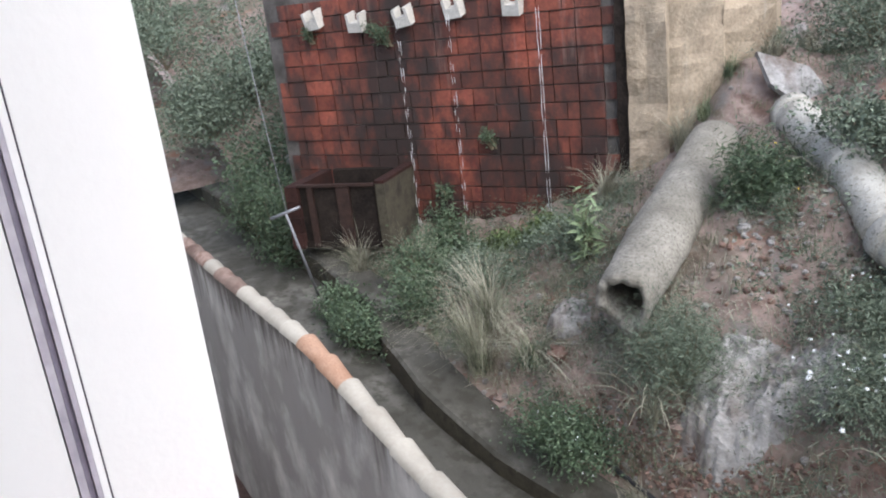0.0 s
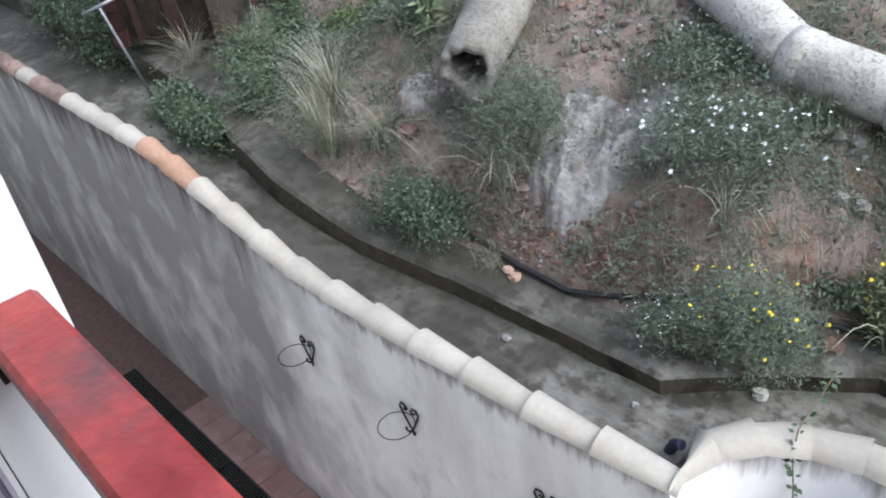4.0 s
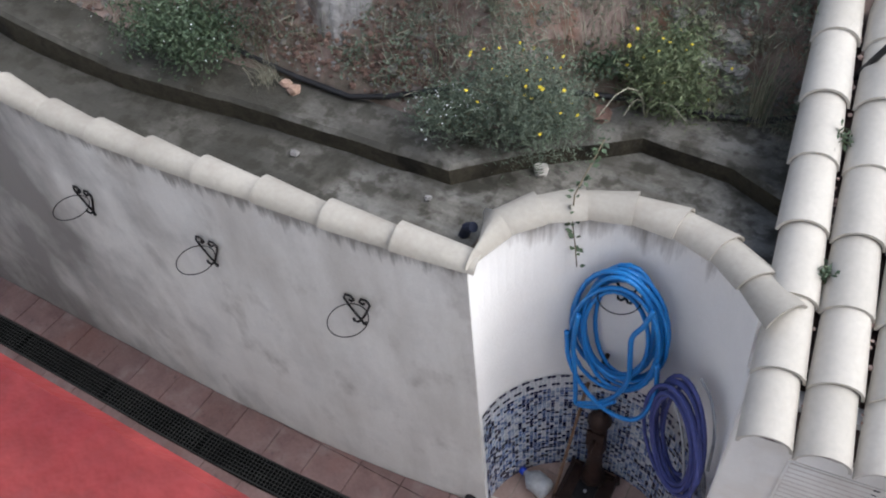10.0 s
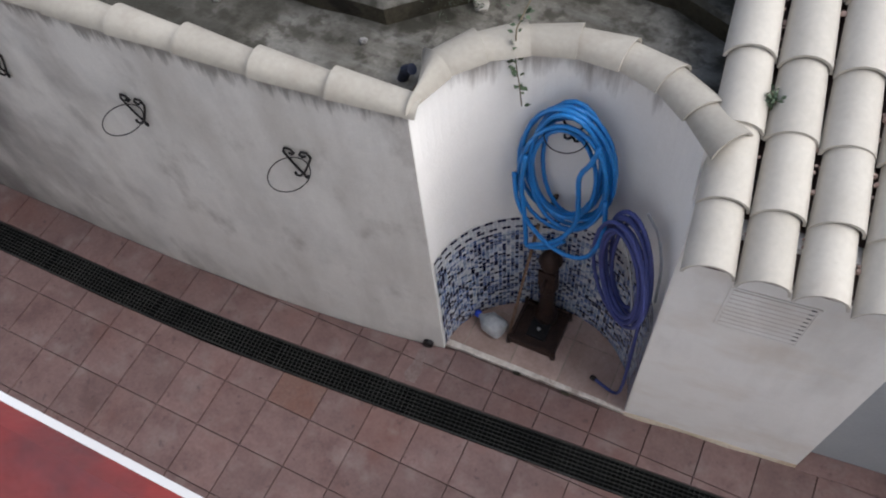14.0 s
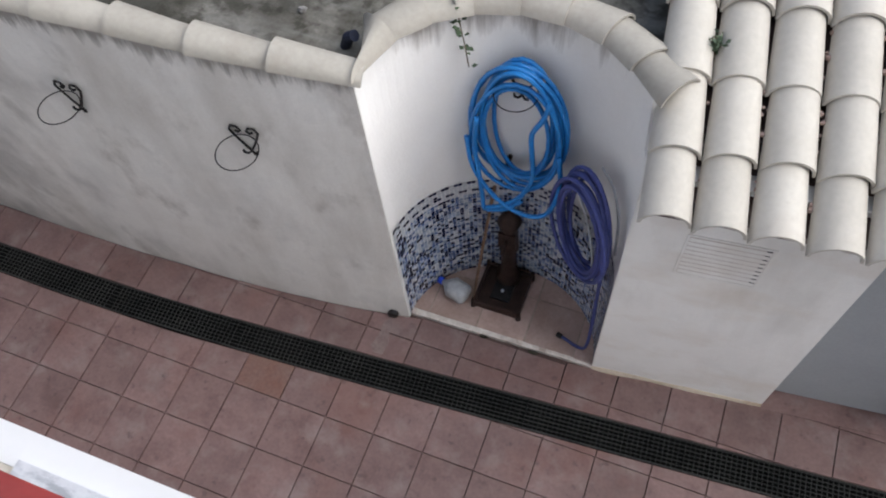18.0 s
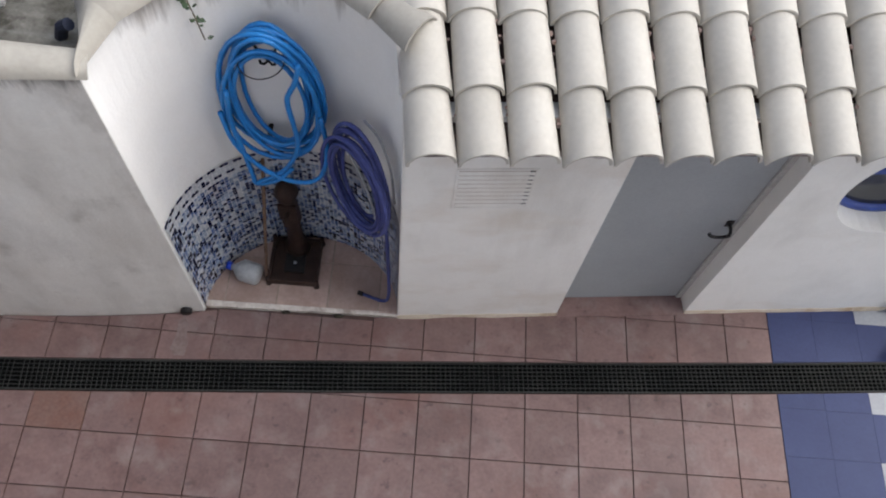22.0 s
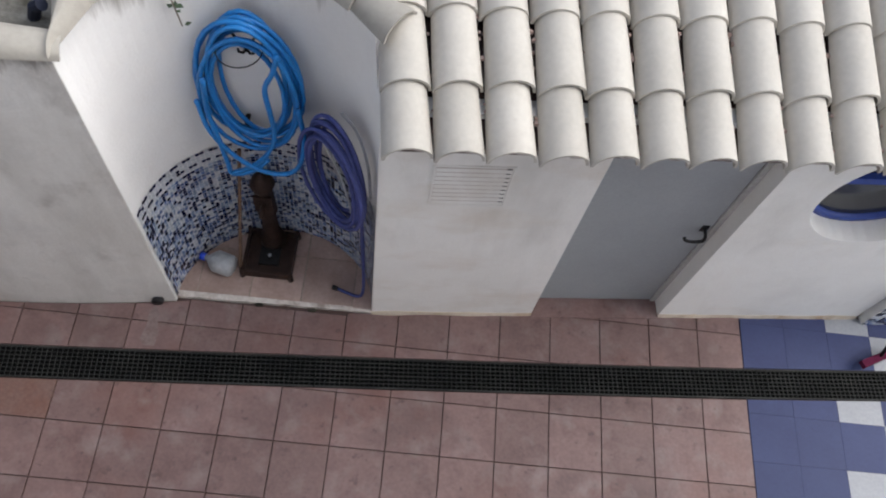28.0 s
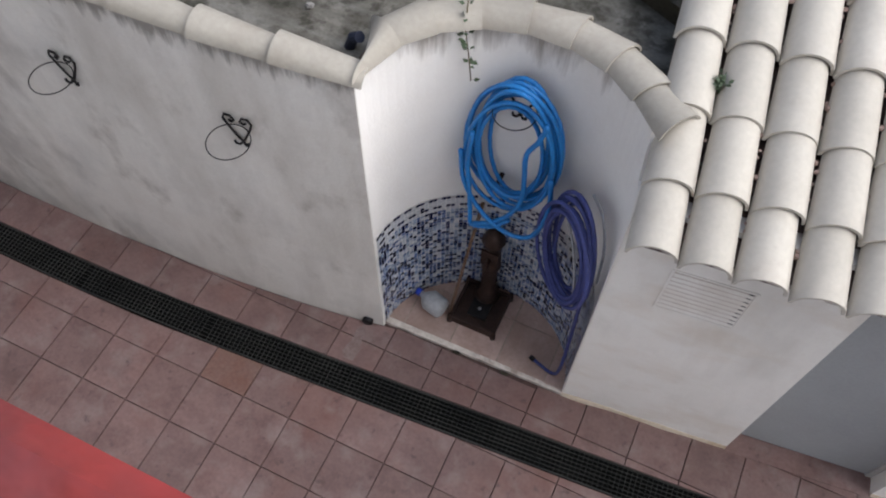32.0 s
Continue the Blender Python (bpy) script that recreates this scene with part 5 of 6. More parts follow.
Shape().tube(smooth_line([(-1.12, 1.07, 1.62), (-1.05, 1.02, 1.46), (-0.99, 0.975, 1.22), (-0.965, 0.955, 1.0)]), 0.008, 6).make("cord", CLOUDY, hose2, True, "thin grey white cord in the coil")
Shape().tube(smooth_line([(-1.05, 1.16, 1.76), (-0.97, 1.10, 1.70), (-0.91, 1.03, 1.55), (-0.885, 0.985, 1.30)]), 0.008, 6).make("cord", CLOUDY, hose2, True, "thin grey white cord round the coil")
tail = Shape().tube(smooth_line([(-0.93, 0.95, 1.25), (-0.91, 0.93, 0.6), (-0.91, 0.94, 0.2), (-0.95, 0.96, 0.06), (-1.08, 1.0, 0.05)]), 0.0105, 8).make("end", PURPLEHOSE, hose2, True)
Shape().tube([(-1.08, 1.0, 0.05), (-1.115, 1.01, 0.05)], 0.016, 8).make("nozzle", IRON, tail, True, "dark hose nozzle")

# wrought iron pot rings
def pot_ring(x, y, z, ax):
    t = thing("pot_ring", (x, y, z), "black wrought iron flower pot ring on the wall", "pot ring", "iron pot rings on the wall")
    nx, ny = ax[1], -ax[0]                     # away from the wall
    P = lambda u, o, h: (x + ax[0] * u + nx * o, y + ax[1] * u + ny * o, z + h)
    Shape().tube([P(0.105 * math.sin(2 * math.pi * i / 32), 0.115 - 0.105 * math.cos(2 * math.pi * i / 32), 0.0) for i in range(32)], 0.0032, 5, closed=True).make("ring", IRON, t, True)
    for sgn in (-1, 1):
        Shape().tube([P(0, 0.01, -0.125), P(sgn * 0.02, 0.012, -0.09), P(sgn * 0.055, 0.012, -0.02), P(sgn * 0.075, 0.012, 0.03), P(sgn * 0.06, 0.012, 0.062), P(sgn * 0.03, 0.012, 0.06), P(sgn * 0.015, 0.012, 0.035), P(sgn * 0.03, 0.012, 0.018), P(sgn * 0.045, 0.012, 0.03)], 0.0065, 6).make("scroll", IRON, t, True)
        Shape().tube([P(0, 0.01, -0.125), P(sgn * 0.018, 0.02, -0.14), P(sgn * 0.034, 0.025, -0.13), P(sgn * 0.036, 0.025, -0.112)], 0.007, 6).make("curl", IRON, t, True)
    return t


for x, z in ((-4.605, 1.925), (-3.642, 1.925), (-2.70, 1.875)):
    sl_ = (wall_y(x + 0.1) - wall_y(x - 0.1)) / 0.2
    l = math.hypot(1, sl_)
    pot_ring(x, wall_y(x), z, (1 / l, sl_ / l))
pot_ring(-1.52, 1.397, 1.975, (1, 0))
Shape().tube([(-1.575, 1.395, 1.32), (-1.575, 1.35, 1.32), (-1.575, 1.335, 1.27)], 0.014, 8).make("water_tap", RUST, tagged(thing("tap", (-1.575, 1.39, 1.27), "small rusty water tap on the niche wall", "tap"), ""), True)

# cast iron fountain with its tray, a stick and a water jug
ft = thing("iron_fountain", (-1.545, 1.19, 0.03), "dark cast iron garden fountain with a square tray", "fountain")
Shape().box(-1.705, -1.385, 1.03, 1.35, 0.036, 0.055).make("tray", RUST, ft)
tray = bpy.data.objects["tray"]
for a, b, c, d in ((-1.705, -1.385, 1.03, 1.05), (-1.705, -1.385, 1.33, 1.35), (-1.705, -1.685, 1.05, 1.33), (-1.405, -1.385, 1.05, 1.33)):
    Shape().box(a, b, c, d, 0.055, 0.10).make("rim", RUST, tray)
for a, b in ((-1.70, 1.035), (-1.39, 1.035), (-1.70, 1.345), (-1.39, 1.345)):
    Shape().tube([(a, b, 0.03), (a, b, 0.115)], [0.02, 0.014], 8).make("foot", RUST, ft, True)
Shape().box(-1.61, -1.48, 1.11, 1.24, 0.0555, 0.075).make("grille", IRON, tray)
# White disc: the drain's reflection put into its colour.
Shape().tube([(-1.545, 1.175, 0.075), (-1.545, 1.175, 0.082)], 0.012, 10).make("drain", WHITETILE, tray, True, "drain plug with its glint painted white")
Shape().tube([(-1.545, 1.30, 0.055), (-1.545, 1.30, 0.12), (-1.545, 1.30, 0.16), (-1.545, 1.30, 0.42), (-1.545, 1.30, 0.47), (-1.545, 1.30, 0.72), (-1.545, 1.30, 0.78), (-1.545, 1.30, 0.84), (-1.545, 1.30, 0.88)], [0.085, 0.08, 0.055, 0.048, 0.065, 0.05, 0.075, 0.05, 0.01], 12).make("column", RUST, ft, True)
Shape().tube([(-1.545, 1.26, 0.62), (-1.545, 1.19, 0.63), (-1.545, 1.165, 0.60)], 0.014, 8).make("spout", RUST, ft, True)
Shape().box(-1.60, -1.49, 1.245, 1.262, 0.54, 0.70).make("plaque", RUST, ft)
stick = thing("wooden_stick", (-1.715, 1.06, 0.03), "thin brown wooden stick leaning in the niche", "stick")
Shape().tube([(-1.715, 1.05, 0.031), (-1.69, 1.2, 0.5), (-1.655, 1.355, 1.03)], 0.011, 7).make("shaft", WOOD, stick, True)
jug = thing("water_jug", (-1.87, 1.08, 0.03), "cloudy plastic water jug with a blue cap", "jug")
c0, d0 = Vector((-1.945, 1.10, 0.105)), Vector((0.93, -0.25, 0.0)).normalized()
body = Shape().tube([c0 + d0 * a for a in (0.0, 0.02, 0.05, 0.075, 0.11, 0.18, 0.195, 0.205)], [0.018, 0.02, 0.05, 0.072, 0.072, 0.072, 0.062, 0.03], 14).make("body", CLOUDY, jug, True)
Shape().tube([c0 - d0 * 0.03, c0 - d0 * 0.026, c0 + d0 * 0.004], [0.022, 0.026, 0.026], 12).make("cap", BLUECAP, body, True, "blue plastic cap")

# outlet in the wall's foot
out = thing("drain_outlet", (-2.19, 0.79, 0.0), "dark oval drain outlet at the foot of the wall", "drain outlet")
Shape().tube([(-2.19, 0.86, 0.042), (-2.188, 0.782, 0.038), (-2.187, 0.776, 0.038)], [0.034, 0.037, 0.030], 14).make("mouth", IRON, out, True)

# Water running from the outlet, built as a flat pale patch.
s = Shape()
ring = [(0.0, 0.0), (0.03, -0.05), (0.035, -0.12), (0.055, -0.19), (0.045, -0.265), (-0.02, -0.268), (-0.05, -0.23), (-0.03, -0.13), (-0.035, -0.05)]
s.prism([(-2.20 + a, 0.775 + b) for a, b in ring], 0.0013, 0.0022)
s.make("water_streak", material("pale_water_streak", [(0.17, 0.115, 0.105), (0.22, 0.17, 0.16)], 22, 0.3, 0.1, 60), out, label="pale streak of water on the tiles")

# ---- the yard's far end: planter, ledge, broom ----
MORTAR2 = material("grey_cream_ledge", [(0.42, 0.41, 0.385), (0.52, 0.505, 0.475)], 5, 0.8, 0.15, 60)
pl = structure(thing("planter", front(UE, 0), "low mosaic faced planter under a white ledge", "planter", "", ""))
s, ids = Shape(), []
for c in range(46):
    for r in range(23):
        a, b = front(UE + 0.032 + c * 0.0265, -0.05, 0.005 + r * 0.0265), front(UE + 0.03 + c * 0.0265 + 0.0255, -0.05, 0.005 + r * 0.0265)
        s.add([a, b, (b[0], b[1], b[2] + 0.0235), (a[0], a[1], a[2] + 0.0235)], [(0, 1, 2, 3)])
        ids.append(rnd.choices((0, 1, 2, 3), (0.36, 0.22, 0.14, 0.28))[0])
mo = mesh_object("mosaic_face", s.v, s.f, mats, pl)
mo.data.polygons.foreach_set("material_index", ids)
tagged(mo, kind="stuff")
Shape().prism(*slab(UE + 0.03, UE + 1.5, -0.05, 0.617, -0.046, 0.5)).make("body", WHITE, pl)
Shape().prism(*slab(UE + 0.02, UE + 1.5, 0.617, 0.68, -0.058, 0.5)).make("ledge", MORTAR2, pl)
Shape().prism(*slab(UE, UE + 1.5, 0.68, 2.1, 0.5, 0.6)).make("back_wall", WHITE, pl)
Shape().prism(*slab(UE + 0.15, UE + 1.3, 0.75, 1.5, 0.47, 0.5)).make("panel", JAMBPAINT, pl)
broom = thing("broom", (2.55, 0.92, 0), "dark handled broom with a pink brush head", "broom")
mbm = Matrix.Translation((2.545, 0.915, 0.0)) @ Matrix.Rotation(radians(27), 4, "Z")
head = Shape().box(-0.145, 0.145, -0.025, 0.025, 0.055, 0.095, mbm).make("head", PINK, broom)
s = Shape()
for i in range(26):
    for j in range(4):
        x, y = -0.138 + i * 0.011, -0.02 + j * 0.0135
        s.add([tuple(mbm @ Vector(p)) for p in ((x - 0.003, y, 0.06), (x + 0.003, y, 0.06), (x + rnd.uniform(-0.012, 0.012), y * 1.5, 0.002))], [(0, 1, 2)])
tagged(s.make("bristle", BLACKHOSE, head), kind="stuff")
Shape().tube([(2.548, 0.92, 0.09), (2.54, 1.07, 0.45), (2.53, 1.205, 0.80)], 0.0115, 8).make("handle", IRON, broom, True)
blk = thing("toy_ring", front(UE + 0.38, -0.06, 0.4), "yellow and blue round tile ornament on the mosaic", "ornament")
for r0, r1, mt in ((0.0, 0.045, BLUECAP), (0.047, 0.085, YELLOW)):
    s = Shape()
    for i in range(20):
        a = 2 * math.pi * i / 20
        for r in (r0 + 0.001, r1):
            s.v.append(front(UE + 0.38 + r * math.cos(a), -0.054, 0.50 + r * math.sin(a)))
    s.f = [(2 * i, 2 * i + 1, (2 * i + 3) % 40, (2 * i + 2) % 40) for i in range(20)]
    s.make("disc" if r0 == 0 else "rim", mt, blk)

# roof ridge
RL = EXPO * NROW
RIDGE = barrel_mesh("ridge_tile", 0.40, 0.125, 0.11, CREAM, 7)
for k in range(11):
    p = E0 + UPV * (RL + 0.02) + FDIR * (-0.1 + k * 0.36) + Vector((0, 0, 0.0))
    piece("ridge_tile", RIDGE, along(p, p + FDIR), roof)

# ---- plants ----
def leaf_cloud(rs, n, centre, radii, size, droop=0.3, clumps=14, lean=(0, 0), slim=0.24):
    """Leaves gathered round twig ends inside an uneven dome: vertices and faces; and the twigs' ends."""
    v, f, ends = [], [], []
    c = Vector(centre)
    for k in range(clumps):
        a, h = rs.uniform(0, 2 * math.pi), rs.random() ** 0.7
        q = rs.uniform(0.35, 1.0) * math.sqrt(max(1 - h * h * 0.75, 0.1))
        ends.append(Vector((c.x + radii[0] * q * math.cos(a) + lean[0] * h, c.y + radii[1] * q * math.sin(a) + lean[1] * h, c.z + radii[2] * h)))
    for i in range(n):
        e = ends[rs.randrange(clumps)]
        sp = 0.46
        s = rs.random()
        p = e * (1 - s * 0.35) + Vector((c.x, c.y, c.z)) * (s * 0.35) + Vector((rs.gauss(0, radii[0] * sp * 0.55), rs.gauss(0, radii[1] * sp * 0.55), rs.gauss(0, radii[2] * sp * 0.5)))
        d = Vector((rs.gauss(0, 1), rs.gauss(0, 1), rs.gauss(0.4, 0.7) - droop)).normalized()
        u = d.cross(Vector((rs.gauss(0, 1), rs.gauss(0, 1), rs.gauss(0, 1)))).normalized()
        l = size * rs.uniform(0.6, 1.3)
        w = l * slim
        b = len(v)
        bend = Vector((0, 0, -l * 0.12))
        v += [tuple(p), tuple(p + d * l * 0.5 + u * w), tuple(p + d * l + bend), tuple(p + d * l * 0.5 - u * w)]
        f.append((b, b + 1, b + 2, b + 3))
    return v, f, ends


def shrub(name, x, y, z, radii, n, size, mat, label, category, seed, flowers=None, nfl=0, clumps=16, lean=(0, 0), fsize=0.012, slim=0.24):
    rs = random.Random(seed)
    t = thing(name, (x, y, z), label, category)
    v, f, ends = leaf_cloud(rs, n, (x, y, z), radii, size, 0.3, clumps, lean, slim)
    st = Shape()
    for e in ends:
        mid = Vector((x, y, z)) * 0.5 + e * 0.5 + Vector((rs.gauss(0, 0.03), rs.gauss(0, 0.03), 0))
        st.tube([(x + rs.gauss(0, 0.02), y + rs.gauss(0, 0.02), z - 0.04), mid, e], [0.006, 0.004, 0.002], 4)
    tagged(st.make("stems", STEM, t), kind="stuff")
    tagged(mesh_object("leaves", v, f, mat, t), kind="stuff")
    if flowers:
        s = Shape()
        for i in range(nfl):
            e = ends[rs.randrange(len(ends))]
            p = e + Vector((rs.gauss(0, radii[0] * 0.25), rs.gauss(0, radii[1] * 0.25), radii[2] * rs.uniform(0.0, 0.3)))
            nrm = Vector((rs.gauss(0.1, 0.4), rs.gauss(-0.35, 0.4), 1)).normalized()
            u = nrm.orthogonal().normalized()
            w = nrm.cross(u)
            r = fsize * rs.uniform(0.7, 1.2)
            s.add([tuple(p + nrm * 0.003)] + [tuple(p + (u * math.cos(k * math.pi / 5) + w * math.sin(k * math.pi / 5)) * r * (1.0 if k % 2 else 0.55)) for k in range(10)], [(0, 1 + k, 1 + (k + 1) % 10) for k in range(10)])
        tagged(s.make("flowers", flowers, t), kind="stuff")
    return t


def blades(rs, v, f, x, y, z, n, length, spread, width=0.005, lean=(0.0, 0.0)):
    bundles = [(rs.uniform(0, 2 * math.pi), rs.uniform(0.25, 1.0)) for _ in range(max(5, n // 14))]
    for i in range(n):
        ang, reach = rs.choice(bundles)
        a = ang + rs.gauss(0, 0.16)
        out = min(max(reach + rs.gauss(0, 0.1), 0.05), 1.0) * spread
        l = length * rs.uniform(0.4, 1.2)
        bx, by = x + rs.gauss(0, 0.03), y + rs.gauss(0, 0.03)
        dx, dy = math.cos(a) * out + lean[0], math.sin(a) * out + lean[1]
        px, py = -math.sin(a) * width / 2, math.cos(a) * width / 2
        b = len(v)
        for k, s in enumerate((0, 0.4, 0.75, 1.0)):
            q = l * dx * s ** 1.6
            r = l * dy * s ** 1.6
            h = l * (s - 0.78 * out * s ** 2.2)
            w = 1 - s * 0.9
            v += [(bx + q + px * w, by + r + py * w, z - 0.01 + h), (bx + q - px * w, by + r - py * w, z - 0.01 + h)]
            if k:
                f.append((b + 2 * k - 2, b + 2 * k - 1, b + 2 * k + 1, b + 2 * k))


def tuft(name, x, y, z, n, length, spread, mat, label, seed, width=0.005, lean=(0, 0), green=0):
    rs = random.Random(seed)
    t = thing(name, (x, y, z), label, "grass tuft")
    v, f = [], []
    blades(rs, v, f, x, y, z, n, length, spread, width, lean)
    tagged(mesh_object("blades", v, f, mat, t), kind="stuff")
    if green:
        v, f = [], []
        blades(rs, v, f, x, y, z, green, length * 0.6, spread * 0.8, width, lean)
        tagged(mesh_object("green_blades", v, f, GREENGRASS, t), kind="stuff")
    return t


def gz(x, y):
    return ground_z(x, y)


tuft("grass_tuft", -5.14, 1.47, gz(-5.14, 1.47), 220, 0.90, 0.78, PALESTRAW, "large dry straw coloured grass tuft drooping over the kerb", 1, 0.005, (0.05, -0.16), 190)
tuft("grass_tuft", -4.80, 1.66, gz(-4.80, 1.66), 150, 0.62, 1.2, STRAW, "dry grass tuft beside the large one", 11, 0.006, (0.15, -0.1), 120)
tuft("grass_tuft", -5.30, 1.68, gz(-5.30, 1.68), 220, 0.75, 1.15, STRAW, "dry grass tuft on the slope", 2, 0.007, (0, -0.1), 120)
tuft("grass_tuft", -6.7, 1.95, gz(-6.7, 1.95), 240, 0.6, 0.8, STRAW, "dry yellow grass tuft by the masonry box", 3, 0.007, (0.1, -0.1), 60)
tuft("grass_tuft", -7.3, 1.66, gz(-7.3, 1.66), 200, 0.6, 0.9, STRAW, "thin dry grass tuft by the post", 4, 0.007, (0, -0.1), 60)
tuft("grass_tuft", -1.24, 2.28, gz(-1.24, 2.28), 46, 0.80, 0.36, PALESTRAW, "tall dry grass stalks arching near the shed roof", 5, 0.004, (0.06, 0.0), 30)
tuft("grass_tuft", -1.75, 2.55, gz(-1.75, 2.55), 160, 0.5, 0.6, GREENGRASS, "green grass tuft on the slope", 6, 0.005)
tuft("grass_tuft", -2.35, 2.45, gz(-2.35, 2.45), 160, 0.38, 0.5, GREENGRASS, "short green grass tuft", 7, 0.005)
tuft("grass_tuft", -5.75, 3.25, gz(-5.75, 3.25), 300, 0.55, 0.9, STRAW, "matted dry grass under the pillar", 8, 0.006, (0.2, -0.1))
tuft("grass_tuft", -5.35, 3.75, gz(-5.35, 3.75), 260, 0.5, 0.9, STRAW, "matted dry grass beside the pillar", 9, 0.006)
for k, (x, y) in enumerate(((-5.25, 4.2), (-5.05, 4.45), (-5.2, 4.65), (-4.95, 4.75), (-5.3, 3.95))):
    tuft("grass_tuft", x, y, gz(x, y), 160, 0.34, 1.1, STRAW if k % 2 else GREENGRASS, "matted dry grass on the mound", 12 + k, 0.006)
v, f, rs = [], [], random.Random(77)
for i in range(3600):
    x = rs.uniform(-6.2, -0.9)
    y = kerb_y(x) + kerb_w(x) + abs(rs.gauss(0, 0.75)) + 0.02
    z, a, l, w = gz(x, y), rs.uniform(0, 2 * math.pi), rs.uniform(0.03, 0.13), rs.uniform(0.0012, 0.003)
    dx, dy, b = math.cos(a), math.sin(a), len(v)
    for s in (0.0, 0.5, 1.0):
        px, py = x + dx * l * s, y + dy * l * s
        pz = max(z, gz(px, py)) + 0.004 + 0.03 * s * (1 - s) + rs.uniform(0, 0.02) * s
        v += [(px - dy * w, py + dx * w, pz), (px + dy * w, py - dx * w, pz + 0.001)]
    f += [(b, b + 1, b + 3, b + 2), (b + 2, b + 3, b + 5, b + 4)]
tagged(mesh_object("dry_litter", v, f, STRAW), "dry stalks and straw lying on the slope", "litter", "", "stuff")
for k, (x, y) in enumerate(((-1.95, 2.48), (-1.62, 2.50), (-1.34, 2.52), (-1.06, 2.46), (-1.48, 2.36), (-1.02, 2.28), (-2.3, 2.5))):
    tuft("grass_tuft", x, y, gz(x, y), 130, 0.24, 1.2, PALESTRAW, "matted dry grass below the pipe", 60 + k, 0.004)
tuft("grass_tuft", -3.72, 1.50, gz(-3.72, 1.50), 140, 0.22, 0.9, STRAW, "small dry grass clump under the rock", 10, 0.004)
shrub("shrub", -4.27, 1.52, gz(-4.27, 1.52) - 0.02, (0.40, 0.28, 0.30), 9500, 0.024, LEAF, "dense dark green shrub hanging over the kerb", "shrub", 20, WHITEPETAL, 60, 34, (0.02, -0.22), 0.006)
shrub("shrub", -6.35, 1.12, channel_z(-6.35), (0.42, 0.2, 0.30), 4500, 0.032, LEAF, "dense green shrub growing in the gutter", "shrub", 21, None, 0, 26)
shrub("shrub", -6.85, 1.22, channel_z(-6.85), (0.32, 0.2, 0.28), 2600, 0.032, LEAF, "green shrub growing in the gutter", "shrub", 22)
shrub("shrub", -6.05, 1.55, gz(-6.05, 1.55), (0.36, 0.26, 0.30), 3200, 0.03, LEAF, "dark green weeds over the kerb", "shrub", 51, None, 0, 26)
shrub("shrub", -5.75, 1.95, gz(-5.75, 1.95), (0.34, 0.3, 0.26), 3200, 0.028, PALELEAF, "grey green weeds on the slope", "shrub", 52, None, 0, 26)
shrub("shrub", -6.5, 1.85, gz(-6.5, 1.85), (0.36, 0.3, 0.34), 3200, 0.03, LEAF, "dark green weeds beside the masonry box", "shrub", 53, None, 0, 26)
shrub("shrub", -5.35, 2.45, gz(-5.35, 2.45), (0.34, 0.34, 0.22), 3000, 0.026, PALELEAF, "low grey green weeds on the slope", "shrub", 54, None, 0, 26)
shrub("feathery_bush", -4.55, 5.1, gz(-4.55, 5.1), (0.5, 0.5, 0.6), 5000, 0.05, PALELEAF, "feathery bush behind the slab", "bush", 55, None, 0, 30, (0, 0), 0.012, 0.1)
shrub("feathery_bush", -5.0, 5.5, gz(-5.0, 5.5), (0.6, 0.5, 0.8), 5000, 0.05, PALELEAF, "feathery bush behind the mound", "bush", 56, None, 0, 30, (0, 0), 0.012, 0.1)
shrub("feathery_bush", -3.76, 1.90, gz(-3.76, 1.90), (0.40, 0.34, 0.44), 15000, 0.038, PALELEAF, "feathery grey green bush beside the rock", "bush", 23, None, 0, 60, (0.05, -0.05), 0.012, 0.05)
shrub("flowering_bush", -2.70, 2.22, gz(-2.7, 2.22), (0.48, 0.40, 0.24), 15000, 0.028, PALELEAF, "grey green bush dotted with white flowers", "bush", 24, WHITEPETAL, 90, 40, (0, -0.05), 0.013, 0.1)
shrub("flowering_bush", -3.05, 2.62, gz(-3.05, 2.62), (0.42, 0.34, 0.18), 8000, 0.036, PALELEAF, "low grey green bush with white flowers", "bush", 25, WHITEPETAL, 26, 30, (0, 0), 0.010, 0.1)
shrub("flowering_bush", -2.22, 1.84, gz(-2.22, 1.84), (0.30, 0.30, 0.50), 14000, 0.028, PALELEAF, "tall grey green bush with yellow flowers by the kerb", "bush", 26, YELLOW, 34, 34, (0.02, -0.34), 0.011, 0.1)
shrub("flowering_bush", -2.58, 1.62, gz(-2.58, 1.62), (0.24, 0.18, 0.24), 4200, 0.034, PALELEAF, "thin bush with small pale seed heads", "bush", 27, WHITEPETAL, 90, 24, (0.08, -0.16), 0.006, 0.1)
shrub("flowering_bush", -1.72, 2.24, gz(-1.72, 2.24), (0.26, 0.24, 0.42), 9000, 0.036, BRIGHTLEAF, "bright green bush with yellow flowers", "bush", 28, YELLOW, 20, 26, (0.03, -0.05), 0.012, 0.1)
shrub("shrub", -2.02, 2.12, gz(-2.02, 2.12), (0.2, 0.14, 0.14), 700, 0.03, LEAF, "low leafy weed by the kerb", "shrub", 29)
shrub("shrub", -1.45, 2.75, gz(-1.45, 2.75), (0.28, 0.26, 0.22), 1400, 0.035, PALELEAF, "grey green shrub above the roof", "shrub", 31)
shrub("feathery_bush", -4.15, 3.15, gz(-4.15, 3.15), (0.30, 0.32, 0.36), 6000, 0.06, LEAF, "feathery green bush between the pipes", "bush", 32, YELLOW, 8, 30, (0, -0.05), 0.012, 0.07)
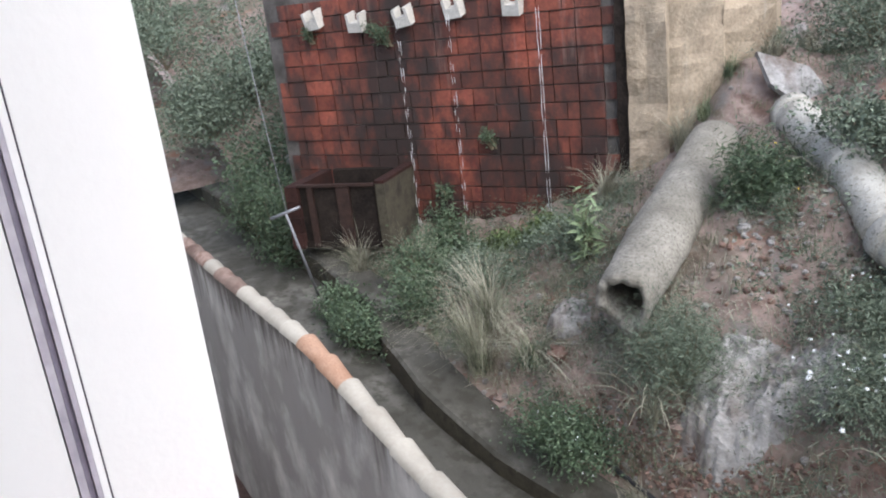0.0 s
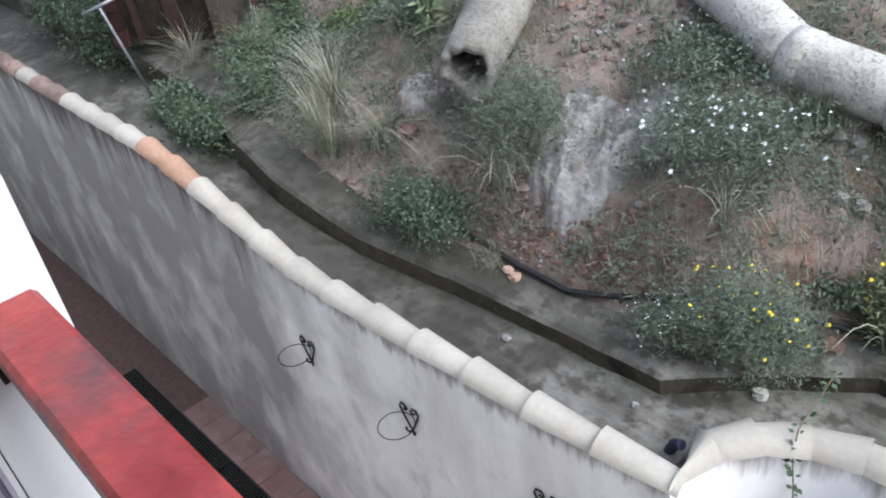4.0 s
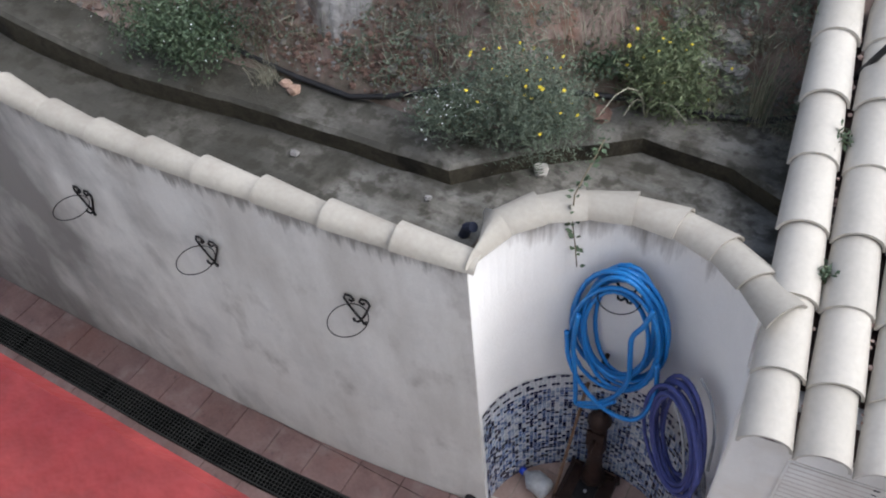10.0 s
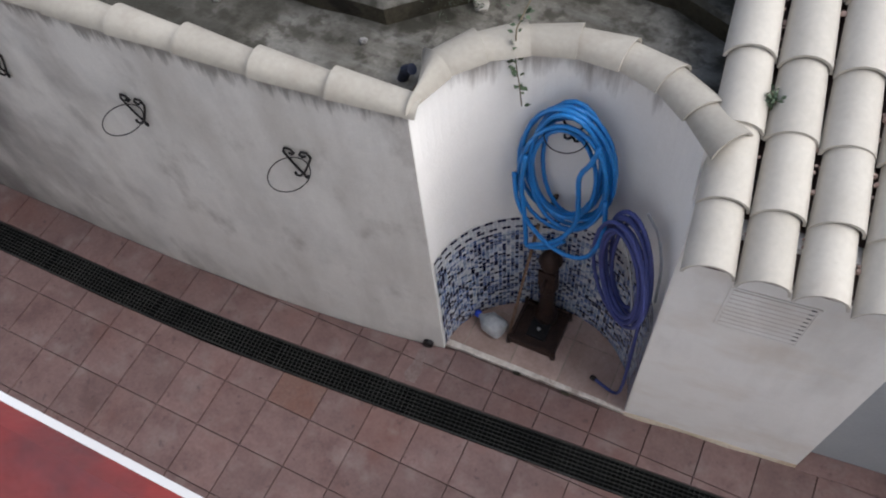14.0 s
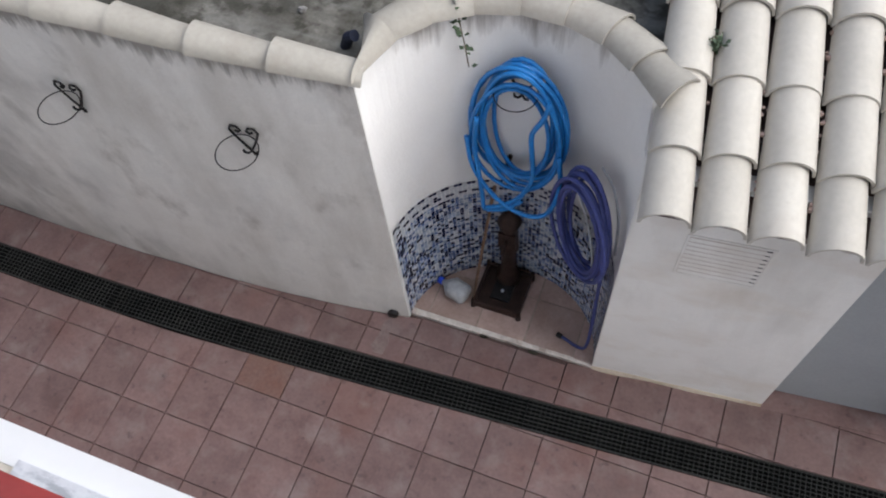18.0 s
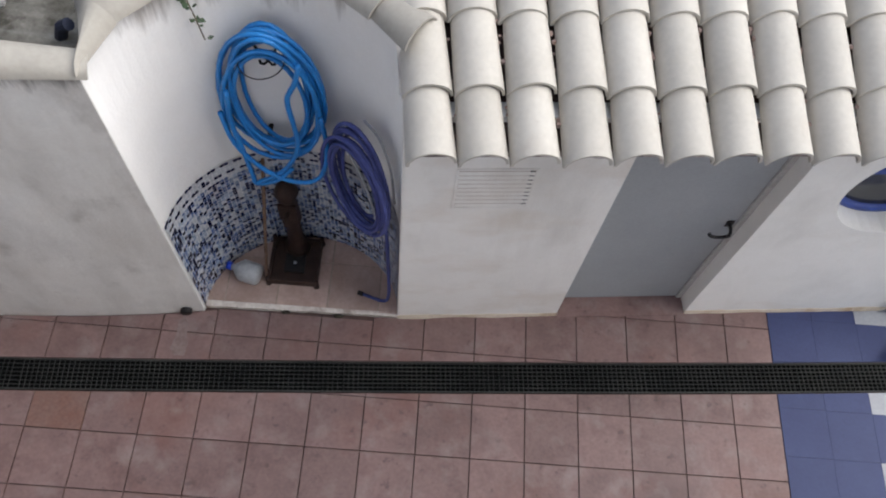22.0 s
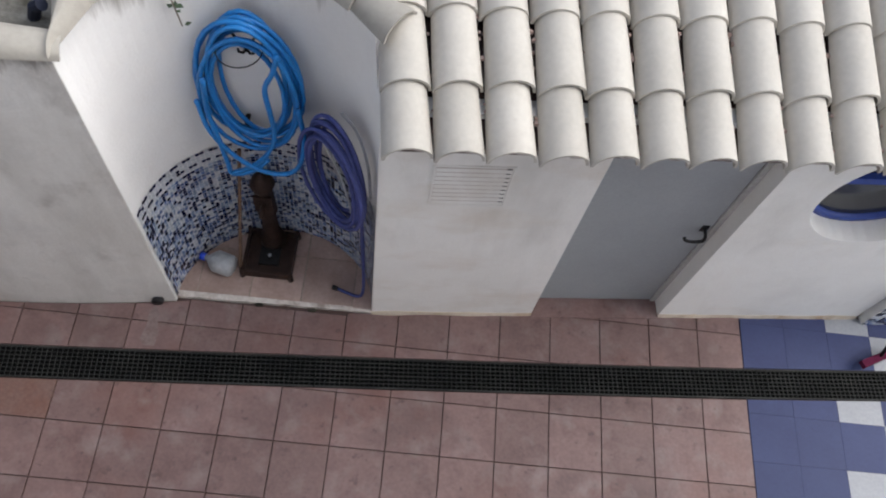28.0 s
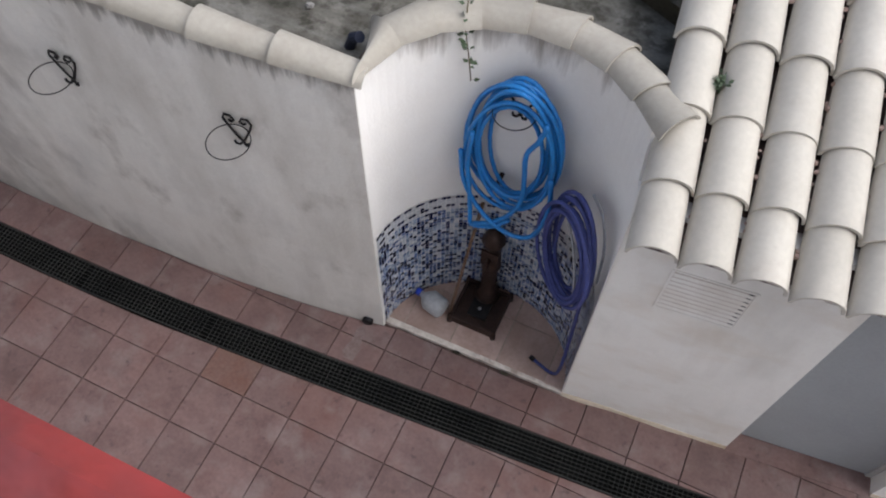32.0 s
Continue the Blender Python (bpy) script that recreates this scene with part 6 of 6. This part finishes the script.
shrub("feathery_bush", -3.55, 3.7, gz(-3.55, 3.7), (0.5, 0.5, 0.35), 7000, 0.035, PALELEAF, "wide grey green bush behind the pipe", "bush", 33)
shrub("feathery_bush", -3.0, 3.5, gz(-3.0, 3.5), (0.5, 0.4, 0.3), 5000, 0.03, PALELEAF, "grey green bush behind the pipe", "bush", 34)
for k, q in enumerate(TANKWEEDS):
    shrub("wall_weed", q[0], q[1], q[2] - 0.09, (0.10, 0.09, 0.13), 420, 0.026, LEAF, "small green weed rooted in the tank's brick face", "weed", 300 + k, None, 0, 9, (0.0, -0.1))
shrub("oleander_shoot", -5.05, 2.42, gz(-5.05, 2.42), (0.09, 0.09, 0.42), 170, 0.12, OLEANDER, "young oleander shoot with long pale leaves", "shoot", 35, None, 0, 7, (0, 0), 0.012, 0.09)
for k, (x, y, r, hh) in enumerate(((-7.05, 2.45, 0.34, 0.42), (-6.62, 2.52, 0.32, 0.20), (-6.25, 2.62, 0.30, 0.16), (-5.85, 2.80, 0.26, 0.12), (-6.9, 2.2, 0.3, 0.3))):
    shrub("creeper", x, y, gz(x, y), (r, r * 0.7, hh), 3000, 0.036, YELLOWLEAF if k in (2, 3) else LEAF, "leafy green creeper at the foot of the brick tank", "creeper", 40 + k, None, 0, 18)
rnd = random.Random(77)
for k in range(34):
    x, y = rnd.uniform(-17, -8.6), rnd.uniform(0.9, 9.0)
    if y < kerb_y(x) + 0.1:
        y = kerb_y(x) + 0.3
    if -9.4 < x and y > 2.2:
        x -= 1.6
    r = rnd.uniform(0.5, 1.0)
    shrub("hillside_bush", x, y, ground_z(x, y), (r, r, r * rnd.uniform(0.5, 0.85)), 3600, 0.055, PALELEAF if k % 4 else LEAF, "grey green bush on the far slope", "bush", 100 + k, None, 0, 22)
shrub("hillside_bush", -8.9, 1.5, channel_z(-8.9), (0.7, 0.3, 0.75), 7000, 0.036, LEAF, "large green bush beyond the wall", "bush", 160, None, 0, 30)
shrub("hillside_bush", -9.9, 1.6, channel_z(-9.9), (0.7, 0.4, 0.9), 7000, 0.036, LEAF, "large green bush beyond the wall", "bush", 161, None, 0, 30)

# a trailing vine over the niche's coping
vine = thing("vine", (-1.80, 1.72, 2.5), "thin leafy vine trailing over the coping into the niche", "vine")
pth = [Vector(p) for p in ((-1.86, 1.84, 2.42), (-1.83, 1.66, 2.47), (-1.81, 1.46, 2.50), (-1.80, 1.33, 2.50), (-1.79, 1.29, 2.38), (-1.765, 1.285, 2.22), (-1.75, 1.285, 2.08))]
Shape().tube(pth, 0.0035, 5).make("stem", STEM, vine)
rs = random.Random(9)
v, f = [], []
for i in range(46):
    k = rs.uniform(0, len(pth) - 1.01)
    p = pth[int(k)].lerp(pth[int(k) + 1], k % 1)
    d = Vector((rs.gauss(0, 1), rs.gauss(-0.4, 0.7), rs.gauss(-0.1, 0.6))).normalized()
    u = d.cross(Vector((0, 0, 1))).normalized()
    l = rs.uniform(0.03, 0.055)
    b = len(v)
    v += [tuple(p + d * 0.012), tuple(p + d * l * 0.55 + u * l * 0.3), tuple(p + d * l), tuple(p + d * l * 0.55 - u * l * 0.3)]
    f.append((b, b + 1, b + 2, b + 3))
tagged(mesh_object("leaves", v, f, LEAF, vine), kind="stuff")
for k, (c, r, n) in enumerate(((0, 2, 26), (0, 4, 16), (3, 1, 0))):
    if n:
        p = E0 + FDIR * (c * PITCH + 0.2) + UPV * (r * EXPO + 0.1) + Vector((0, 0, 0.02))
        shrub("roof_weed", p.x, p.y, p.z, (0.05, 0.05, 0.07), n * 3, 0.028, LEAF, "small green weed growing between roof tiles", "weed", 200 + k, None, 0, 5)

# long arching stalks in the feathery bushes
for bx, by, n, ln, seed in ((-3.80, 1.72, 26, 0.75, 61), (-2.5, 1.9, 16, 0.5, 62), (-4.15, 3.1, 14, 0.6, 63), (-1.75, 2.1, 10, 0.55, 64), (-3.1, 2.9, 12, 0.5, 65)):
    rs = random.Random(seed)
    st = thing("stalks", (bx, by, gz(bx, by)), "long thin arching stalks in a bush", "stalk", "", "stuff")
    s = Shape()
    for k in range(n):
        a, l = rs.uniform(0, 2 * math.pi), ln * rs.uniform(0.6, 1.1)
        d = Vector((math.cos(a), math.sin(a), 0)) * rs.uniform(0.3, 0.8)
        s.tube([Vector((bx, by, gz(bx, by))) + d * l * q ** 1.5 + Vector((0, 0, l * (q * 1.2 - 0.75 * q ** 2.6))) for q in (0, 0.2, 0.4, 0.6, 0.8, 1.0)], [0.004, 0.004, 0.0035, 0.003, 0.0025, 0.0015], 4)
    s.make("stalk", STRAW, st)

# ---- loose cover of the slope: grass, weeds, rubble ----
rs = random.Random(31)
v, f, v2, f2, v3, f3 = [], [], [], [], [], []
for i in range(5600):
    x, y = rs.uniform(-8.4, -0.95), 0
    y = kerb_y(x) + 0.32 + rs.random() ** 1.3 * 4.2
    d = noise.noise((x * 1.1, y * 1.1, 9))
    z = gz(x, y)
    if rs.random() < 0.45 + d:
        blades(rs, v, f, x, y, z, rs.randint(6, 14), rs.uniform(0.08, 0.28), 0.9, 0.004)
    elif rs.random() < 0.6:
        blades(rs, v2, f2, x, y, z, rs.randint(5, 12), rs.uniform(0.06, 0.22), 0.8, 0.004)
for i in range(3300):
    x = rs.uniform(-8.4, -0.95)
    y = kerb_y(x) + 0.34 + rs.random() ** 1.2 * 4.2
    if noise.noise((x * 0.9, y * 0.9, 4)) < -0.2:
        continue
    a, b, _ = leaf_cloud(rs, rs.randint(30, 80), (x, y, gz(x, y)), (0.13, 0.13, rs.uniform(0.04, 0.2)), rs.uniform(0.018, 0.038), 0.2, 5, (0, 0), rs.choice((0.07, 0.1, 0.18)))
    n0 = len(v3)
    v3 += a
    f3 += [tuple(q + n0 for q in e) for e in b]
for i in range(430):         # thicker growth above the niche
    x = rs.uniform(-3.0, -1.0)
    y = kerb_y(x) + 0.36 + rs.random() * 1.3
    a, b, _ = leaf_cloud(rs, rs.randint(30, 80), (x, y, gz(x, y)), (0.12, 0.12, rs.uniform(0.06, 0.24)), rs.uniform(0.02, 0.04), 0.1, 5, (0, 0), 0.09)
    n0 = len(v3)
    v3 += a
    f3 += [tuple(q + n0 for q in e) for e in b]
    if i % 3 == 0:
        blades(rs, v, f, x + rs.gauss(0, 0.05), y, gz(x, y), rs.randint(8, 18), rs.uniform(0.12, 0.26), 0.8, 0.003)
v4, f4 = [], []
for i in range(1900):
    x, y = rs.uniform(-17, -8.6), rs.uniform(1.2, 10)
    if y < kerb_y(x) + 0.3 or (x > -9.6 and y > 1.9):
        continue
    a, b, _ = leaf_cloud(rs, 60, (x, y, gz(x, y)), (0.3, 0.3, rs.uniform(0.1, 0.4)), 0.07, 0.2, 6, (0, 0), 0.12)
    n0 = len(v4)
    v4 += a
    f4 += [tuple(q + n0 for q in e) for e in b]
tagged(mesh_object("far_weeds", v4, f4, PALELEAF), "grey green weeds covering the far slope", "weeds", "", "stuff")
tagged(mesh_object("dry_grass", v, f, STRAW), "short dry grass scattered over the slope", "grass", "", "stuff")
tagged(mesh_object("green_grass", v2, f2, GREENGRASS), "short green grass scattered over the slope", "grass", "", "stuff")
tagged(mesh_object("weeds", v3, f3, PALELEAF), "low grey green weeds covering the slope", "weeds", "", "stuff")


def stone_shape(s, rs, x, y, z, r):
    n0 = len(s.v)
    k = 6
    for a, (h, q) in enumerate(((-0.5, 0.75), (0.15, 1.0), (0.6, 0.6))):
        for j in range(k):
            t = 2 * math.pi * (j + 0.5 * a) / k + rs.uniform(-0.2, 0.2)
            e = q * r * rs.uniform(0.75, 1.2)
            s.v.append((x + e * math.cos(t), y + e * math.sin(t), z + h * r * rs.uniform(0.8, 1.2)))
    for a in range(2):
        for j in range(k):
            s.f.append((n0 + a * k + j, n0 + a * k + (j + 1) % k, n0 + (a + 1) * k + (j + 1) % k, n0 + (a + 1) * k + j))
    s.f.append(tuple(n0 + 2 * k + j for j in range(k)))


s1, s2, s3 = Shape(), Shape(), Shape()
for i in range(1500):
    x = rs.uniform(-7.5, -0.95)
    y = kerb_y(x) + 0.30 + rs.random() ** 1.5 * 3.0
    stone_shape(rs.choice((s1, s1, s1, s2, s3, s3)), rs, x, y, gz(x, y), abs(rs.gauss(0, 0.012)) + 0.006)
for i in range(800):        # broken tile and gravel strip behind the hose, and the rubble below the second pipe
    grow = 1.0
    if i % 3:
        x = rs.uniform(-4.2, -2.7)
        y = kerb_y(x) + rs.uniform(0.30, 0.55)
    else:
        grow = 1.7
        x, y = rs.uniform(-4.1, -2.9), rs.uniform(2.4, 3.2)
    stone_shape(rs.choice((s1, s2, s3, s3)), rs, x, y, gz(x, y) + 0.004, grow * rs.uniform(0.006, 0.017))
s4 = Shape()
for i in range(260):
    x = rs.uniform(-5.6, -1.1)
    y = kerb_y(x) + 0.34 + rs.random() ** 1.2 * 2.2
    stone_shape(s4, rs, x, y, gz(x, y) - 0.01, 0.012 + 0.045 * rs.random() ** 2.5)
tagged(s4.make("clods", EARTH), "lumps of dry earth on the slope", "earth", "", "stuff")
tagged(s1.make("rubble", STONE), "grey stones and rubble strewn over the slope", "rubble", "", "stuff")
tagged(s2.make("pale_rubble", PALESTONE), "pale stones strewn over the slope", "rubble", "", "stuff")
tagged(s3.make("brick_rubble", REDRUBBLE), "red brick and tile crumbs strewn over the slope", "rubble", "", "stuff")

for x, y, z, r, mt, lab in ((-10.2, 2.6, None, 0.45, PALESTONE, "large pale boulder on the far slope"), (-3.52, 1.47, None, 0.045, PINKSTONE, "pinkish stone lying on the kerb"), (-3.60, 1.50, None, 0.038, PINKSTONE, "pinkish stone lying on the kerb"), (-2.10, 1.62, 0, 0.05, SPOUT, "pale stone lying in the gutter"), (-3.33, 1.17, 0, 0.03, PALESTONE, "small stone lying in the gutter"), (-2.52, 1.20, 0, 0.022, PALESTONE, "small pebble lying in the gutter"), (-2.98, 1.68, None, 0.04, STONE, "grey stone beside the hose"), (-4.02, 2.78, None, 0.05, PALESTONE, "pale stone on the slope"), (-2.25, 2.62, None, 0.05, PALESTONE, "pale boulder on the slope"), (-2.05, 2.35, None, 0.055, STONE, "grey boulder on the slope"), (-4.65, 1.75, None, 0.08, REDRUBBLE, "reddish broken block on the slope"), (-1.95, 2.0, None, 0.06, REDRUBBLE, "broken terracotta piece on the slope")):
    zz = (kerb_z(x) if y < kerb_y(x) + 0.27 else gz(x, y)) if z is None else channel_z(x)
    t = thing("stone", (x, y, zz), lab, "stone")
    s = Shape()
    stone_shape(s, rs, x, y, zz + r * 0.45, r)
    s.make("body", mt, t)

s, s2, rs = Shape(), Shape(), random.Random(44)
for i in range(700):
    x = rs.uniform(-4.25, -2.7)
    y = kerb_y(x) + kerb_w(x) + 0.02 + abs(rs.gauss(0, 0.11))
    stone_shape(s, rs, x, y, gz(x, y) + 0.006, rs.uniform(0.006, 0.022))
tagged(s.make("brick_rubble", REDRUBBLE), "red brick crumbs heaped along the black hose", "rubble", "", "stuff")
for i in range(90):
    x = rs.uniform(-2.4, -0.95)
    y = 2.42 + 0.06 * rs.gauss(0, 1.6)
    stone_shape(s2, rs, x, y, gz(x, y) + 0.01, rs.choice((0.015, 0.02, 0.03, 0.05)) * rs.uniform(0.7, 1.3))
tagged(s2.make("pale_rubble", PALESTONE), "pale stones lying below the pipe", "rubble", "", "stuff")

# the outcrop of pale rock
rock = thing("rock_outcrop", (-3.38, 1.86, 2.8), "pale grey rock outcrop with white patches", "rock")
def rock_patch(name, cx, cy, ax, ay, lean, seed):
    v, f = [], []
    nu, nv = 56, 60
    for j in range(nv + 1):
        for i in range(nu + 1):
            a, b = -1 + 2 * i / nu, -1 + 2 * j / nv
            x, y = cx + ax * a + lean * b, cy + ay * b
            edge = 1 - (a * a + b * b) ** 0.5 + 0.3 * noise.noise((x * 4, y * 4, 2 + seed)) + 0.16 * noise.noise((x * 11, y * 11, 5 + seed))
            h = 0.09 * math.tanh(edge * 2.6)
            h += 0.055 * noise.noise((x * 5, y * 3, 8)) + 0.04 * abs(noise.noise((x * 13, y * 8, 1))) + 0.018 * noise.noise((x * 30, y * 30, 4))
            v.append((x + 0.03 * noise.noise((x * 9, y * 9, 3)), y - 0.35 * h, ground_z(x, y) + h - 0.02))
    n = nu + 1
    for j in range(nv):
        for i in range(nu):
            f.append((j * n + i, j * n + i + 1, (j + 1) * n + i + 1, (j + 1) * n + i))
    mesh_object(name, v, f, PALESTONE, rock)


rock_patch("face", -3.36, 2.03, 0.36, 0.35, 0.06, 0)
rock_patch("ledge", -3.12, 2.28, 0.2, 0.22, 0.05, 7)
rock_patch("knob", -4.78, 2.0, 0.16, 0.16, 0.0, 11)

# black irrigation hose along the kerb
bh = thing("irrigation_hose", (-4.22, 1.40, 2.6), "black irrigation hose lying along the kerb", "hose")
p = []
for x, dy in ((-4.30, 0.36), (-3.9, 0.30), (-3.58, 0.27), (-3.2, 0.25), (-2.97, 0.29), (-2.6, 0.36), (-2.3, 0.34), (-2.0, 0.30), (-1.7, 0.24), (-1.45, 0.26), (-1.2, 0.36), (-1.0, 0.5)):
    y = kerb_y(x) + dy
    p.append((x, y, max(gz(x, y), kerb_z(x)) + 0.034))
p += [(-0.8, 2.25, 2.98), (-0.5, 2.12, 3.12), (-0.1, 2.12, 3.17), (0.5, 2.15, 3.19)]
fine = []
for i in range(len(p) - 1):
    for k in range(4):
        fine.append(Vector(p[i]).lerp(Vector(p[i + 1]), k / 4))
fine.append(Vector(p[-1]))
Shape().tube(fine, 0.016, 7).make("tube", BLACKHOSE, bh, True)
NAVYPIPE = material("dark_navy_plastic", [(0.012, 0.016, 0.035), (0.02, 0.026, 0.05)], 8, 0.6, 0.05, 60)
dp = thing("downpipe_end", (-2.22, 1.08, 2.27), "dark pipe end in the gutter behind the coping", "pipe")
Shape().tube([(-2.26, 1.08, 2.24), (-2.22, 1.07, 2.34), (-2.18, 1.06, 2.37)], 0.026, 10).make("elbow", NAVYPIPE, dp)

# crumbs of mortar and dead leaves in the valleys of the roof
s, rs = Shape(), random.Random(91)
for i in range(700):
    c, r = rs.randrange(NCOL - 1), rs.random() * NROW
    p = E0 + FDIR * (c * PITCH + 0.112 + PITCH * 0.5 + rs.gauss(0, 0.012)) + UPV * (r * EXPO + 0.05) + Vector((0, 0, 0.0 + rs.uniform(-0.01, 0.015)))
    stone_shape(s, rs, p.x, p.y, p.z, rs.uniform(0.005, 0.016))
tagged(s.make("roof_debris", NICHETILE), "pinkish crumbs of mortar lying between the roof tiles", "debris", "", "stuff")
